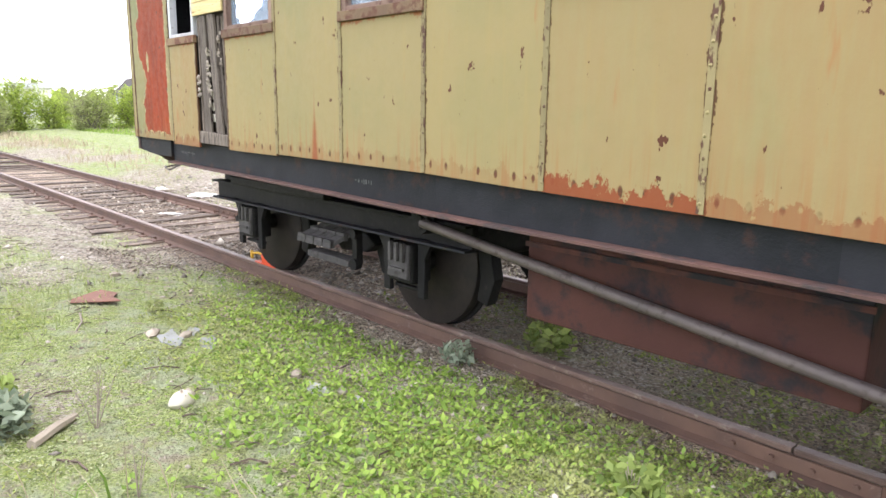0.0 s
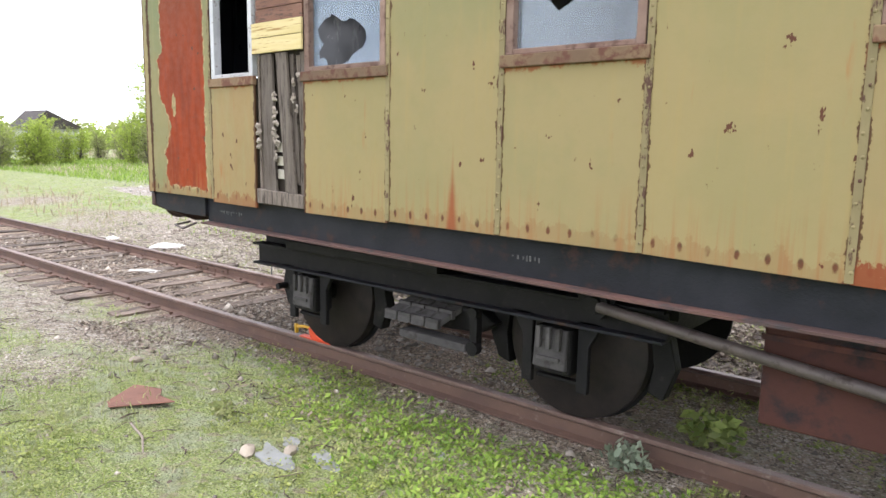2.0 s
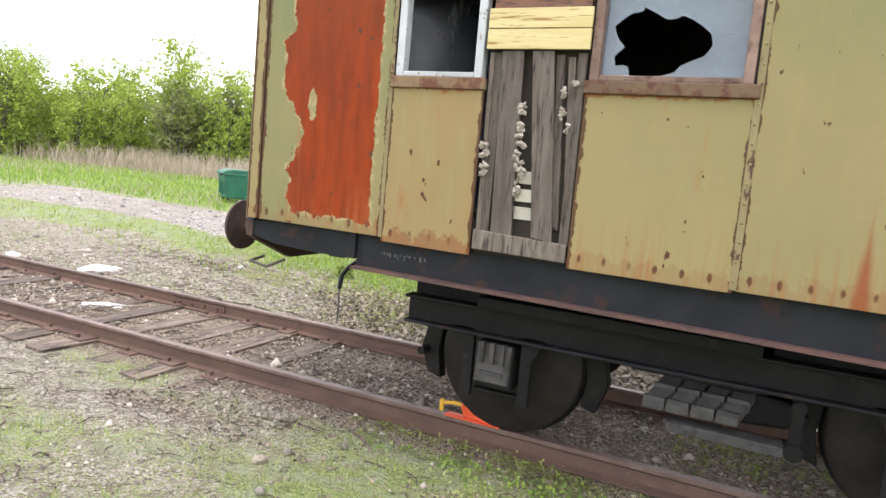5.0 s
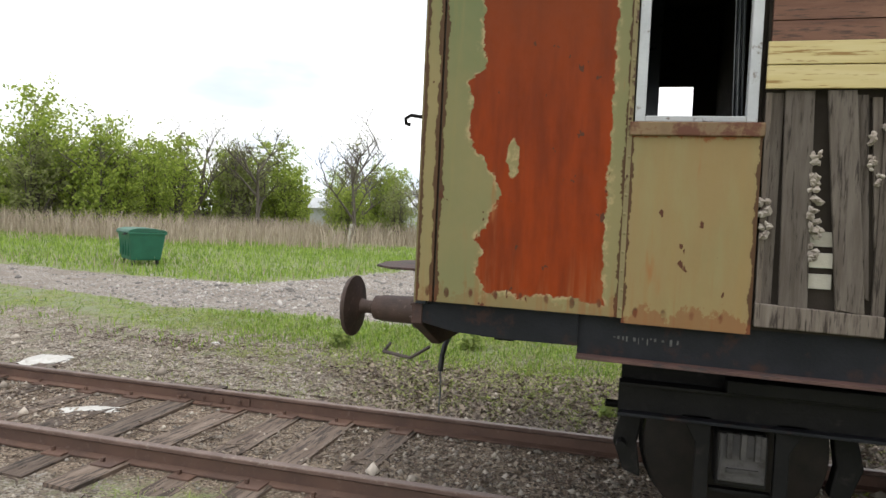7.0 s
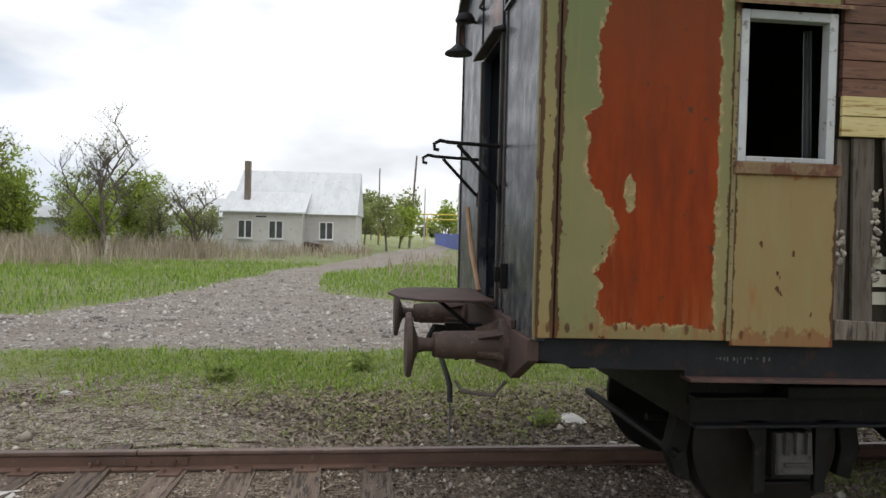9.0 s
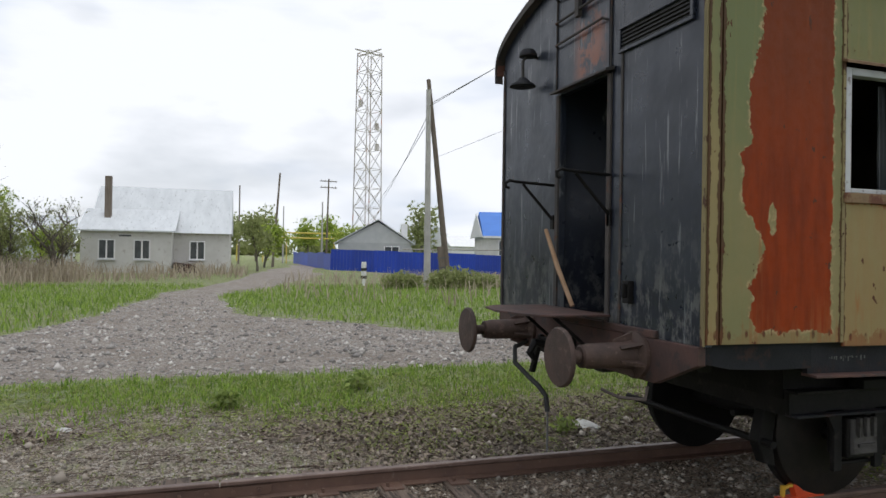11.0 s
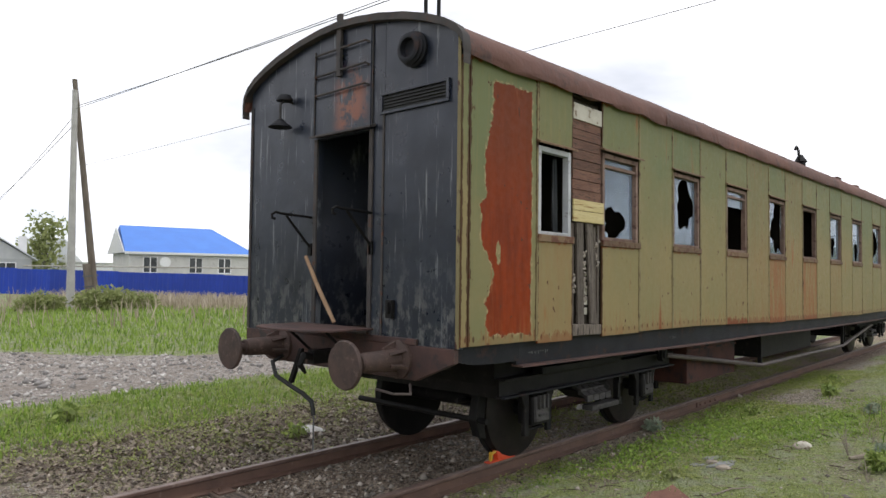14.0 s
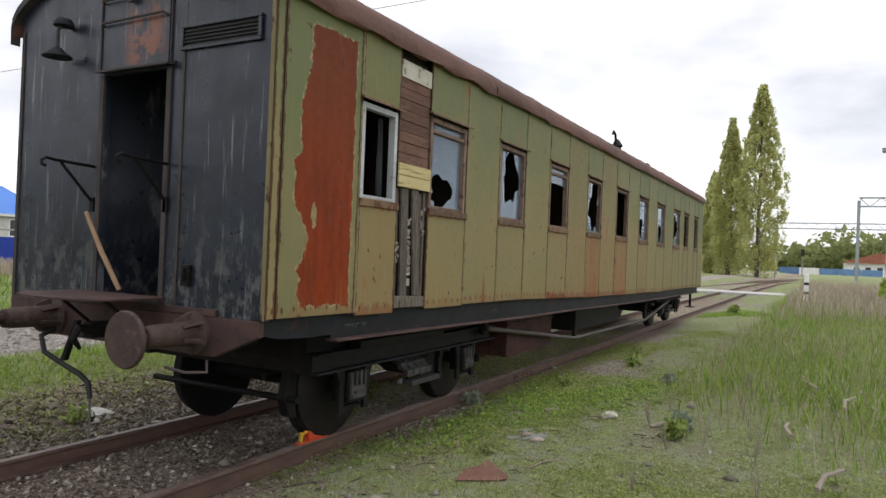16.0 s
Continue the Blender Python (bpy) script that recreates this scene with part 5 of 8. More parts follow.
# dark block added for the deep shade that hides the gap over the bogie
part("underfloor", Shape().box(1.1, 4.9, 0.5, W - 0.5, 0.98, 1.43), M_BOGIE, coach)
part("centre_sill", Shape().box(0.1, 20.6, 1.3, 1.42, 1.08, 1.42).box(0.1, 20.6, 1.64, 1.76, 1.08, 1.42), M_BOGIE, coach)
rs = random.Random(2)
for x0, x1, zc in ((1.05, 1.38, 1.335), (4.06, 4.27, 1.30)):
    marks = Shape()
    xx = x0
    while xx < x1:
        w = rs.uniform(0.004, 0.013)
        marks.box(xx, xx + w, 0.0665, 0.0695, zc - 0.016 + rs.uniform(-0.004, 0.024), zc + 0.008 + rs.uniform(0.002, 0.012))
        xx += w + rs.uniform(0.006, 0.028)
    tagged(part("stencil_marks", marks, M_CHALK, coach, "faded white stencil marks"), kind="stuff")
# battery box and truss rods
box = part("equipment_box", Shape().box(5.38, 7.25, 0.40, 1.15, 0.55, 1.15), M_BOX, coach, "rust-brown steel equipment box under the floor", bevel=0.012)
part("box_lid_edge", Shape().box(5.37, 7.26, 0.385, 0.40, 1.0, 1.03), M_BOX, box)
part("equipment_box", Shape().box(9.0, 12.2, 0.55, 1.3, 0.62, 1.1), M_BOGIE, coach, bevel=0.012)
pivot = part("rod_bracket", Shape().lathe([(0.0, -0.05), (0.05, -0.05), (0.055, -0.03), (0.09, -0.03), (0.095, 0.04), (0.0, 0.04)], "y", (4.47, 0.34, 1.04), 18).slab([(4.30, 1.2), (4.64, 1.2), (4.56, 1.0), (4.47, 0.95), (4.38, 1.0)], "y", 0.34, 0.38),
             M_BOGIE, coach, "cast bracket of the truss rod", smooth=True)
part("truss_rod", Shape().tube([(4.50, 0.31, 1.035), (8.20, 0.31, 0.585), (13.9, 0.31, 0.54), (16.9, 0.31, 0.88)], 0.034, 12), M_ROD, coach, "long weathered steel truss rod", smooth=True)
for xx, zz in ((8.22, 0.56), (13.88, 0.52)):
    part("queen_post", Shape().box(xx - 0.03, xx + 0.03, 0.29, 0.35, zz, 1.15), M_BOGIE, coach, bevel=0.005)
part("truss_rod", Shape().tube([(4.50, 2.75, 1.035), (8.20, 2.75, 0.585), (13.9, 2.75, 0.54), (16.9, 2.75, 0.88)], 0.03, 8), M_ROD, coach, smooth=True)
part("brake_lever", Shape().hexa([(5.26, 0.9, 1.1), (5.32, 0.9, 1.1), (5.32, 0.94, 1.1), (5.26, 0.94, 1.1)], [(5.48, 0.9, 0.42), (5.56, 0.9, 0.42), (5.56, 0.94, 0.42), (5.48, 0.94, 0.42)]), M_BOGIE, coach)
part("brake_lever", Shape().hexa([(5.42, 1.2, 1.1), (5.48, 1.2, 1.1), (5.48, 1.24, 1.1), (5.42, 1.24, 1.1)], [(5.64, 1.2, 0.5), (5.70, 1.2, 0.5), (5.70, 1.24, 0.5), (5.64, 1.24, 0.5)]), M_BOGIE, coach)
part("end_step", Shape().box(20.55, 20.62, 0.25, 0.32, 0.55, 1.2).box(20.4, 20.75, 0.15, 0.4, 0.53, 0.56), M_BOGIE, coach)


# bogies
def bogie(x0, far_one=False):
    """A four-wheel bogie whose first axle is at x0 + 0.66; its frame starts at x0."""
    ax1, ax2 = x0 + 0.66, x0 + 3.06
    b = part("bogie", Shape().box(x0, x0 + 3.78, 0.43, 0.455, 0.88, 1.04), M_BOGIE, coach, "black riveted bogie with dusty axle boxes")
    for y in (0.36, W - 0.47):
        part("frame_flange", Shape().box(x0, x0 + 3.78, y, y + 0.11, 0.865, 0.885), M_SOLE, b, bevel=0.004)
        part("frame_flange", Shape().box(x0, x0 + 3.78, y, y + 0.11, 1.035, 1.055), M_BOGIE, b, bevel=0.004)
    part("frame_side", Shape().box(x0, x0 + 3.78, W - 0.455, W - 0.43, 0.88, 1.04), M_BOGIE, b)
    for xx in (x0 + 0.02, x0 + 1.72, x0 + 3.64):
        part("transom", Shape().box(xx, xx + 0.12, 0.46, W - 0.46, 0.86, 1.05), M_BOGIE, b)
    part("bolster", Shape().box(x0 + 1.5, x0 + 2.25, 0.5, W - 0.5, 0.82, 1.12), M_BOGIE, b)
    part("bolster_plate", Shape().box(x0 + 0.55, x0 + 2.2, 0.30, 0.43, 1.06, 1.13), M_BOGIE, b, bevel=0.008)
    for ax in (ax1, ax2):
        for y, s in ((0.765, 1), (W - 0.765, -1)):
            wheel = part("wheel", Shape().lathe([(0.0, -0.02 * s), (0.10, -0.03 * s), (0.12, 0.02 * s), (0.30, 0.045 * s), (0.40, 0.005 * s), (0.425, -0.055 * s), (0.485, -0.065 * s), (0.50, -0.05 * s), (0.505, 0.02 * s), (0.512, 0.045 * s),
                                                  (0.530, 0.055 * s), (0.528, 0.078 * s), (0.50, 0.085 * s), (0.40, 0.08 * s), (0.12, 0.09 * s), (0.0, 0.09 * s)], "y", (ax, y, 0.665), 48), M_WHEEL, b, "dusty dark steel wheel", smooth=True)
            if s == 1:
                part("rim", Shape().lathe([(0.484, -0.068), (0.502, -0.056), (0.507, 0.02), (0.484, 0.02)], "y", (ax, y, 0.665), 48), M_TREAD, wheel, smooth=True)
        part("axle", Shape().lathe([(0.075, 0.55), (0.075, W - 0.55)], "y", (ax, 0, 0.665), 16), M_BOGIE, b, smooth=True)
        yb = 0.40
        boxp = part("axle_box", Shape().box(ax - 0.13, ax + 0.13, yb, 0.60, 0.53, 0.83), M_BOGIE, b, bevel=0.02)
        cap = part("axle_box_cover", Shape().hexa([(ax - 0.115, yb - 0.035, 0.575), (ax + 0.115, yb - 0.035, 0.575), (ax + 0.105, yb - 0.015, 0.825), (ax - 0.105, yb - 0.015, 0.825)],
                                                  [(ax - 0.12, yb, 0.565), (ax + 0.12, yb, 0.565), (ax + 0.12, yb, 0.83), (ax - 0.12, yb, 0.83)]), M_AXLEBOX, b, "dusty grey axle box cover", bevel=0.01)
        for dx in (-0.07, 0.0, 0.07):
            part("rib", Shape().box(ax + dx - 0.014, ax + dx + 0.014, yb - 0.052, yb - 0.02, 0.70, 0.84), M_AXLEBOX, cap, bevel=0.004)
        part("lid_lip", Shape().box(ax - 0.08, ax + 0.08, yb - 0.048, yb - 0.03, 0.63, 0.65), M_AXLEBOX, cap)
        for dx in (-0.235, 0.165):
            part("hornguide", Shape().slab([(ax + dx, 0.90), (ax + dx + 0.075 + 0.09 * (dx > 0), 0.90), (ax + dx + 0.075, 0.74), (ax + dx + 0.075, 0.44), (ax + dx, 0.44)] if dx > 0 else
                                           [(ax + dx - 0.09, 0.90), (ax + dx + 0.075, 0.90), (ax + dx + 0.075, 0.44), (ax + dx, 0.44), (ax + dx, 0.74)], "y", 0.43, 0.47), M_WHEEL if dx > 0 else M_BOGIE, b, bevel=0.005)
        part("keep_bar", Shape().box(ax - 0.15, ax + 0.17, 0.47, 0.52, 0.47, 0.495), M_BOGIE, b, bevel=0.004)
        side = -1 if ax == ax1 else 1
        for sgn in (-1, 1):
            cx = ax + sgn * 0.56
            part("brake_block", Shape().slab([(cx - 0.05, 0.45), (cx + 0.05, 0.42), (cx + 0.07 + 0.05 * sgn, 0.62), (cx + 0.06, 0.88), (cx - 0.06, 0.88), (cx - 0.07 + 0.05 * sgn, 0.62)], "y", 0.70, 0.80), M_BOGIE, b, bevel=0.01)
    # leaf springs between the wheels
    cx = x0 + 1.86
    for k in range(4):
        xx = cx - 0.26 + 0.135 * k
        spring = part("leaf_spring", Shape().hexa([(xx, 0.40, 0.635), (xx + 0.115, 0.40, 0.635), (xx + 0.115, 0.405, 0.685), (xx, 0.405, 0.685)],
                                                  [(xx + 0.12, 0.74, 0.81), (xx + 0.235, 0.74, 0.81), (xx + 0.235, 0.74, 0.85), (xx + 0.12, 0.74, 0.85)]), M_AXLEBOX, b, "stack of grey leaf springs", bevel=0.006)
        for t in (0.06, 0.38, 0.70):
            yy, zz, dx = 0.40 + 0.34 * t, 0.635 + 0.17 * t, 0.12 * t
            part("clamp", Shape().box(xx + dx - 0.004, xx + dx + 0.119, yy - 0.015, yy + 0.025, zz - 0.005, zz + 0.064), M_AXLEBOX, spring, bevel=0.004)
    part("spring_body", Shape().slab([(cx - 0.1, 0.72), (cx + 0.15, 0.80), (cx + 0.5, 0.78), (cx + 0.62, 0.70), (cx + 0.5, 0.62), (cx + 0.15, 0.59)], "y", 0.60, 0.95), M_BOGIE, b, bevel=0.02)
    part("spring_plank", Shape().box(cx - 0.12, cx + 0.50, 0.42, 0.56, 0.515, 0.575), M_AXLEBOX, b, "dusty spring plank", bevel=0.008)
    part("swing_link", Shape().box(cx + 0.52, cx + 0.58, 0.45, 0.51, 0.55, 0.88).lathe([(0.0, -0.03), (0.05, -0.03), (0.05, 0.03), (0.0, 0.03)], "y", (cx + 0.55, 0.46, 0.55), 12).lathe([(0.0, -0.03), (0.04, -0.03), (0.04, 0.03), (0.0, 0.03)], "y", (cx + 0.55, 0.46, 0.80), 12), M_BOGIE, b)
    part("brake_beam", Shape().tube([(x0 + 0.03, 0.6, 0.62), (x0 + 0.03, W - 0.6, 0.62)], 0.03, 8).tube([(x0 - 0.08, 0.9, 0.80), (x0 + 1.2, 1.1, 0.7)], 0.025, 8), M_BOGIE, b)
    return b


bogie(1.09)
bogie(15.9)

# brake shoe wedge on the rail
shoe = thing("brake_shoe", "orange-red brake shoe wedged under the wheel on the rail", "brake shoe", at=pose(0, 0, 0))
part("sole", Shape().box(1.30, 1.72, 0.70, 0.77, 0.1605, 0.172), M_ORANGE, shoe)
part("wedge", Shape().slab([(1.45, 0.1725), (1.66, 0.1725), (1.52, 0.215), (1.46, 0.265), (1.42, 0.265)], "y", 0.705, 0.765), M_ORANGE, shoe, bevel=0.005)
part("handle", Shape().tube([(1.44, 0.735, 0.25), (1.38, 0.70, 0.27), (1.30, 0.68, 0.26)], 0.014, 8).box(1.275, 1.30, 0.665, 0.69, 0.20, 0.285), M_SHOEYELLOW, shoe, "yellow handle", smooth=True)


# ---- bin, posts, poles, tower, houses ----
def wheelie_bin(x, y, turn):
    b = thing("waste_container", "green plastic four-wheeled waste container on the grass verge", "waste container", at=pose(x, y, gh(x, y), 0, 0, turn) @ Matrix.Diagonal((0.9, 0.9, 0.83, 1.0)))
    part("body", Shape().hexa([(-0.55, -0.42, 0.16), (0.55, -0.42, 0.16), (0.55, 0.42, 0.16), (-0.55, 0.42, 0.16)], [(-0.66, -0.52, 1.05), (0.66, -0.52, 1.05), (0.66, 0.52, 1.05), (-0.66, 0.52, 1.05)]), M_BIN, b, bevel=0.04)
    part("rim", Shape().box(-0.69, 0.69, -0.55, 0.55, 1.0, 1.055), M_BIN, b, bevel=0.01)
    part("lid", Shape().slab([(-0.57, 1.06), (0.57, 1.06), (0.5, 1.13), (0.2, 1.19), (-0.3, 1.19), (-0.5, 1.14)], "x", -0.68, 0.68), M_BIN, b, "curved green lid", bevel=0.015)
    part("handle", Shape().tube([(0.35, -0.55, 1.03), (0.35, -0.62, 0.98), (0.55, -0.62, 0.98), (0.55, -0.55, 1.03)], 0.02, 8), M_BLACK, b)
    for k in range(4):
        part("rib", Shape().box(-0.42 + 0.28 * k - 0.02, -0.42 + 0.28 * k + 0.02, -0.50, -0.46, 0.3, 0.95), M_BIN, b)
    for sx in (-0.45, 0.45):
        for sy in (-0.34, 0.34):
            w = part("castor", Shape().box(sx - 0.03, sx + 0.03, sy - 0.04, sy + 0.04, 0.10, 0.17), M_BLACK, b)
            part("tyre", Shape().lathe([(0.0, -0.025), (0.085, -0.025), (0.085, 0.025), (0.0, 0.025)], "y", (sx, sy, 0.085), 16), M_BLACK, w, smooth=True)


wheelie_bin(-11.7, 12.5, -36)


def marker_post(x, y, h, label):
    p = thing("marker_post", label, "post", at=pose(x, y, gh(x, y), 0, 0, 20))
    part("shaft", Shape().box(-0.09, 0.09, -0.09, 0.09, -0.1, h), M_WHITE, p, bevel=0.02)
    for z in (0.3, 0.62):
        part("band", Shape().box(-0.095, 0.095, -0.095, 0.095, h * z, h * z + 0.14), M_BLACK, p)


marker_post(37.0, -2.9, 1.5, "white concrete marker post with black bands beside the track")
marker_post(4.1, 28.0, 1.1, "white marker post in dry grass by the lane")
stk = solo("stake", Shape().box(-0.06, 0.06, -0.05, 0.05, -0.1, 1.15), M_PALEBOARD, "pale wooden stake in dry grass", "stake", at=pose(-11.2, 25.5, gh(-11, 25), 0, 8, 0), bevel=0.01)


def pole(x, y, h, lean, material, label, arms=0, r=0.14):
    p = thing("utility_pole", label, "utility pole", at=pose(x, y, gh(x, y), 0, lean, 0))
    part("shaft", Shape().tube([(0, 0, -0.3), (0, 0, h)], [r, r * 0.62], 10), material, p, smooth=True)
    for k in range(arms):
        z = h - 0.35 - 0.75 * k
        a = part("crossarm", Shape().box(-1.0, 1.0, -0.05, 0.05, z, z + 0.1), material, p)
        for sx in (-0.85, -0.4, 0.4, 0.85):
            part("insulator", Shape().lathe([(0.05, 0.1), (0.06, 0.16), (0.04, 0.22), (0.0, 0.24)], "z", (sx, 0, z), 8), M_WHITE, a)
    return p


main_pole = pole(6.9, 27.2, 9.1, -0.5, M_POLE, "grey concrete utility pole with a wooden prop", r=0.17)
prop = pole(8.05, 27.5, 9.7, -6.8, M_WOODPOLE, "leaning old wooden pole lashed to a concrete stub", r=0.16)
part("stub", Shape().box(-0.35, 0.0, -0.1, 0.1, -0.2, 1.9), M_WOODPOLE, prop)
for z in (0.5, 0.9, 1.35):
    part("lashing", Shape().box(-0.37, 0.17, -0.13, 0.17, z, z + 0.05), M_WIRE, prop)
pole(3.5, 66.0, 9.2, 3.5, M_WOODPOLE, "dark leaning wooden pole by the lane")
pole(11.0, 80.0, 10.4, 1.0, M_WOODPOLE, "wooden line pole with two crossarms", arms=2)
pole(9.2, 72.0, 7.0, 0.0, M_POLE, "pale concrete lamp pole by the lane", r=0.12)
pole(7.0, 90.0, 7.5, 0.0, M_POLE, "pale concrete pole far up the lane", r=0.12)
pole(0.5, 70.0, 8.0, 0.0, M_WOODPOLE, "thin wooden pole behind the white house", r=0.1)


def cable(a, b, sag, label, r=0.02):
    pts = []
    for k in range(17):
        t = k / 16
        p = Vector(a).lerp(Vector(b), t)
        pts.append((p.x, p.y, p.z - 4 * sag * t * (1 - t)))
    solo("overhead_cable", Shape().tube(pts, r, 5), M_WIRE, label, "cable", "overhead cables")


cable((6.95, 27.2, 8.95), (7.5, -30, 9.4), 0.5, "sagging black cable strung from the concrete pole", 0.014)
cable((6.85, 27.2, 8.8), (7.1, -30, 9.2), 0.35, "sagging black cable strung from the concrete pole", 0.012)
cable((6.95, 27.2, 8.7), (20.5, 96, 8.0), 0.5, "thin cable running up the lane from the pole", 0.016)
cable((6.95, 27.2, 8.3), (19.5, 96, 7.6), 0.5, "thin cable running up the lane from the pole", 0.016)
cable((7.3, 27.4, 6.5), (7.9, -30, 7.8), 0.3, "thin cable strung from the wooden pole over the coach", 0.007)


def lattice_tower(x, y, h, w0, w1, name, label, category, material, bays=11, r=0.07):
    t_ = thing(name, label, category, at=pose(x, y, gh(x, y), 0, 0, 25))
    corners = [(1, 1), (1, -1), (-1, -1), (-1, 1)]
    at_ = lambda c, k: (c[0] * (w0 + (w1 - w0) * k / bays) / 2, c[1] * (w0 + (w1 - w0) * k / bays) / 2, h * k / bays)
    for c in corners:
        part("leg", Shape().tube([at_(c, 0), at_(c, bays)], r, 6), material, t_)
    for k in range(bays):
        for i in range(4):
            a, b = corners[i], corners[(i + 1) % 4]
            part("brace", Shape().tube([at_(a, k), at_(b, k + 1)], r * 0.55, 4).tube([at_(b, k), at_(a, k + 1)], r * 0.55, 4).tube([at_(a, k + 1), at_(b, k + 1)], r * 0.55, 4), material, t_)
    return t_


tower = lattice_tower(19.5, 96.0, 31.0, 3.0, 2.5, "lattice_mast", "tall red and white steel lattice mast", "mast", M_STEEL, 11, 0.09)
part("platform", Shape().box(-2.6, 2.6, -0.1, 0.1, 31.0, 31.15).box(-0.1, 0.1, -2.6, 2.6, 31.0, 31.15), M_STEEL, tower)
for z, sx in ((20, 1.5), (23, -1.5), (17, 1.6)):
    part("antenna", Shape().box(sx - 0.25, sx + 0.25, -0.2, 0.2, z, z + 1.0), M_STEEL, tower)


def house_window(parent, x, z, w, h, y, mullions=1):
    win = part("window", Shape().box(x - w / 2 - 0.06, x + w / 2 + 0.06, y - 0.04, y + 0.03, z - 0.06, z).box(x - w / 2 - 0.06, x + w / 2 + 0.06, y - 0.04, y + 0.03, z + h, z + h + 0.06)
               .box(x - w / 2 - 0.06, x - w / 2, y - 0.04, y + 0.03, z, z + h).box(x + w / 2, x + w / 2 + 0.06, y - 0.04, y + 0.03, z, z + h), M_WHITE, parent)
    part("pane", Shape().box(x - w / 2, x + w / 2, y - 0.006, y + 0.02, z, z + h), M_WIN, win)
    for k in range(mullions):
        mx = x - w / 2 + w * (k + 1) / (mullions + 1)
        part("mullion", Shape().box(mx - 0.04, mx + 0.04, y - 0.035, y - 0.006, z, z + h), M_WHITE, win)
    part("sill", Shape().box(x - w / 2 - 0.1, x + w / 2 + 0.1, y - 0.12, y - 0.04, z - 0.11, z - 0.06), M_SLATE, win)


# pale brick house with a tall grey roof
hx, hy = -5.2, 38.6
house = thing("house", "pale brick house with a steep grey sheet roof", "house", at=pose(hx, hy, 0.55, 0, 0, -3))
part("wall", Shape().box(-3.75, 3.75, 0.0, 6.0, -0.2, 2.45), M_BRICK, house)
part("porch_wall", Shape().box(-3.78, 0.75, -1.2, 0.0, -0.2, 2.42), M_BRICK, house)
part("roof", Shape().slab([(-0.35, 2.38), (6.35, 2.38), (3.0, 5.15)], "x", -3.6, 3.85), M_SLATE, house, "grey weathered sheet roof", bevel=0.02)
part("porch_roof", Shape().hexa([(-3.95, -1.45, 2.38), (0.95, -1.45, 2.38), (0.95, 1.2, 3.62), (-3.95, 1.2, 3.62)], [(-3.95, -1.45, 2.46), (0.95, -1.45, 2.46), (0.95, 1.2, 3.72), (-3.95, 1.2, 3.72)]), M_SLATE, house)
part("chimney", Shape().box(-2.85, -2.52, 0.0, 0.34, 3.0, 5.45), M_WOODPOLE, house, "tall brown stove chimney")
house_window(house, -2.5, 0.95, 0.72, 0.95, -1.22)
house_window(house, -0.75, 0.95, 0.72, 0.95, -1.22)
house_window(house, 2.0, 0.95, 0.72, 0.95, -0.02)
part("cellar_hatch", Shape().hexa([(0.85, -1.3, -0.2), (2.2, -1.3, -0.2), (2.2, -0.1, -0.2), (0.85, -0.1, -0.2)], [(0.85, -1.2, 0.75), (1.9, -1.2, 0.6), (1.9, -0.1, 0.6), (0.85, -0.1, 0.75)]), M_BOX, house, "brown cellar hatch")
part("meter_sign", Shape().box(-1.9, -1.3, -1.235, -1.21, 2.12, 2.2), M_WIN, house)
solo("house", Shape().box(-3.5, 3.5, 0, 5, -0.2, 2.2).slab([(-0.3, 2.2), (5.3, 2.2), (2.5, 3.6)], "x", -3.7, 3.7), M_SLATE, "low grey house behind garden trees", "house", at=pose(-14.5, 47.0, 0.6, 0, 0, 6))
solo("shed", Shape().box(-1.5, 1.5, 0, 2.4, -0.2, 1.8).slab([(-0.2, 1.8), (2.6, 1.8), (1.2, 2.6)], "x", -1.7, 1.7), M_SLATE, "small grey shed among garden trees", "shed", at=pose(-20.0, 43.0, 0.6, 0, 0, 10))
solo("garden_arch", Shape().box(-1.2, -1.1, 0, 0.1, 0, 1.6).box(1.1, 1.2, 0, 0.1, 0, 1.6).box(-1.2, 1.2, 0, 0.1, 1.1, 1.2).box(-1.2, 1.2, 0, 0.1, 0.5, 0.6), M_WHITE, "white wooden garden fence panel by the trees", "fence", at=pose(-10.2, 41.0, 0.6))

# blue sheet fence in bays, running beside the lane
A, B = Vector((7.6, 57.0)), Vector((30.5, 24.0))
run = (B - A).length
turn = math.degrees(math.atan2(B.y - A.y, B.x - A.x))
fence = thing("sheet_fence", "bright blue corrugated sheet fence", "fence", at=Matrix.Translation((A.x, A.y, 0.48)) @ pose(0, 0, 0, 0, 0, turn) @ pose(0, 0, 0, 0, 1.05, 0))
bays = 16
for k in range(bays):
    x0, x1 = run * k / bays, run * (k + 1) / bays
    n = 26
    outline = []
    for i in range(n + 1):
        xx = x0 + (x1 - x0) * i / n
        outline.append((xx, 0.018 * (1 if (i // 2) % 2 else -1)))
    outline += [(p[0], p[1] + 0.01) for p in reversed(outline)]
    part("fence_sheet", Shape().slab(outline, "z", -0.3, 1.80 + 0.02 * (k % 3)), M_FENCE, fence)
    part("fence_post", Shape().box(x0 - 0.04, x0 + 0.04, 0.04, 0.12, -0.3, 1.5), M_BOX, fence)
A2 = Vector((9.0, 95.0))
run2 = (A2 - A).length
fence2 = thing("sheet_fence", "blue sheet fence along the far lane", "fence", at=pose(A.x, A.y, 0.7, 0, 0, math.degrees(math.atan2(A2.y - A.y, A2.x - A.x))))
for k in range(8):
    part("fence_sheet", Shape().box(run2 * k / 8 + 0.02, run2 * (k + 1) / 8, -0.03, 0.03, -0.3, 1.2 + 0.1 * (k % 2)), M_FENCE, fence2)


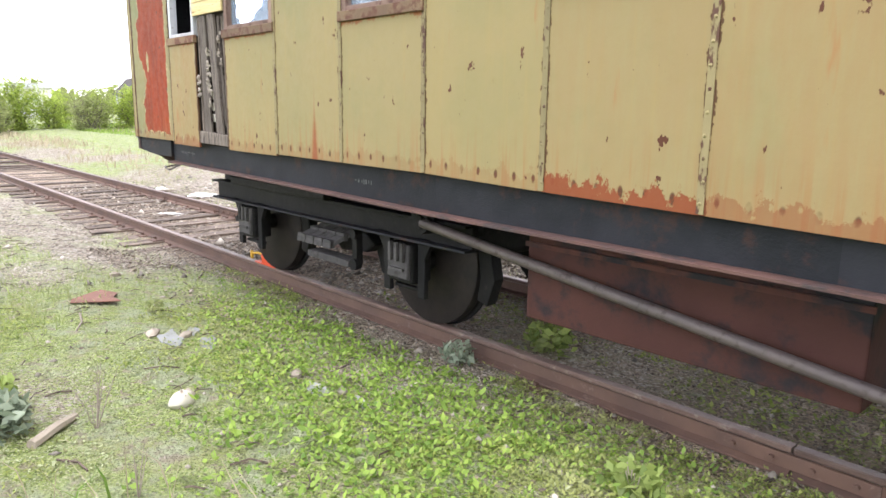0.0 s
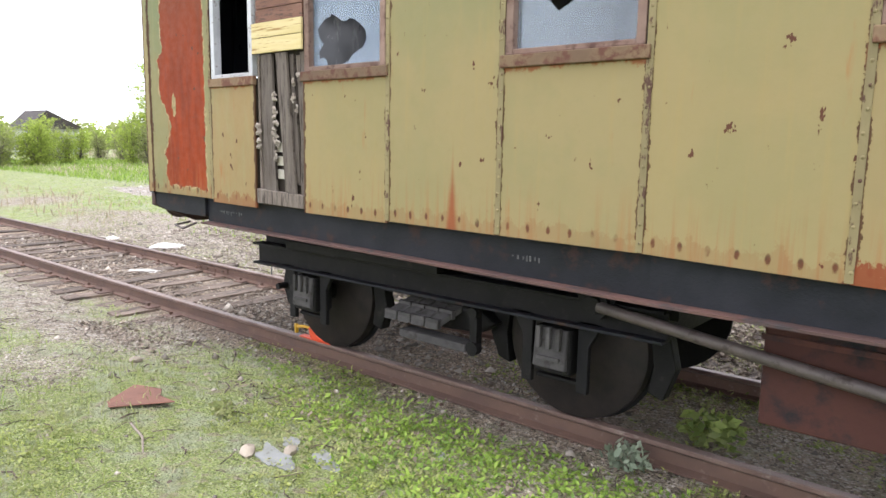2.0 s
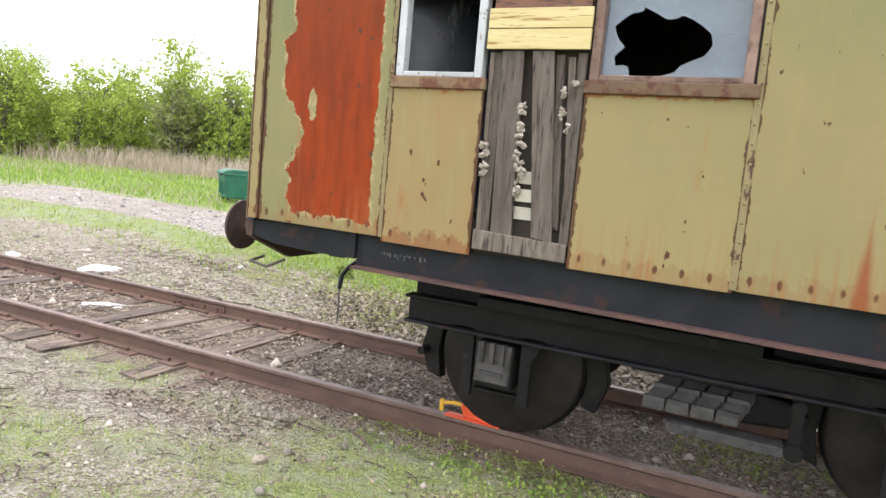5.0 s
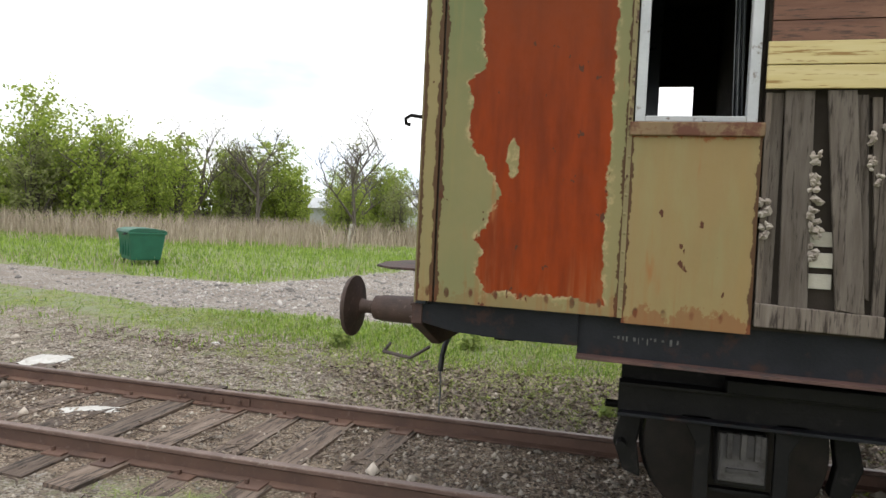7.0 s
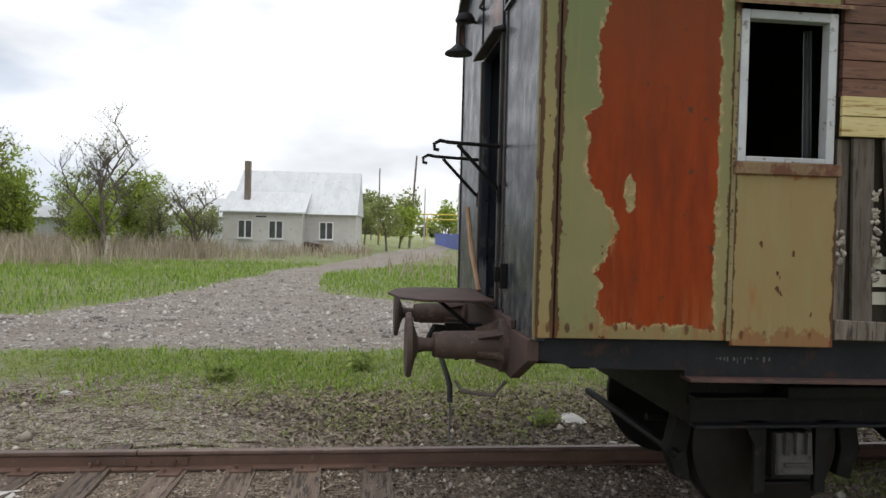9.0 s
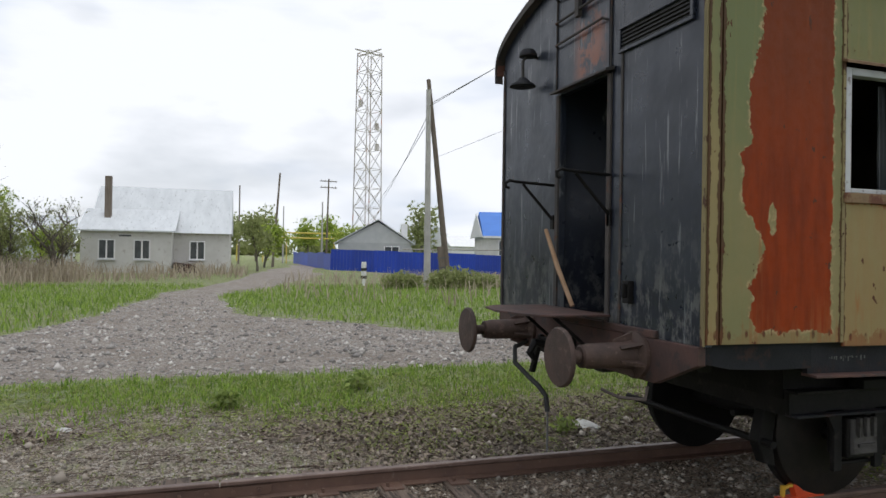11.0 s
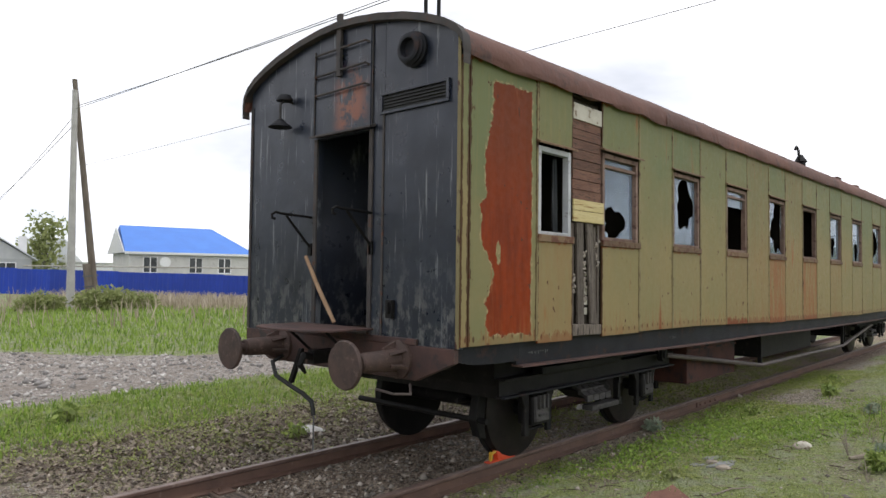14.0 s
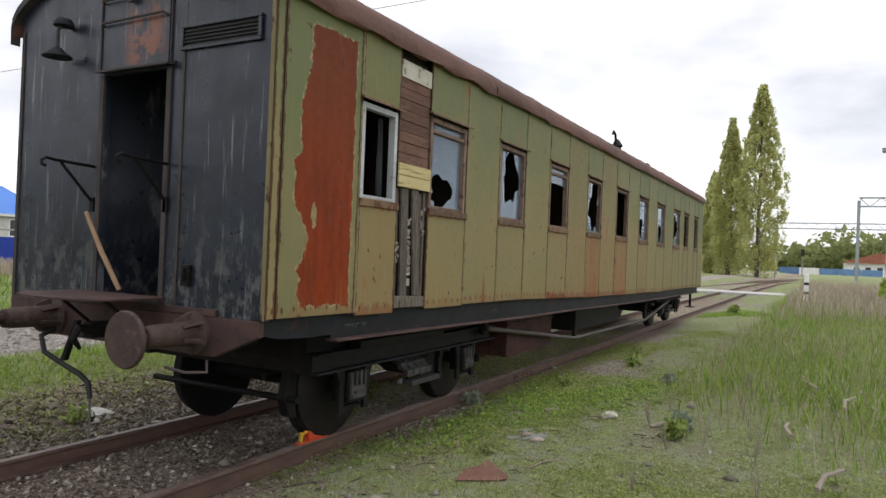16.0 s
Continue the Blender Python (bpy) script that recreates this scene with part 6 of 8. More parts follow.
def hip_house(x, y, turn, w, d, eave, ridge, wall, roof, label, start=1.3):
    h = thing("house", label, "house", at=pose(x, y, 0.6, 0, 0, turn))
    part("wall", Shape().box(-w / 2, w / 2, 0, d, -0.3, eave), wall, h)
    o = 0.35
    k = Shape()
    k.v = [(-w / 2 - o, -o, eave), (w / 2 + o, -o, eave), (w / 2 + o, d + o, eave), (-w / 2 - o, d + o, eave), (-w / 2 + start, d / 2, ridge), (w / 2 - 2.4, d / 2, ridge)]
    k.f = [(0, 1, 5, 4), (1, 2, 5), (2, 3, 4, 5), (3, 0, 4), (3, 2, 1, 0)]
    part("roof", k, roof, h, "bright blue hipped roof" if roof is M_BLUEROOF else "")
    part("fascia", Shape().box(-w / 2 - o, w / 2 + o, -o - 0.02, -o + 0.02, eave - 0.16, eave + 0.02), M_WHITE, h)
    for fx in (-0.34, 0.02, 0.26):
        house_window(h, fx * w, eave - 1.55, 0.95, 1.15, -0.02)
    return h


blue_house = hip_house(24.0, 49.0, -14, 9.6, 7.5, 2.95, 5.2, M_BRICK, M_BLUEROOF, "pale house with a bright blue hipped roof behind the fence", start=-0.15)
part("gable", Shape().slab([(-0.28, 2.9), (7.78, 2.9), (3.75, 5.05)], "x", -5.22, -5.16), M_WHITE, blue_house, "white boarded gable")
part("dish", Shape().lathe([(0.0, 0.0), (0.3, -0.06), (0.42, -0.16)], "y", (-2.2, -0.1, 2.2), 14), M_WHITE, blue_house)
gable = thing("house", "grey gabled house behind the blue fence", "house", at=pose(12.3, 60.5, 0.6, 0, 0, -12))
part("wall", Shape().box(-3.4, 3.4, 0, 7, -0.3, 2.35), M_GREYWALL, gable)
part("gable", Shape().slab([(-3.5, 2.35), (3.5, 2.35), (0.3, 4.35)], "y", 0.0, 7.0), M_GREYWALL, gable)
for a, b in (((-3.8, 2.2), (0.3, 4.5)), ((3.8, 2.2), (0.3, 4.5))):
    part("roof_slope", Shape().hexa([(a[0], -0.3, a[1]), (b[0], -0.3, b[1]), (b[0], -0.3, b[1] + 0.1), (a[0], -0.3, a[1] + 0.1)], [(a[0], 7.2, a[1]), (b[0], 7.2, b[1]), (b[0], 7.2, b[1] + 0.1), (a[0], 7.2, a[1] + 0.1)]), M_SLATE, gable)
house_window(gable, 1.6, 0.9, 1.3, 1.1, -0.02)
part("chimney", Shape().box(2.6, 3.2, 2.0, 2.6, 2.6, 4.3), M_WHITE, gable)
solo("house", Shape().box(-3, 3, 0, 5, -0.3, 2.4).slab([(-3.2, 2.4), (3.2, 2.4), (0, 4.6)], "y", -0.2, 5.2), M_SLATE, "grey gable house further back", "house", at=pose(21.5, 70.0, 0.6, 0, 0, 20))
solo("house", Shape().box(-3, 3, 0, 5, -0.3, 2.2).slab([(-0.3, 2.2), (5.3, 2.2), (2.5, 3.4)], "x", -3.2, 3.2), M_WHITE, "small pale house far behind the fence", "house", at=pose(23.5, 62.0, 0.6))
# brick water tower, dark roof, white shed and two small containers beyond the hedge
wt = thing("water_tower", "old brick water tower with a pale tank on top", "water tower", at=pose(-111.5, 15.2, 0.3))
part("shaft", Shape().lathe([(0.0, 0.0), (1.45, 0.0), (1.3, 6.2), (1.5, 6.4), (1.5, 7.0), (0.0, 7.2)], "z", (0, 0, 0), 16), surf("old_red_brick", (0.21, 0.13, 0.12), (0.28, 0.19, 0.17), 0.8), wt)
part("tank", Shape().lathe([(0.0, 7.25), (1.05, 7.25), (1.1, 9.3), (0.9, 9.7), (0.0, 10.0)], "z", (0, 0.5, 0), 16), M_WHITE, wt)
part("lower_wing", Shape().slab([(0.6, 0.0), (3.6, 0.0), (3.6, 4.2), (2.1, 5.0), (0.6, 4.2)], "x", -1.5, 1.5), surf("faded_red_brick", (0.20, 0.13, 0.12), (0.27, 0.19, 0.17), 0.8), wt)
pole(-51.6, 7.35, 6.0, 0.0, M_WOODPOLE, "grey wooden pole behind the hedge")
shed = thing("shed", "dark pitched shed roof showing over the hedge", "shed", at=pose(-54, 20.0, 0.3, 0, 0, 0))
part("wall", Shape().box(-4, 0, -1.4, 2.2, -0.2, 2.4), M_GREYWALL, shed)
part("roof", Shape().slab([(-1.7, 2.3), (2.6, 2.3), (-0.3, 3.75)], "x", -4.3, 0.3), M_LIP, shed)
shed2 = thing("shed", "white low building behind the hedge", "shed", at=pose(-71, 13.9, 0.3, 0, 0, 0))
part("wall", Shape().box(-5, 0, -0.3, 2.8, -0.2, 3.0), M_BRICK, shed2)
part("roof", Shape().slab([(-0.6, 3.0), (3.6, 3.0), (3.6, 3.35), (-0.6, 3.45)], "x", -5.3, 0.3), M_SLATE, shed2)
for x, y, w, m, lab in ((-34.2, 2.0, 0.34, M_FENCE, "small blue container at the hedge foot"), (-34.0, 3.3, 0.36, M_BIN, "small teal container at the hedge foot")):
    c = thing("waste_container", lab, "waste container", at=pose(x, y, gh(x, y), 0, 0, 10))
    part("body", Shape().hexa([(-w * 0.8, -w * 0.8, 0.0), (w * 0.8, -w * 0.8, 0.0), (w * 0.8, w * 0.8, 0.0), (-w * 0.8, w * 0.8, 0.0)], [(-w, -w, 0.9), (w, -w, 0.9), (w, w, 0.9), (-w, w, 0.9)]), m, c, bevel=0.03)
    part("lid", Shape().slab([(-w - 0.03, 0.905), (w + 0.03, 0.905), (w * 0.6, 1.02), (-w * 0.6, 1.02)], "x", -w - 0.03, w + 0.03), m, c, bevel=0.01)

# yellow gas pipe on posts across the lane
gas = thing("gas_pipe", "yellow gas pipe carried on posts across the lane", "pipe", at=pose(0, 0, 0))
part("pipe", Shape().tube([(1.0, 86, 0.8), (1.0, 86, 4.4), (26, 86, 4.4)], 0.09, 8), M_YPIPE, gas)
part("pipe", Shape().tube([(3.5, 78, 0.8), (3.5, 78, 3.6), (22, 78, 3.6), (22, 78, 0.8)], 0.08, 8), M_YPIPE, gas)
for xx in (7.0, 13.0, 19.0):
    part("pipe_post", Shape().tube([(xx, 86, 0.5), (xx, 86, 4.4)], 0.07, 6), M_YPIPE, gas)
part("pipe", Shape().tube([(12.5, 51.5, 2.35), (20.0, 40.5, 2.35), (31.0, 27.0, 2.35)], 0.045, 6), M_PALEBOARD, gas)

# ---- east: station yard ----
def gantry(x, y0, y1, h, label, material=M_GANTRY):
    g = thing("catenary_gantry", label, "gantry", at=pose(x, 0, 0))
    for y in (y0, y1):
        part("post", Shape().box(-0.22, 0.22, y - 0.22, y + 0.22, 0, h + 0.9), material, g)
    for z in (h, h + 1.3):
        part("chord", Shape().box(-0.12, 0.12, y0, y1, z - 0.12, z + 0.12), material, g)
    n = int((y1 - y0) / 1.4)
    for k in range(n):
        ya, yb = y0 + (y1 - y0) * k / n, y0 + (y1 - y0) * (k + 1) / n
        part("web", Shape().tube([(0, ya, h if k % 2 else h + 1.3), (0, yb, h + 1.3 if k % 2 else h)], 0.08, 4), material, g)


gantry(118, -37, -8.4, 11.5, "grey steel catenary gantry over the yard tracks")
gantry(178, -60, 5.5, 11.0, "long blue-grey catenary gantry far across the yard")
mast = lattice_tower(128, -13.6, 20.5, 1.3, 1.1, "lighting_mast", "grey lattice lighting mast in the station yard", "mast", M_GANTRY, 9, 0.06)
part("lamp_bar", Shape().box(-0.1, 0.1, -2.0, 2.0, 20.6, 20.8), M_GANTRY, mast)
for y in (-1.6, 0.0, 1.6):
    part("floodlight", Shape().box(-0.3, 0.3, y - 0.35, y + 0.35, 20.8, 21.4), M_GANTRY, mast)
for x, y in ((150, -0.5), (128, 3.2)):
    sg = thing("rail_signal", "slim railway signal post with a black head", "signal", at=pose(x, y, 0))
    part("post", Shape().tube([(0, 0, 0), (0, 0, 5.0)], 0.1, 8), M_POLE, sg)
    part("head", Shape().box(-0.2, 0.2, -0.3, 0.3, 4.2, 5.6), M_BLACK, sg, bevel=0.05)
stn = thing("station_building", "low station building with a rust-red roof", "building", at=pose(240, -16, 0))
part("wall", Shape().box(0, 8, -12, 6, 0, 4.0), M_WHITE, stn)
part("roof", Shape().slab([(-13, 4.0), (7, 4.0), (-3, 7.2)], "x", -1, 9), surf("red_roof", (0.26, 0.09, 0.06), (0.32, 0.12, 0.08), 0.5), stn)
for y in (-10, -7, -4, -1, 2):
    part("window", Shape().box(-0.05, 0.0, y, y + 1.4, 1.2, 2.8), M_WIN, stn)
M_YARDBLUE = surf("faded_blue_wall", (0.10, 0.20, 0.38), (0.14, 0.25, 0.44), 0.5)
yard = thing("sheet_fence", "blue and white yard wall in front of the station", "fence", at=pose(225, 0, 0))
for k in range(10):
    part("fence_sheet", Shape().box(-0.1, 0.1, -45 + 5.2 * k, -45 + 5.2 * k + 5.1, 0, 2.0), M_YARDBLUE if k % 4 else M_WHITE, yard)
# diverging tracks and the crossing slab
for off in (0.0, 1.6):
    pts = [(62, 0.735 + off, 0.085), (80, 0.735 + off - 0.4, 0.085), (110, 0.735 + off - 3.0, 0.085), (160, 0.735 + off - 11.0, 0.085)]
    solo("rail", Shape().tube(pts, 0.07, 6), M_RAIL, "rusty rail curving toward the station yard", "rail", "yard rails")
    if off == 0.0:
        solo("rail", Shape().tube([(52, 5.2, 0.085), (80, 3.5, 0.085), (130, -4.0, 0.085)], 0.07, 6), M_RAIL, "rusty rail of the neighbouring yard track", "rail", "yard rails")
        solo("rail", Shape().tube([(52, 6.8, 0.085), (80, 5.1, 0.085), (130, -2.4, 0.085)], 0.07, 6), M_RAIL, "rusty rail of the neighbouring yard track", "rail", "yard rails")
solo("crossing_slab", Shape().box(46, 49.5, -1.6, 9.5, -0.1, 0.17), M_POLE, "pale concrete foot crossing over the rails", "crossing", bevel=0.02)


# ---- trees and shrubs ----
def leaf_cloud(centres, radii, count, size, seed, squash=0.75):
    """Many small folded leaves round given clump centres."""
    r = np.random.default_rng(seed)
    centres, radii = np.asarray(centres, float), np.asarray(radii, float)
    pick = r.integers(0, len(centres), count)
    d = r.normal(size=(count, 3))
    d /= np.linalg.norm(d, axis=1)[:, None]
    p = centres[pick] + d * (radii[pick] * r.uniform(0.15, 1.0, count) ** 0.5)[:, None] * np.array([1, 1, squash])
    a = r.normal(size=(count, 3))
    a /= np.linalg.norm(a, axis=1)[:, None]
    b = np.cross(a, r.normal(size=(count, 3)))
    b /= np.linalg.norm(b, axis=1)[:, None]
    s = (size * r.uniform(0.6, 1.4, count))[:, None]
    v = np.stack([p - a * s, p + b * s * 0.55, p + a * s, p - b * s * 0.55], 1).reshape(-1, 3)
    return v, np.arange(count * 4).reshape(-1, 4)


def branches(seed, h, spread, levels, trunk, up=0.55, forks=4):
    """A trunk with limbs that fork; returns the shape and the tips."""
    r = random.Random(seed)
    sh, tips = Shape(), []

    def grow(p, d, length, rad, level):
        pts, rr = [p], [rad]
        q, dd = p, d
        for k in range(3):
            dd = (dd + Vector((r.uniform(-1, 1), r.uniform(-1, 1), r.uniform(-0.3, 0.6))) * 0.16).normalized()
            q = q + dd * length / 3
            pts.append(q)
            rr.append(rad * (1 - 0.22 * (k + 1)))
        sh.tube(pts, rr, 6 if level == 0 else 4 if level < 3 else 3)
        if level >= levels:
            tips.append(q)
            return
        for k in range(forks if level else forks + 2):
            t = r.uniform(0.35, 1.0)
            at_ = pts[1].lerp(pts[3], (t - 0.35) / 0.65) if level else pts[0].lerp(pts[3], r.uniform(0.25, 1.0))
            a = r.uniform(0, 6.28)
            side = Vector((math.cos(a), math.sin(a), 0)) * spread
            nd = (dd * (1 - spread * 0.5) + side + Vector((0, 0, up))).normalized()
            grow(at_, nd, length * r.uniform(0.48, 0.72), rad * 0.5, level + 1)

    grow(Vector((0, 0, -0.2)), Vector((0, 0, 1)), h * 0.5, trunk, 0)
    return sh, tips


def make_tree(name, label, category, seed, h, spread, leaves, leaf, size, clump, levels=2, trunk=0.16, up=0.55, group="", at=None):
    t_ = thing(name, label, category, group, at=at)
    sh, tips = branches(seed, h, spread, levels, trunk, up)
    part("trunk", sh, M_BARK, t_, smooth=True)
    if leaves:
        v, q = leaf_cloud([tuple(p) for p in tips], [clump] * len(tips), leaves, size, seed)
        part("crown", fast_mesh("crown", v, q, leaf), leaf, t_)
    return t_


r = random.Random(21)
def crown_tree(seed, h, wide, leaf, count, size, label, at):
    """A leafy young tree: several stems and many small clumps from knee height up, ragged at the top."""
    t_ = thing("tree", label, "tree", "tree belt", at=at)
    q_ = random.Random(seed)
    sh, cs, rd = Shape(), [], []
    for k in range(6):
        a, tilt = q_.uniform(0, 6.28), q_.uniform(0.1, 0.75) * wide
        top = h * q_.uniform(0.62, 0.96)
        pts = [Vector((0.1 * math.cos(a), 0.1 * math.sin(a), -0.2))]
        for i in range(1, 6):
            u = i / 5
            pts.append(Vector((tilt * top * 0.32 * u ** 0.8 * math.cos(a) + q_.uniform(-0.12, 0.12), tilt * top * 0.32 * u ** 0.8 * math.sin(a) + q_.uniform(-0.12, 0.12), top * u)))
        sh.tube(pts, [0.10, 0.085, 0.065, 0.045, 0.028, 0.01], 5)
        for i in range(1, 6):
            for _ in range(6):
                u = q_.uniform(i - 0.9, i) / 5
                base = pts[0].lerp(pts[5], u)
                b = q_.uniform(0, 6.28)
                L = h * 0.17 * (0.45 + 0.9 * math.sin(math.pi * (0.15 + 0.7 * u))) * wide * q_.uniform(0.4, 1.1)
                tip = base + Vector((L * math.cos(b), L * math.sin(b), L * q_.uniform(0.4, 1.1)))
                sh.tube([base, base.lerp(tip, 0.55), tip], [0.022, 0.014, 0.005], 3)
                cs += [tuple(tip), tuple(base.lerp(tip, 0.6))]
                rd += [0.085 * h * q_.uniform(0.4, 1.0)] * 2
    part("trunk", sh, M_BARK, t_)
    v, q = leaf_cloud(cs, rd, count, size, seed, 0.9)
    part("crown", fast_mesh("crown", v, q, leaf), leaf, t_)
    return t_


LABELS = ["bright green young tree in the belt behind the dry reeds", "dull green young tree in the belt behind the dry reeds"]
belt = [crown_tree(40 + k, (6.6, 7.6, 5.8, 7.0, 5.0)[k], (1.2, 1.0, 1.4, 1.1, 1.5)[k], M_LEAF2 if k == 2 else M_LEAF, (4700, 5000, 3000, 4600, 4400)[k], 0.108, LABELS[1 if k == 2 else 0],
                   pose(*((-36, 20, 0.4), (-30, 27, 0.5), (-27, 34, 0.6), (-38, 30, 0.6), (-33, 24, 0.5))[k])) for k in range(5)]
for k in range(62):
    t = k / 61
    a = radians(163 - 54 * t + r.uniform(-1.5, 1.5))
    d = 44 + r.uniform(-4, 16) - 2 * t
    x, y = 1.5 + d * math.cos(a), -3.6 + d * math.sin(a)
    src = belt[r.randrange(5)]
    m = pose(x, y, gh(x, y) - 0.1, 0, 0, r.uniform(0, 360))
    c = copy_thing(src, m)
    f = r.uniform(0.7, 1.1) * (1.0 - 0.28 * t) * (0.42 if k < 15 else 0.7 if k < 18 else 1.0)
    c.scale = (f, f, f * r.uniform(0.9, 1.1))
for k in range(15):
    x, y = -36.5 + r.uniform(-2.5, 1.5), -3.0 + 1.15 * k + r.uniform(-0.4, 0.4)
    c = copy_thing(belt[(0, 2, 2, 3, 1)[k % 5]], pose(x, y, gh(x, y) - 0.3, 0, 0, r.uniform(0, 360)))
    f = r.uniform(0.36, 0.52)
    c.scale = (f * 1.3, f * 1.3, f)
    tagged(c, "low tangled shrub in the hedge across the field", "shrub", "hedge shrubs")
# budding bare trees in front of the houses
for seed, x, y, h, n in ((61, -13.2, 31.0, 7.8, 380), (62, -19.6, 32.0, 7.6, 420), (63, -9.3, 32.5, 4.6, 700), (64, -21.5, 33.5, 6.6, 600), (65, -14.4, 33.5, 6.0, 300), (66, -25.5, 27.0, 6.6, 500), (67, -31.0, 27.5, 7.4, 300), (68, -23.0, 31.0, 7.2, 250)):
    make_tree("bare_tree", "budding tree with thin grey branches and few leaves", "tree", seed, h, 0.85, n, M_LEAF2, 0.055, 0.5, 4, 0.15, 0.38, "budding trees", at=pose(x, y, gh(x, y)))
for seed, x, y, h in ((71, -10.6, 36.0, 2.8), (72, -10.0, 39.0, 2.6), (73, -13.0, 36.0, 2.4), (74, -22.0, 36.5, 3.2), (75, -19.5, 36.0, 2.6), (76, 0.6, 45.0, 4.2), (77, 2.2, 60.0, 5.0), (78, -1.0, 62.0, 5.5), (79, 13.5, 75.0, 6.0),
                      (80, 19.5, 68.0, 7.6), (81, 10.6, 92.0, 7.0), (82, 4.6, 105.0, 8.5), (83, 15.5, 100.0, 8.0), (84, 0.0, 108.0, 9.0)):
    make_tree("tree", "small green garden tree near the houses", "tree", seed, h, 0.6, 1150, M_LEAF if seed % 2 else M_LEAF2, 0.09 * h / 3, 0.2 * h, 2, 0.1, 0.5, "garden trees", at=pose(x, y, gh(x, y)))
for seed, x, y, s_ in ((91, 7.4, 25.0, 1.3), (92, 5.2, 25.4, 1.0), (93, 9.0, 25.6, 1.0)):
    v, q = leaf_cloud([(0, 0, 0.4), (0.6, 0.2, 0.35), (-0.5, 0.1, 0.3)], [0.7, 0.6, 0.6], 1400, 0.08, seed)
    b = thing("bush", "low green bush at the foot of the pole", "bush", at=pose(x, y, gh(x, y)))
    part("leaves", fast_mesh("leaves", v * s_ * 0.85, q, M_LEAF2), M_LEAF2, b)
v, q = leaf_cloud([(0, 0, 1.0), (1.2, -1.0, 1.4), (-0.6, -1.8, 1.6), (0.6, -3.0, 1.7), (0, -4.4, 1.8), (-0.8, 0.4, 0.6)], [1.0, 1.2, 1.3, 1.4, 1.5, 0.7], 9000, 0.14, 5)
shrub = thing("bush", "bright green bush beside the track", "bush", at=pose(38.5, -7.2, 0.1))
part("leaves", fast_mesh("leaves", v, q, M_LEAF), M_LEAF, shrub)
# two columnar poplar rows
for seed, x, y, h, w in ((101, 118, 5.3, 30.3, 3.5), (103, 121, 9.9, 25.6, 2.7), (106, 126, 13.2, 17.0, 2.2)):
    t_ = thing("poplar", "tall columnar poplar in young leaf", "tree", "poplars by the yard", at=pose(x, y, 0))
    rr = random.Random(seed)
    sh = Shape().tube([(0, 0, -0.2), (0, 0, h * 0.5), (0, 0, h * 0.95)], [0.4, 0.25, 0.04], 7)
    cs, rd = [], []
    for k in range(640):
        f = 0.03 + 0.96 * (k / 640) ** 0.8
        z = h * f
        a = rr.uniform(0, 6.28)
        lobe = 1 + 0.16 * math.sin(3 * a + seed) + 0.10 * math.sin(5 * a + 0.35 * z)
        girth = min(1.0, 0.72 + 0.9 * f) * min(1.0, ((1.03 - f) / 0.5)) ** 0.8 * lobe
        wide = w * girth * (rr.uniform(0.1, 1.0) ** 0.5 + (rr.uniform(0.0, 0.22) if k % 5 == 0 else 0.0))
        tip = (wide * math.cos(a), wide * math.sin(a), z + rr.uniform(-0.5, 0.9))
        if k % 4 == 0:
            sh.tube([(0, 0, max(0.3, z - 2.8)), (tip[0] * 0.75, tip[1] * 0.75, max(0.4, z - 1.0)), tip], [0.05, 0.03, 0.012], 3)
        cs.append(tip)
        rd.append(0.58 * (1.2 - 0.7 * f) * rr.uniform(0.6, 1.15))
    part("trunk", sh, M_BARK, t_)
    v, q = leaf_cloud(cs, rd, 34000, 0.18, seed, 2.3)
    part("crown", fast_mesh("crown", v, q, M_LEAF3), M_LEAF3, t_)
# far woods all round the horizon
rn = np.random.default_rng(9)
cs, rd = [], []
for k in range(620):
    a = rn.uniform(0, 2 * math.pi)
    d = rn.uniform(250, 330)
    x, y = d * math.cos(a), d * math.sin(a)
    deg = math.degrees(a) % 360
    if deg > 350 or deg < 12:
        hh = rn.uniform(3, 11)
    elif deg > 190:
        hh = rn.uniform(3, 14)
    else:
        hh = rn.uniform(2, 9)
    cs.append((x, y, hh * 0.55))
    rd.append(hh * 0.6)
for k in range(170):
    a, d = radians(rn.uniform(-24, 3.5)), rn.uniform(265, 300)
    hh = rn.uniform(7, 15) if math.degrees(a) < -1 else rn.uniform(5, 10)
    cs.append((d * math.cos(a), d * math.sin(a), hh * 0.6))
    rd.append(hh * 0.6)
v, q = leaf_cloud(cs, rd, 60000, 1.4, 12, 0.9)
tagged(new("far_woods", fast_mesh("far_woods", v, q, M_LEAF2)), "distant dull green woods along the horizon", "woods", kind="stuff")
cs, rd = [], []
for k in range(60):
    a = radians(rn.uniform(153, 178))
    d = rn.uniform(85, 110)
    hh = rn.uniform(1.5, 4.0)
    cs.append((6 + d * math.cos(a), -3 + d * math.sin(a), hh * 0.5))
    rd.append(hh * 0.6)
v, q = leaf_cloud(cs, rd, 16000, 0.22, 13, 0.9)
tagged(new("hedge", fast_mesh("hedge", v, q, M_LEAF)), "tangled green hedge across the field", "hedge", kind="stuff")


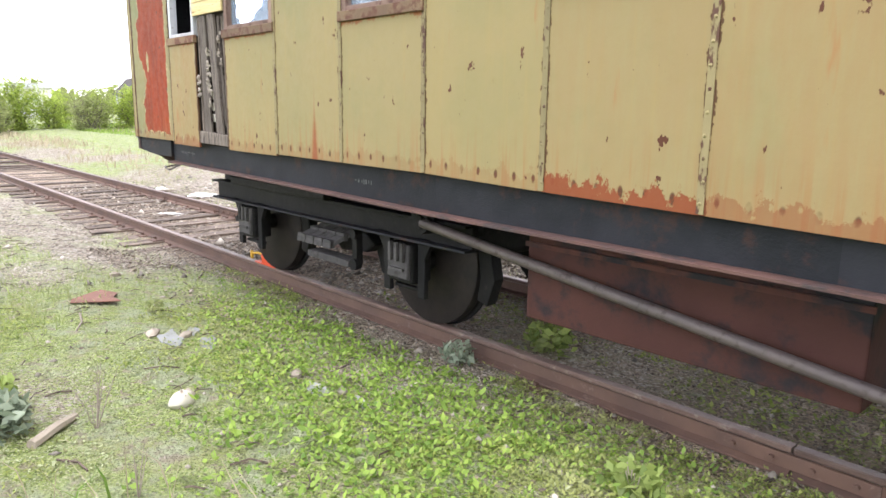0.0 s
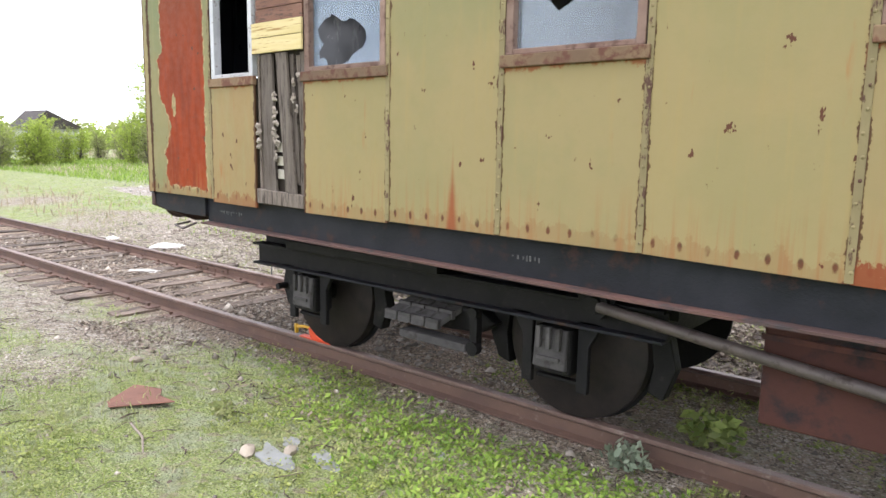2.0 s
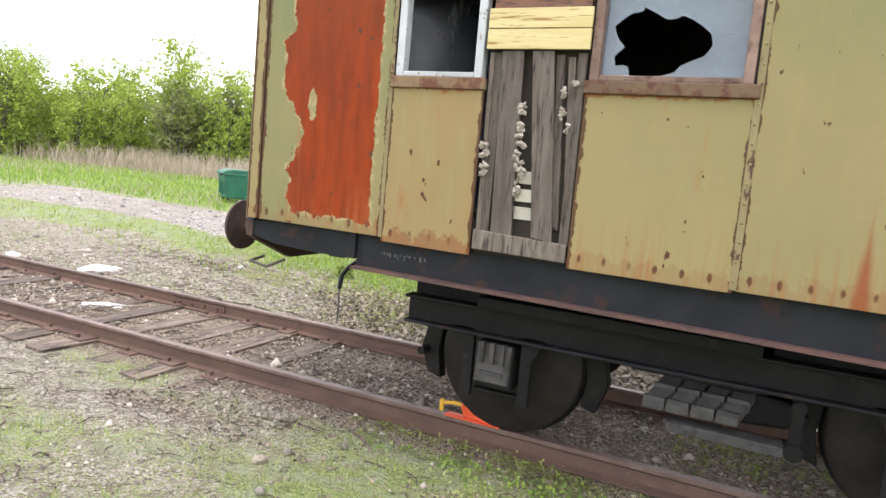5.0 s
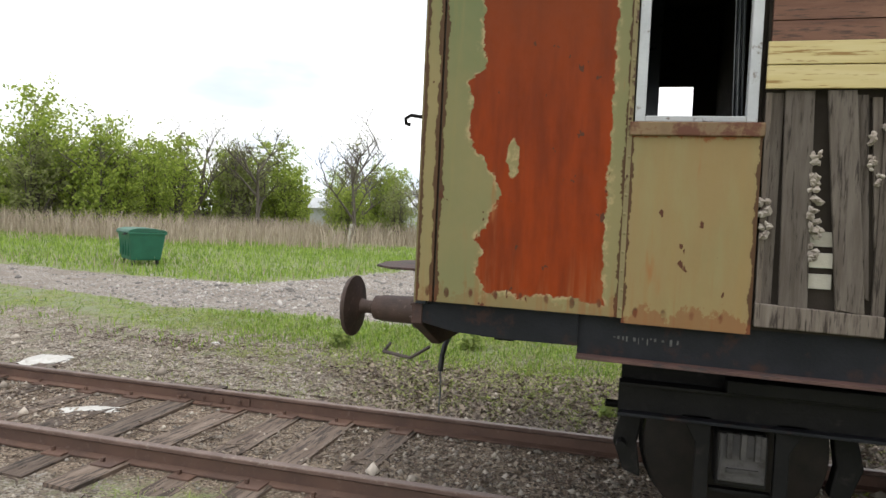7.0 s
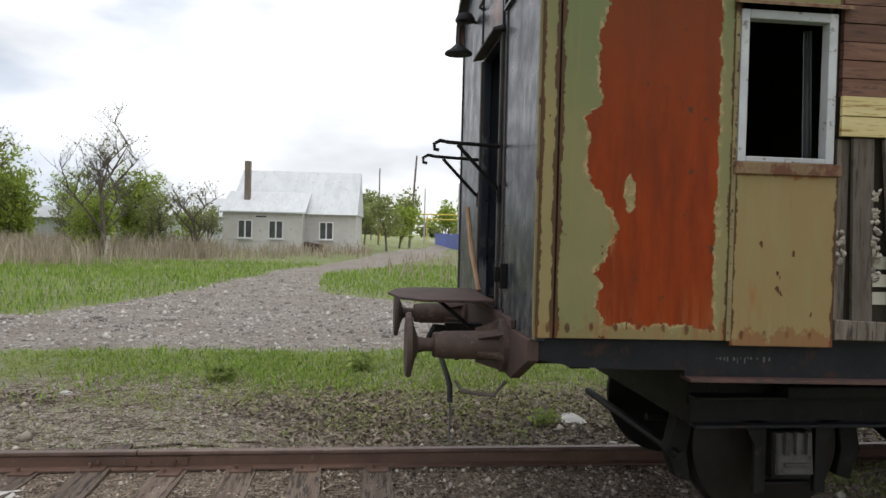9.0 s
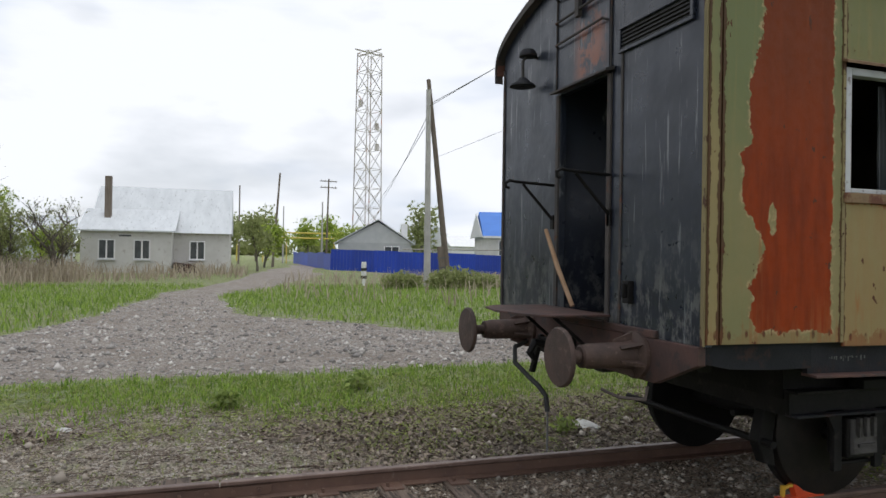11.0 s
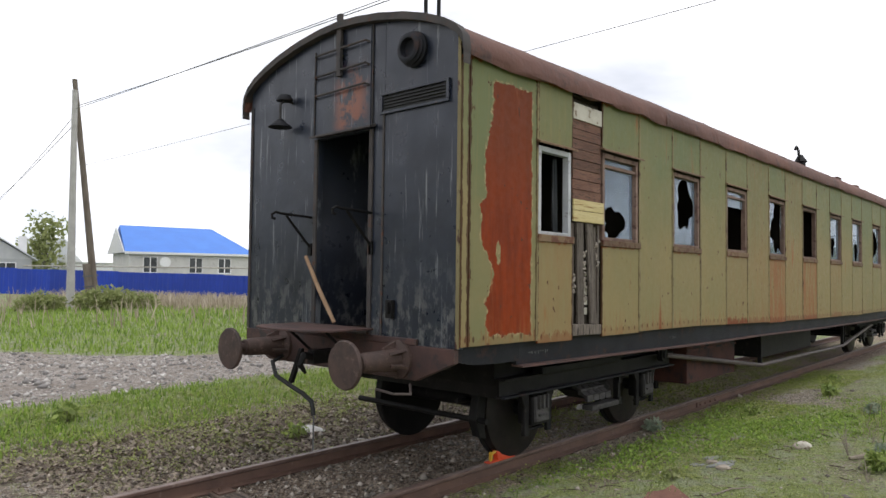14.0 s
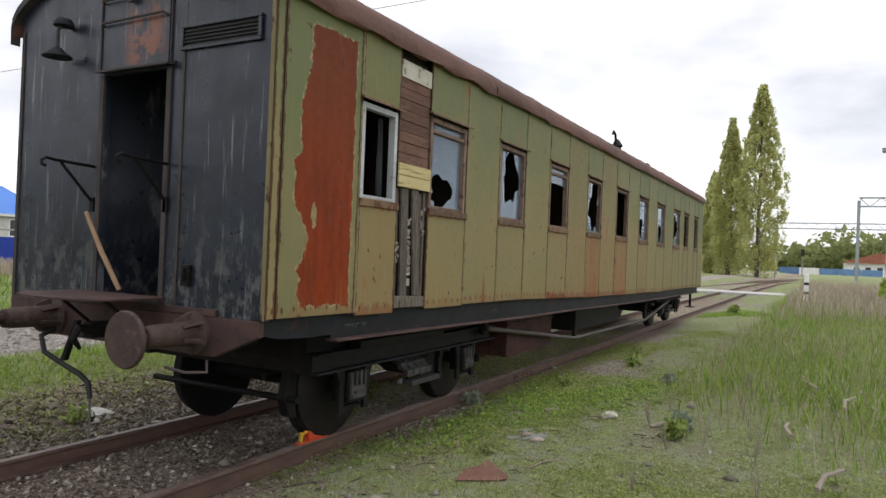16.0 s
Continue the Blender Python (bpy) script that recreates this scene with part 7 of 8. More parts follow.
# ---- grass, weeds, reeds, stones ----
def blades(name, x, y, length, width, lean, material, label, category, seed):
    """One mesh of many bent blades at the given places."""
    r_ = np.random.default_rng(seed)
    n_ = len(x)
    z = height(x, y) - 0.01
    a = r_.uniform(0, 2 * np.pi, n_)
    w = width * r_.uniform(0.6, 1.4, n_)
    L = length * r_.uniform(0.5, 1.4, n_)
    ln = lean * r_.uniform(0.2, 1.5, n_)
    b = r_.uniform(0, 2 * np.pi, n_)
    dx, dy = np.cos(b) * ln, np.sin(b) * ln
    sx, sy = np.cos(a) * w / 2, np.sin(a) * w / 2
    mx, my, mz = x + dx * L * 0.35, y + dy * L * 0.35, z + L * 0.6
    tx, ty, tz = x + dx * L, y + dy * L, z + L * np.clip(1.0 - 0.35 * ln, 0.3, 1)
    v_ = np.stack([np.stack([x - sx, y - sy, z], 1), np.stack([x + sx, y + sy, z], 1), np.stack([mx + sx * 0.8, my + sy * 0.8, mz], 1), np.stack([mx - sx * 0.8, my - sy * 0.8, mz], 1),
                   np.stack([tx + sx * 0.15, ty + sy * 0.15, tz], 1), np.stack([tx - sx * 0.15, ty - sy * 0.15, tz], 1)], 1).reshape(-1, 3)
    k_ = np.arange(n_)[:, None] * 6
    q_ = np.concatenate([k_ + np.array([[0, 1, 2, 3]]), k_ + np.array([[3, 2, 4, 5]])], 1).reshape(-1, 4)
    return tagged(new(name, fast_mesh(name, v_, q_, material)), label, category, kind="stuff")


def scatter(n_, x0, x1, y0, y1, seed, keep=None):
    r_ = np.random.default_rng(seed)
    x, y = r_.uniform(x0, x1, n_), r_.uniform(y0, y1, n_)
    if keep is not None:
        k = keep(x, y) > r_.uniform(0, 1, n_)
        x, y = x[k], y[k]
    return x, y


def off_road(x, y):
    return np.clip(1 - 1.6 * road_mask(x, y), 0, 1)


def lush(x, y):
    return np.clip((green_mask(x, y) - 0.38) * 3.2, 0, 1) * np.clip(1 - dirt_mask(x, y) * 1.3, 0, 1) * off_road(x, y)


def tracked(x, y):
    return np.clip((green_mask(x, y) - 0.55) * 2.2, 0, 0.5)


def leaflets(name, x, y, per, spread, tall, size, tilt, material, label, category, seed):
    """Clumps of small pointed leaves lying and standing at all angles, one mesh."""
    r_ = np.random.default_rng(seed)
    big = np.repeat(r_.lognormal(0, 0.35, len(x)), per)
    x, y = np.repeat(x, per), np.repeat(y, per)
    n_ = len(x)
    d, a = np.sqrt(r_.uniform(0, 1, n_)) * spread * big, r_.uniform(0, 2 * np.pi, n_)
    px, py = x + d * np.cos(a), y + d * np.sin(a)
    pz = height(px, py) + tall * big * r_.uniform(0.05, 1.0, n_) * np.clip(1.15 - d / (spread * big), 0.1, 1)
    L = size * big ** 0.5 * r_.uniform(0.6, 1.4, n_)
    b = a + r_.normal(0, 0.8, n_)
    t = tilt * r_.uniform(-0.5, 1.0, n_)
    f = np.stack([np.cos(b) * np.cos(t), np.sin(b) * np.cos(t), np.sin(t)], 1)
    roll = r_.normal(0, 0.45, n_)
    g = np.stack([-np.sin(b) * np.cos(roll), np.cos(b) * np.cos(roll), np.sin(roll)], 1)
    p = np.stack([px, py, pz], 1)
    L = L[:, None]
    v_ = np.stack([p, p + f * L * 0.5 + g * L * 0.27, p + f * L, p + f * L * 0.5 - g * L * 0.27], 1).reshape(-1, 3)
    q_ = np.arange(n_)[:, None] * 4 + np.array([[0, 1, 2, 3]])
    return tagged(new(name, fast_mesh(name, v_, q_, material)), label, category, kind="stuff")


def patchy(seed, lo, gain):
    return lambda a, b: lush(a, b) * np.clip((blotch(a * 1.6, b * 1.6, seed) - lo) * gain, 0, 1)


x, y = scatter(46000, -7, 17, -4.6, 0.62, 131, patchy(13.0, -0.15, 2.8))
leaflets("bright_weeds", x, y, 13, 0.034, 0.032, 0.019, 0.9, M_CLOVER, "patches of bright green low weeds beside the rail", "weeds", 132)
x, y = scatter(44000, -7, 17, -4.6, 0.62, 133, patchy(17.0, -0.45, 2.0))
leaflets("pale_weeds", x, y, 9, 0.032, 0.022, 0.016, 0.8, M_MINT, "pale grey-green low weeds beside the rail", "weeds", 134)
x, y = scatter(12000, -4.0, 18, -0.5, 0.64, 141, lambda a, b: np.clip((blotch(a * 1.3, b * 1.3, 21.0) - 0.15) * 3, 0, 1))
leaflets("rail_weeds", x, y, 16, 0.036, 0.04, 0.019, 1.0, M_CLOVER, "bright leafy weeds growing along the rail", "weeds", 142)
x, y = scatter(15000, -9, 12, 2.7, 6.4, 135, lambda a, b: off_road(a, b) * np.clip(blotch(a, b, 2.0) + 0.35 + 0.6 * (b - 4.2), 0, 1))
leaflets("strip_weeds", x, y, 12, 0.045, 0.04, 0.026, 0.9, M_CLOVER, "green weeds on the strip beside the road", "weeds", 136)
x, y = scatter(4200, -3, 20, 0.85, 2.25, 137, lambda a, b: np.clip(0.08 + (blotch(a, b, 19.0) - 0.1) * 1.6, 0, 1) * step(a, -2.0, 3.0))
leaflets("track_leaves", x, y, 10, 0.05, 0.06, 0.032, 0.9, M_CLOVER, "small leafy weeds between the rails", "weeds", 138)
x, y = scatter(22000, -9, 12, -1.6, 4.8, 139, lambda a, b: np.clip(0.9 - 0.8 * lush(a, b), 0.1, 1) * np.clip(blotch(a * 2, b * 2, 3.0) + 0.6, 0, 1))
leaflets("leaf_litter", x, y, 3, 0.03, 0.008, 0.024, 0.25, M_LITTER, "brown leaf litter and bark scraps along the track", "litter", 140)
x, y = scatter(26000, -6, 5, 2.6, 4.7, 143, lambda a, b: np.clip(0.02 + 0.8 * blotch(a * 1.5, b * 1.5, 27.0) + 0.6 * step(a, -1.5, 0.8) * step(-b, -4.2, -3.4), 0, 1))
leaflets("bark_litter", x, y, 3, 0.05, 0.02, 0.046, 0.55, M_LITTER, "dark rotting leaves and bark heaped beside the rail", "litter", 144)
x, y = scatter(9000, -9, 1.5, 0.82, 2.24, 145, lambda a, b: np.clip(0.3 + blotch(a * 2, b * 2, 29.0), 0, 1))
leaflets("bed_litter", x, y, 3, 0.05, 0.016, 0.036, 0.5, M_LITTER, "dead leaves and splinters between the rails", "litter", 146)
x, y = scatter(9000, -1.0, 9.0, -0.35, 0.66, 147, lambda a, b: np.clip(0.35 + blotch(a * 1.8, b * 1.8, 35.0), 0, 1))
leaflets("rail_litter", x, y, 3, 0.04, 0.015, 0.034, 0.5, M_LITTER, "brown leaf litter and splinters along the near rail", "litter", 148)
x, y = scatter(9000, -7, 6, 2.75, 5.2, 149, lambda a, b: np.clip((blotch(a * 1.2, b * 1.2, 37.0) - 0.1) * 2.2, 0, 1))
leaflets("strip_clumps", x, y, 14, 0.055, 0.05, 0.024, 0.9, M_CLOVER, "bright green weed clumps between track and road", "weeds", 150)
x, y = scatter(15000, 0.5, 26, -2.4, 0.4, 151, lambda a, b: np.clip((blotch(a * 0.9, b * 0.9, 41.0) + 0.15) * 1.6, 0, 1) * step(a + 2.0 * b, 1.0, 4.0))
leaflets("lush_weeds", x, y, 12, 0.07, 0.07, 0.032, 1.0, M_VERGE, "lush green weeds on the open side of the track", "weeds", 152)
# low weeds close to the track
x, y = scatter(40000, -8, 12, -5.0, 0.62, 31, lush)
blades("low_weeds", x, y, 0.03, 0.010, 1.2, M_WEED, "low green weeds and moss between pebbles", "weeds", 32)
x, y = scatter(26000, -8, 14, -5.2, 0.5, 33, lambda a, b: lush(a, b) * np.clip(blotch(a, b, 8.0) + 0.25, 0, 1))
blades("grass_tufts", x, y, 0.085, 0.008, 0.7, M_BLADE, "short grass tufts beside the siding", "grass", 34)
x, y = scatter(14000, -4, 20, 0.85, 2.25, 35, tracked)
blades("track_weeds", x, y, 0.05, 0.012, 1.0, M_WEED, "sparse weeds between the rails", "weeds", 36)
# long grass on the open side toward the east
x, y = scatter(80000, 1.5, 45, -12, -1.4, 37, lambda a, b: np.clip(step(a - 1.2 * (b + 2.4), 4.0, 8.0) * step(-b, 1.4, 2.6), 0, 1) * (0.55 + 0.45 * np.clip(blotch(a, b, 6.0) + 0.4, 0, 1)))
blades("long_grass", x, y, 0.26, 0.014, 0.55, M_VERGE, "long meadow grass on the open side of the track", "grass", 38)
x, y = scatter(26000, 0.5, 45, -12, -1.6, 39, lambda a, b: np.clip(step(a - 1.0 * (b + 2.2), 3.0, 7.0) * np.clip(blotch(a, b, 12.0) + 0.15, 0, 1), 0, 1))
blades("dead_stalks", x, y, 0.42, 0.007, 0.5, M_STRAW, "dead pale stalks in the long grass", "grass", 40)
x, y = scatter(9000, 22, 70, -14, -2.2, 41)
blades("dry_reeds", x, y, 0.7, 0.03, 0.4, M_DRY, "dry reeds beside the yard tracks", "reeds", 42)
# strip between track and road
x, y = scatter(65000, -14, 14, 3.6, 7.2, 43, lambda a, b: off_road(a, b) * np.clip(1 - dirt_mask(a, b) * 1.5, 0, 1) * step(b + 0.8 * blotch(a, b, 3.0), 4.6, 6.0) * np.clip(0.55 + 0.8 * blotch(a * 1.4, b * 1.4, 31.0), 0.08, 1))
blades("verge_grass", x, y, 0.10, 0.014, 0.7, M_VERGE, "bright green verge grass beside the gravel road", "grass", 44)
x, y = scatter(30000, -12, 12, 2.6, 5.8, 45, lambda a, b: 0.85 * np.clip(blotch(a, b, 2.0) + 0.55, 0, 1) * np.clip(1 - dirt_mask(a, b), 0, 1))
blades("low_weeds", x, y, 0.05, 0.014, 1.2, M_WEED, "trodden weeds on the stony strip", "weeds", 46)
def reedy(a, b):
    line = np.where(a < -1, np.interp(a, [-60, -30, -14, -8, -2], [19, 19, 20, 27.5, 33]), np.interp(a, [-1, 3, 10, 30], [17.5, 16.5, 13.5, 11.0]))
    return off_road(a, b) * step(b - line, -1.0, 2.0) * np.clip(0.45 + 0.7 * blotch(a * 0.5, b * 0.5, 5.0), 0.08, 1)


# grass beyond the road
x, y = scatter(95000, -45, 30, 9, 28, 47, lambda a, b: off_road(a, b) * np.clip(1.25 - (b - 9) / 40, 0, 1) * (1 - 0.75 * reedy(a, b)))
blades("verge_grass", x, y, 0.17, 0.025, 0.6, M_VERGE, "green grass beyond the gravel road", "grass", 48)


x, y = scatter(26000, -45, 26, 9.5, 26, 65, lambda a, b: off_road(a, b) * np.clip(0.1 + 0.9 * blotch(a * 0.7, b * 0.7, 43.0), 0, 1) * step(-a, 3, 8))
blades("dry_grass", x, y, 0.26, 0.02, 0.6, M_DRY, "dry buff blades among the grass beyond the road", "grass", 66)
x, y = scatter(75000, -60, 40, 11, 40, 49, reedy)
blades("dry_reeds", x, y, 0.62, 0.04, 0.45, M_DRY, "dry buff reeds and dead grass in the field", "reeds", 50)


x, y = scatter(26000, -46, -8, 19.5, 34, 61, reedy)
blades("dry_reeds", x, y, 1.0, 0.035, 0.35, M_DRY, "tall buff reeds in front of the tree belt", "reeds", 62)
x, y = scatter(30000, -60, -9, -6, 6.0, 63, lambda a, b: step(-a, 9, 17) * np.clip(0.5 + blotch(a * 0.6, b * 0.6, 33.0), 0, 1) * step(np.abs(b - 1.53), 1.4, 2.2))
blades("dry_grass", x, y, 0.22, 0.03, 0.6, M_STRAW, "pale dry grass on the open field", "grass", 64)


def stones(name, x, y, size, material, label, seed, sink=0.3):
    """Angular stones, one mesh."""
    r_ = np.random.default_rng(seed)
    n_ = len(x)
    s = size * r_.lognormal(0, 0.45, n_)
    base = np.array([[1, 0, 0], [0, 1, 0], [-1, 0, 0], [0, -1, 0], [0, 0, 0.75], [0, 0, -0.75]], float)
    v_ = base[None] * s[:, None, None] * r_.uniform(0.55, 1.3, (n_, 6, 1))
    a = r_.uniform(0, 6.28, n_)
    c, s2 = np.cos(a)[:, None], np.sin(a)[:, None]
    vx, vy = v_[:, :, 0] * c - v_[:, :, 1] * s2, v_[:, :, 0] * s2 + v_[:, :, 1] * c
    z = height(x, y)
    v_ = np.stack([vx + x[:, None], vy + y[:, None], v_[:, :, 2] + (z + s * (0.5 - sink))[:, None]], -1).reshape(-1, 3)
    f = np.array([[0, 1, 4], [1, 2, 4], [2, 3, 4], [3, 0, 4], [1, 0, 5], [2, 1, 5], [3, 2, 5], [0, 3, 5]])
    return tagged(new(name, fast_mesh(name, v_, (np.arange(n_)[:, None, None] * 6 + f[None]).reshape(-1, 3), material)), label, "stones", kind="stuff")


def island_tint(m):
    n, l = links_of(m)
    g = n.new("ShaderNodeNewGeometry")
    b = n["Principled BSDF"]
    src = b.inputs["Base Color"].links[0].from_socket
    hs = n.new("ShaderNodeHueSaturation")
    l.new(ramp(n, l, g.outputs["Random Per Island"], 0, 1, 0.55, 1.5), hs.inputs["Value"])
    l.new(src, hs.inputs["Color"])
    l.new(hs.outputs["Color"], b.inputs["Base Color"])


island_tint(M_STONE)
island_tint(M_PEBBLE)
x, y = scatter(60000, -22, 22, 6.4, 24, 51, lambda a, b: road_mask(a, b) * np.clip(1.5 - b / 16, 0.15, 1) * (0.25 + 0.75 * step(a, -10, -6)))
stones("road_gravel", x, y, 0.024, M_STONE, "grey crushed stone on the road", 52)
x, y = scatter(22000, -9, 12, -4.5, 4.8, 53, lambda a, b: np.clip(1.0 - 1.3 * lush(a, b), 0.05, 1))
stones("trackside_pebbles", x, y, 0.0105, M_PEBBLE, "small pale pebbles strewn along the track", 54)
x, y = scatter(7000, -9, 4, 0.8, 3.9, 153, lambda a, b: np.clip(0.55 + blotch(a * 2, b * 2, 23.0), 0.05, 1))
stones("bed_rubble", x, y, 0.016, M_PEBBLE, "broken stone and rubble in the track bed", 154)
x, y = scatter(600, -9, 12, -4.5, 4.6, 55)
stones("loose_stones", x, y, 0.024, M_PEBBLE, "loose stones lying along the track", 56)


def twigs(n_, x0, x1, y0, y1, seed):
    q_ = random.Random(seed)
    sh = Shape()
    for _ in range(n_):
        x, y = q_.uniform(x0, x1), q_.uniform(y0, y1)
        a, L = q_.uniform(0, 6.28), q_.uniform(0.05, 0.22)
        z = gh(x, y) + 0.008
        sh.tube([(x, y, z), (x + L * 0.5 * math.cos(a), y + L * 0.5 * math.sin(a), z + q_.uniform(0, 0.02)), (x + L * math.cos(a + 0.3), y + L * math.sin(a + 0.3), z + 0.004)], q_.uniform(0.002, 0.006), 4)
    tagged(part("twigs", sh, M_SLEEPER), "dry twigs and bark scraps on the ground", "twigs", kind="stuff")


twigs(1500, -7, 7, 2.6, 5.0, 57)
twigs(500, -7, 1, 0.85, 2.2, 59)
twigs(350, -6, 7, -2.2, 0.6, 58)

# ---- loose things on the ground ----
def crumpled(name, x, y, w, d, h, material, label, category, seed, group=""):
    q_ = random.Random(seed)
    n_ = 11
    sh = Shape()
    for layer in (0, 1):
        for i in range(n_):
            for j in range(n_):
                u, v_ = i / (n_ - 1) * 2 - 1, j / (n_ - 1) * 2 - 1
                f = max(0.0, 1 - (u * u + v_ * v_) * 0.75)
                sh.v.append((w / 2 * u * (1 + 0.12 * math.sin(5 * v_ + seed)), d / 2 * v_ * (1 + 0.12 * math.sin(4 * u + seed)), layer * (0.006 + h * f * q_.uniform(0.45, 1.0))))
    for i in range(n_ - 1):
        for j in range(n_ - 1):
            a = i * n_ + j
            sh.f += [(a, a + n_, a + n_ + 1, a + 1), (a + n_ * n_, a + n_ * n_ + 1, a + n_ * n_ + n_ + 1, a + n_ * n_ + n_)]
    for i in range(n_ - 1):
        for a, b in ((i, i + 1), (n_ * (n_ - 1) + i, n_ * (n_ - 1) + i + 1), (i * n_, (i + 1) * n_), (i * n_ + n_ - 1, (i + 1) * n_ + n_ - 1)):
            sh.f.append((a, b, b + n_ * n_, a + n_ * n_))
    return solo(name, sh, material, label, category, group, smooth=True, at=pose(x, y, gh(x, y) - 0.004, 0, 0, q_.uniform(0, 180)))


def lump(x, y, w, d, h, material, label, seed):
    """A rounded, knobbly lump half sunk in the ground."""
    q_ = random.Random(seed)
    sh = Shape()
    rows, cols = 6, 10
    for i in range(rows + 1):
        t = math.pi * i / rows
        for j in range(cols):
            a = 2 * math.pi * j / cols
            k = q_.uniform(0.82, 1.12)
            sh.v.append((w / 2 * math.sin(t) * math.cos(a) * k, d / 2 * math.sin(t) * math.sin(a) * k, h * 0.62 * math.cos(t) * q_.uniform(0.85, 1.1) + h * 0.3))
    for i in range(rows):
        for j in range(cols):
            a, b = i * cols + j, i * cols + (j + 1) % cols
            sh.f.append((a, b, b + cols, a + cols))
    return solo("stone_lump", sh, material, label, "stone", "lumps in the weeds", smooth=True, at=pose(x, y, gh(x, y), 0, 0, q_.uniform(0, 180)))


crumpled("rag", -5.55, 3.15, 0.62, 0.32, 0.10, M_CLOTH, "crumpled dirty white rag beside the rail", "rag", 1)
crumpled("rag", -7.4, 3.0, 0.4, 0.25, 0.07, M_CLOTH, "small white rag beside the rail", "rag", 2)
crumpled("rag", -4.2, 4.6, 0.2, 0.1, 0.03, M_CLOTH, "scrap of white cloth on the strip", "rag", 3)
crumpled("plastic_scrap", 1.35, 3.7, 0.42, 0.25, 0.05, M_CLOTH, "torn pale plastic sheeting beside the rail", "plastic scrap", 4)
crumpled("plastic_scrap", 1.57, 2.9, 0.3, 0.08, 0.03, M_CLOTH, "strip of pale plastic beside the rail", "plastic scrap", 5)
crumpled("plastic_scrap", -3.65, 1.75, 0.5, 0.2, 0.03, M_CLOTH, "flat white plastic scraps between the rails", "plastic scrap", 6)
crumpled("plastic_scrap", 5.25, 3.55, 0.9, 0.45, 0.06, M_CLOTH, "pale sheeting lying beyond the coach", "plastic scrap", 7)
crumpled("plastic_scrap", 5.3, 2.05, 0.16, 0.12, 0.08, M_CLOTH, "crumpled grey plastic beside the far rail", "plastic scrap", 14)
lump(4.37, -1.37, 0.17, 0.12, 0.09, M_PALEBOARD, "pale lump of broken mortar in the weeds", 8)
lump(2.95, -1.0, 0.16, 0.10, 0.05, M_STICK, "pale slab fragment in the weeds", 9)
lump(3.12, -0.82, 0.13, 0.08, 0.045, M_STICK, "pale slab fragment in the weeds", 10)
lump(0.7, -0.55, 0.12, 0.09, 0.05, M_STICK, "pale lump of rubble in the weeds", 11)
lump(4.35, -0.62, 0.12, 0.09, 0.06, M_STICK, "small clod of dry earth in the weeds", 12)
solo("scrap_plate", Shape().slab([(-0.30, 0.08), (-0.05, 0.20), (0.10, 0.15), (0.29, 0.19), (0.08, -0.19), (-0.05, -0.17)], "z", 0.0, 0.008), M_PLATE, "rusty brown scrap of sheet metal lying in the weeds", "scrap plate",
     at=pose(1.64, -1.03, gh(1.64, -1.03) + 0.016, 2, -2, -12), bevel=0.002)
for x, y, L, a, rr, lab in ((4.30, -2.0, 0.36, 133, 0.04, "short bleached stick in the grass"), (2.3, -1.35, 0.6, -20, 0.012, "thin pale stalk lying in the weeds"), (0.35, 0.2, 0.5, 10, 0.014, "dark twig beside the rail"),
                            (0.9, 0.25, 0.45, -35, 0.014, "dark twig beside the rail"), (4.25, -3.25, 0.7, 4, 0.03, "bleached branch lying in the grass"),
                            (6.2, -3.85, 1.0, -8, 0.035, "bleached branch lying in the grass"), (7.7, -3.4, 1.2, 10, 0.035, "bleached branch lying in the grass"), (2.6, -3.6, 0.8, -14, 0.032, "bleached branch lying in the grass"),
                            (1.9, -3.66, 0.5, 70, 0.026, "bleached branch lying in the grass"), (-2.6, 2.95, 0.8, 5, 0.016, "dark twig beside the rail"), (-1.9, 3.05, 0.6, -12, 0.014, "dark twig beside the rail"),
                            (33.0, -5.2, 2.6, 30, 0.06, "grey log lying in the reeds"), (34.5, -5.6, 2.2, -30, 0.06, "grey log lying in the reeds")):
    rr = rr * 0.7
    z = gh(x, y) + rr * 0.8 + (0.13 if y < -3 else 0)
    c, s_ = math.cos(radians(a)), math.sin(radians(a))
    solo("fallen_stick", Shape().tube([(x - c * L / 2, y - s_ * L / 2, z), (x - 0.1 * s_ * L * 0.3, y + 0.06 * L, z + 0.01), (x + c * L / 2, y + s_ * L / 2, z - 0.01)], [rr, rr * 0.95, rr * 0.7], 7),
         M_STICK if "pale" in lab or "bleached" in lab or "grey" in lab else M_SLEEPER, lab, "stick", "fallen sticks", smooth=True)


def weed_plant(x, y, size, leaf, count, label, seed):
    v_, q_ = leaf_cloud([(0, 0, size * 0.5), (size * 0.3, 0, size * 0.4), (-size * 0.3, size * 0.1, size * 0.35)], [size * 0.55] * 3, count, size * 0.16, seed, 0.8)
    t_ = thing("weed_plant", label, "plant", "weed plants", at=pose(x, y, gh(x, y)))
    stems = Shape()
    rr = random.Random(seed)
    for _ in range(6):
        stems.tube([(0, 0, -0.02), (rr.uniform(-.3, .3) * size, rr.uniform(-.3, .3) * size, size * 0.7)], size * 0.015, 4)
    part("stem", stems, M_STICK, t_)
    part("leaves", fast_mesh("leaves", v_, q_, leaf), leaf, t_)


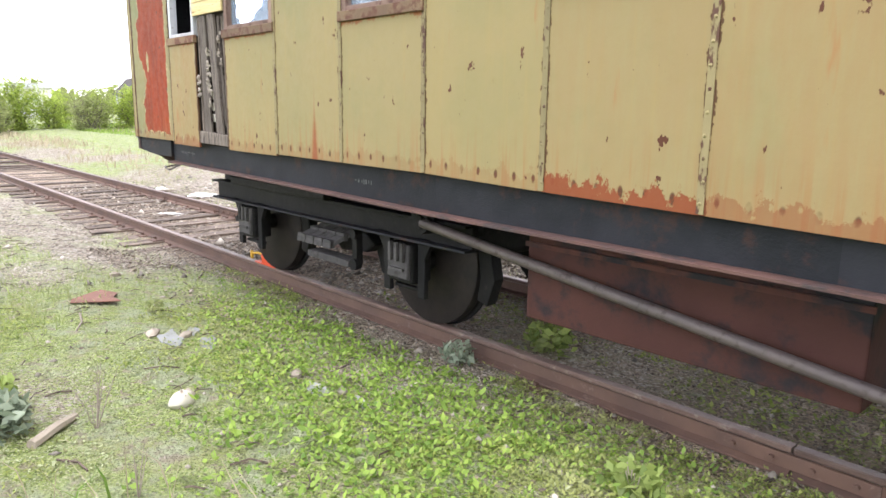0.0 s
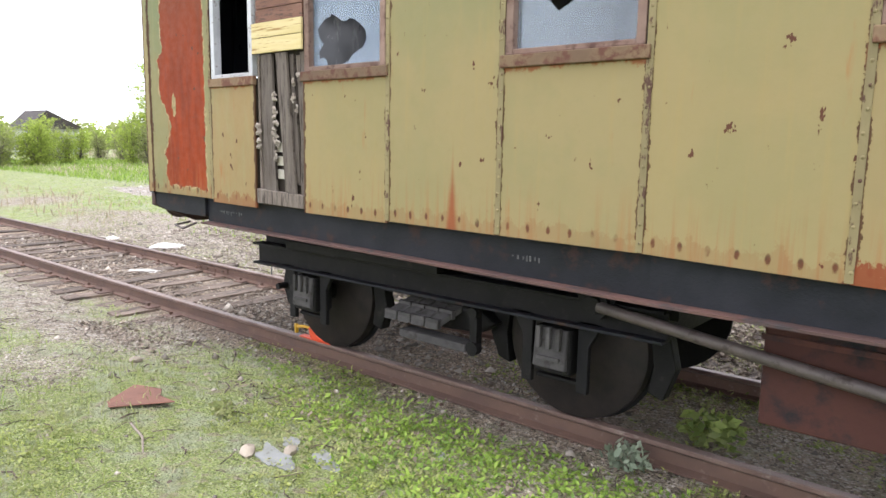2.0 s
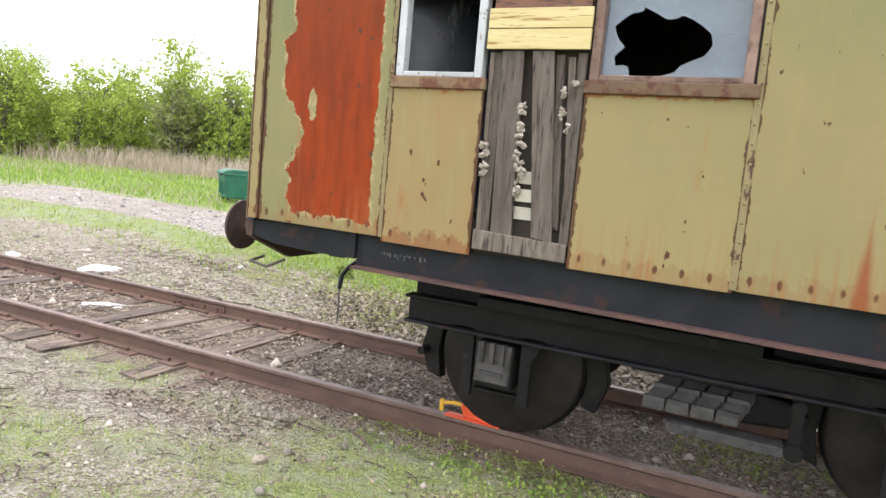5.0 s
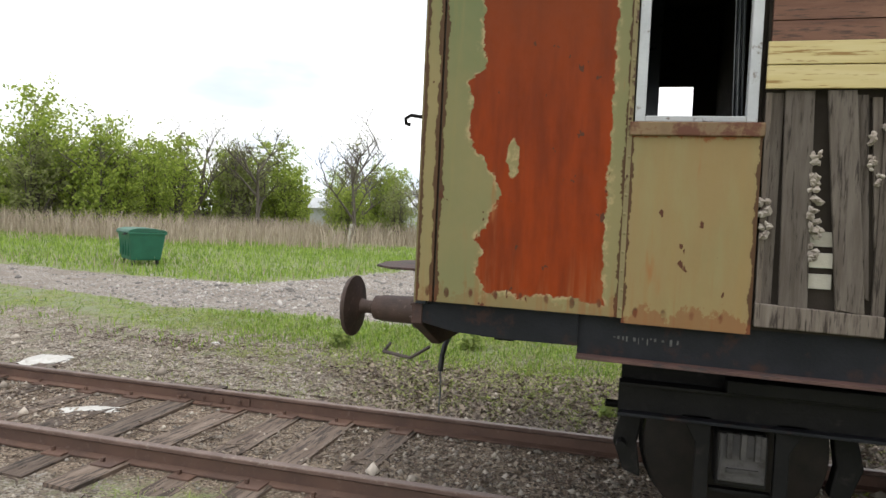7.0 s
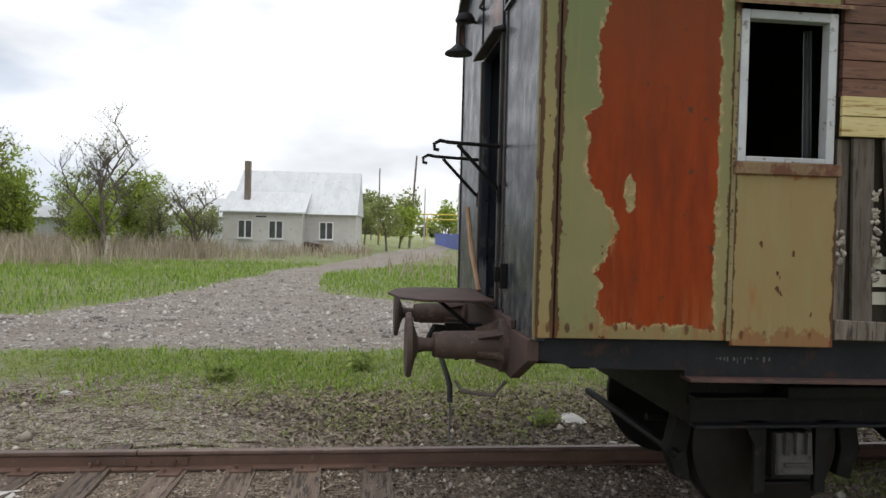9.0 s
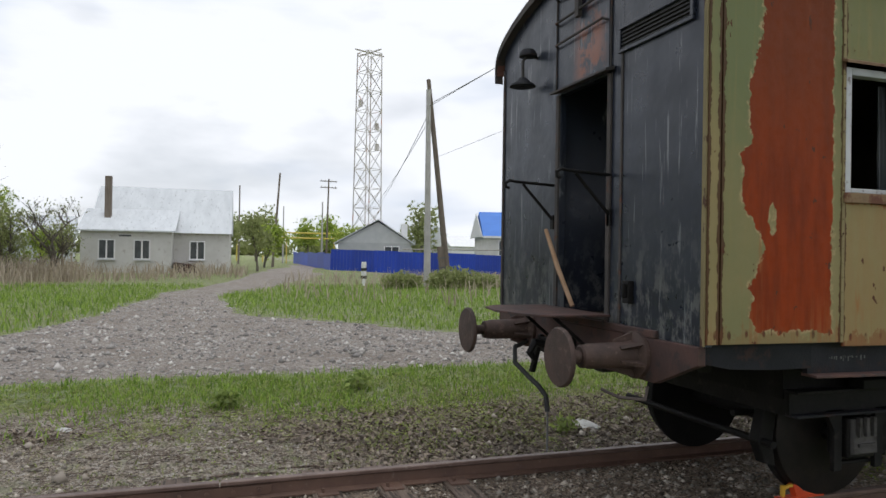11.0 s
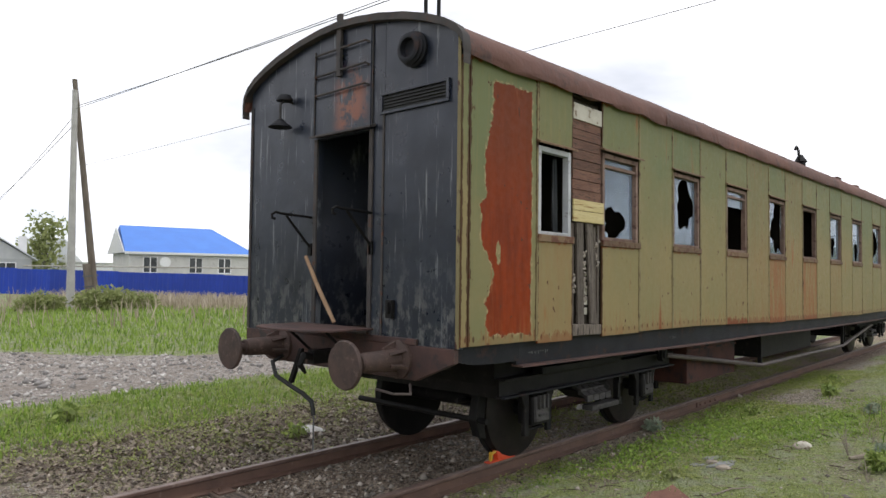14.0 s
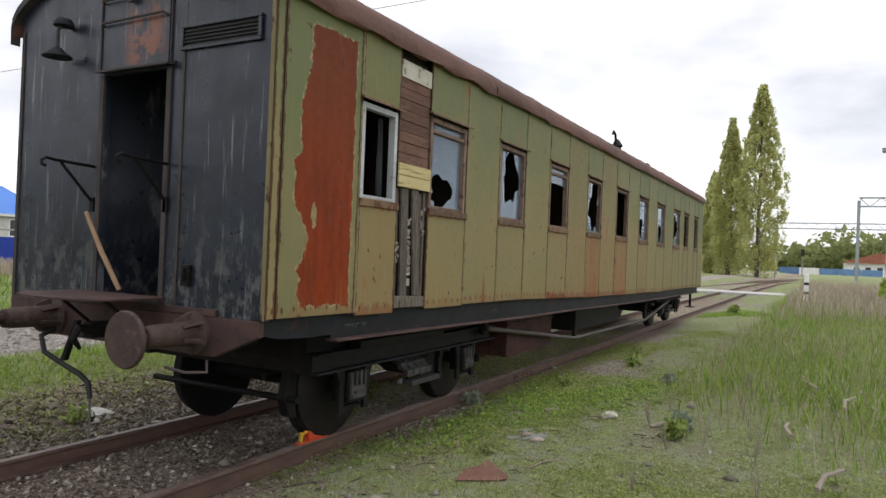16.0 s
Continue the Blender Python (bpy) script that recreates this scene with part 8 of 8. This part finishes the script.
for i, (x, y, size, leaf, count) in enumerate(((4.62, 0.55, 0.20, M_GREYLEAF, 130), (4.9, 1.25, 0.28, M_BLADE, 200), (4.15, -2.2, 0.24, M_GREYLEAF, 260), (3.85, -2.2, 0.24, M_BLADE, 220), (6.5, -0.1, 0.22, M_BLADE, 160),
                                               (-2.6, 5.1, 0.24, M_BLADE, 180), (2.3, -0.75, 0.14, M_WEED, 90), (7.3, -1.5, 0.2, M_GREYLEAF, 140), (8.9, -0.6, 0.25, M_BLADE, 160), (11.0, -0.2, 0.2, M_BLADE, 120), (-0.9, 5.6, 0.26, M_BLADE, 160),
                                               (24.5, -0.7, 0.4, M_BLADE, 200), (1.0, 3.5, 0.2, M_BLADE, 120))):
    weed_plant(x, y, size, leaf, count, "grey-green herb growing beside the rail" if leaf is M_GREYLEAF else "leafy green weed beside the track", 200 + i)


def dry_plant(x, y, h, n_, seed):
    t_ = thing("dry_plant", "dead pale weed stalks standing in the grass", "plant", "dead weeds", at=pose(x, y, gh(x, y)))
    q_ = random.Random(seed)
    for _ in range(n_):
        a, lean = q_.uniform(0, 6.28), q_.uniform(0.05, 0.45)
        L = h * q_.uniform(0.5, 1.1)
        d = Vector((math.cos(a) * lean, math.sin(a) * lean, 1)).normalized()
        sh = Shape().tube([(0, 0, -0.02), tuple(d * L * 0.5), tuple(d * L + Vector((0, 0, -0.08 * lean * L)))], [0.003, 0.0024, 0.001], 4)
        for k in range(4):
            p = d * L * q_.uniform(0.35, 0.95)
            b = q_.uniform(0, 6.28)
            sh.tube([tuple(p), tuple(p + Vector((math.cos(b), math.sin(b), 0.9)) * L * 0.14)], [0.0016, 0.0008], 3)
        part("stalk", sh, M_STICK, t_)


for i, (x, y, h, n_) in enumerate(((4.37, -1.82, 0.36, 11), (3.35, -2.2, 0.3, 8), (3.6, -2.5, 0.4, 8), (5.2, -1.9, 0.25, 6), (1.9, -2.2, 0.3, 7), (4.1, -2.9, 0.36, 8), (1.2, -2.7, 0.3, 7), (-0.6, -1.9, 0.2, 5), (3.2, -3.0, 0.4, 9), (2.2, -3.1, 0.35, 8),
                                   (5.6, -2.7, 0.42, 9), (6.8, -2.6, 0.4, 8), (0.2, -2.9, 0.3, 6))):
    dry_plant(x, y, h, n_, 300 + i)
# thin ragged crusts of grey silt in the weeds
for i, (x, y, w, d) in enumerate(((3.12, -0.94, 0.42, 0.18), (3.36, -0.76, 0.34, 0.16), (3.0, -0.72, 0.24, 0.10), (4.6, -0.62, 0.30, 0.12), (4.9, -0.5, 0.2, 0.07), (3.7, -0.12, 0.24, 0.08))):
    q_ = random.Random(400 + i)
    ring = [(w / 2 * math.cos(k * 0.2094) * (0.85 + 0.22 * math.sin(k * 0.6283 + i) + q_.uniform(-0.12, 0.12)), d / 2 * math.sin(k * 0.2094) * (0.85 + 0.22 * math.sin(k * 0.4189 + 2 * i) + q_.uniform(-0.12, 0.12))) for k in range(30)]
    solo("silt_patch", Shape().slab(ring, "z", -0.03, 0.006), M_SILT, "thin grey crust of dried silt among weeds", "silt", "silt crusts", at=pose(x, y, gh(x, y) + 0.004, 0, 0, -20))
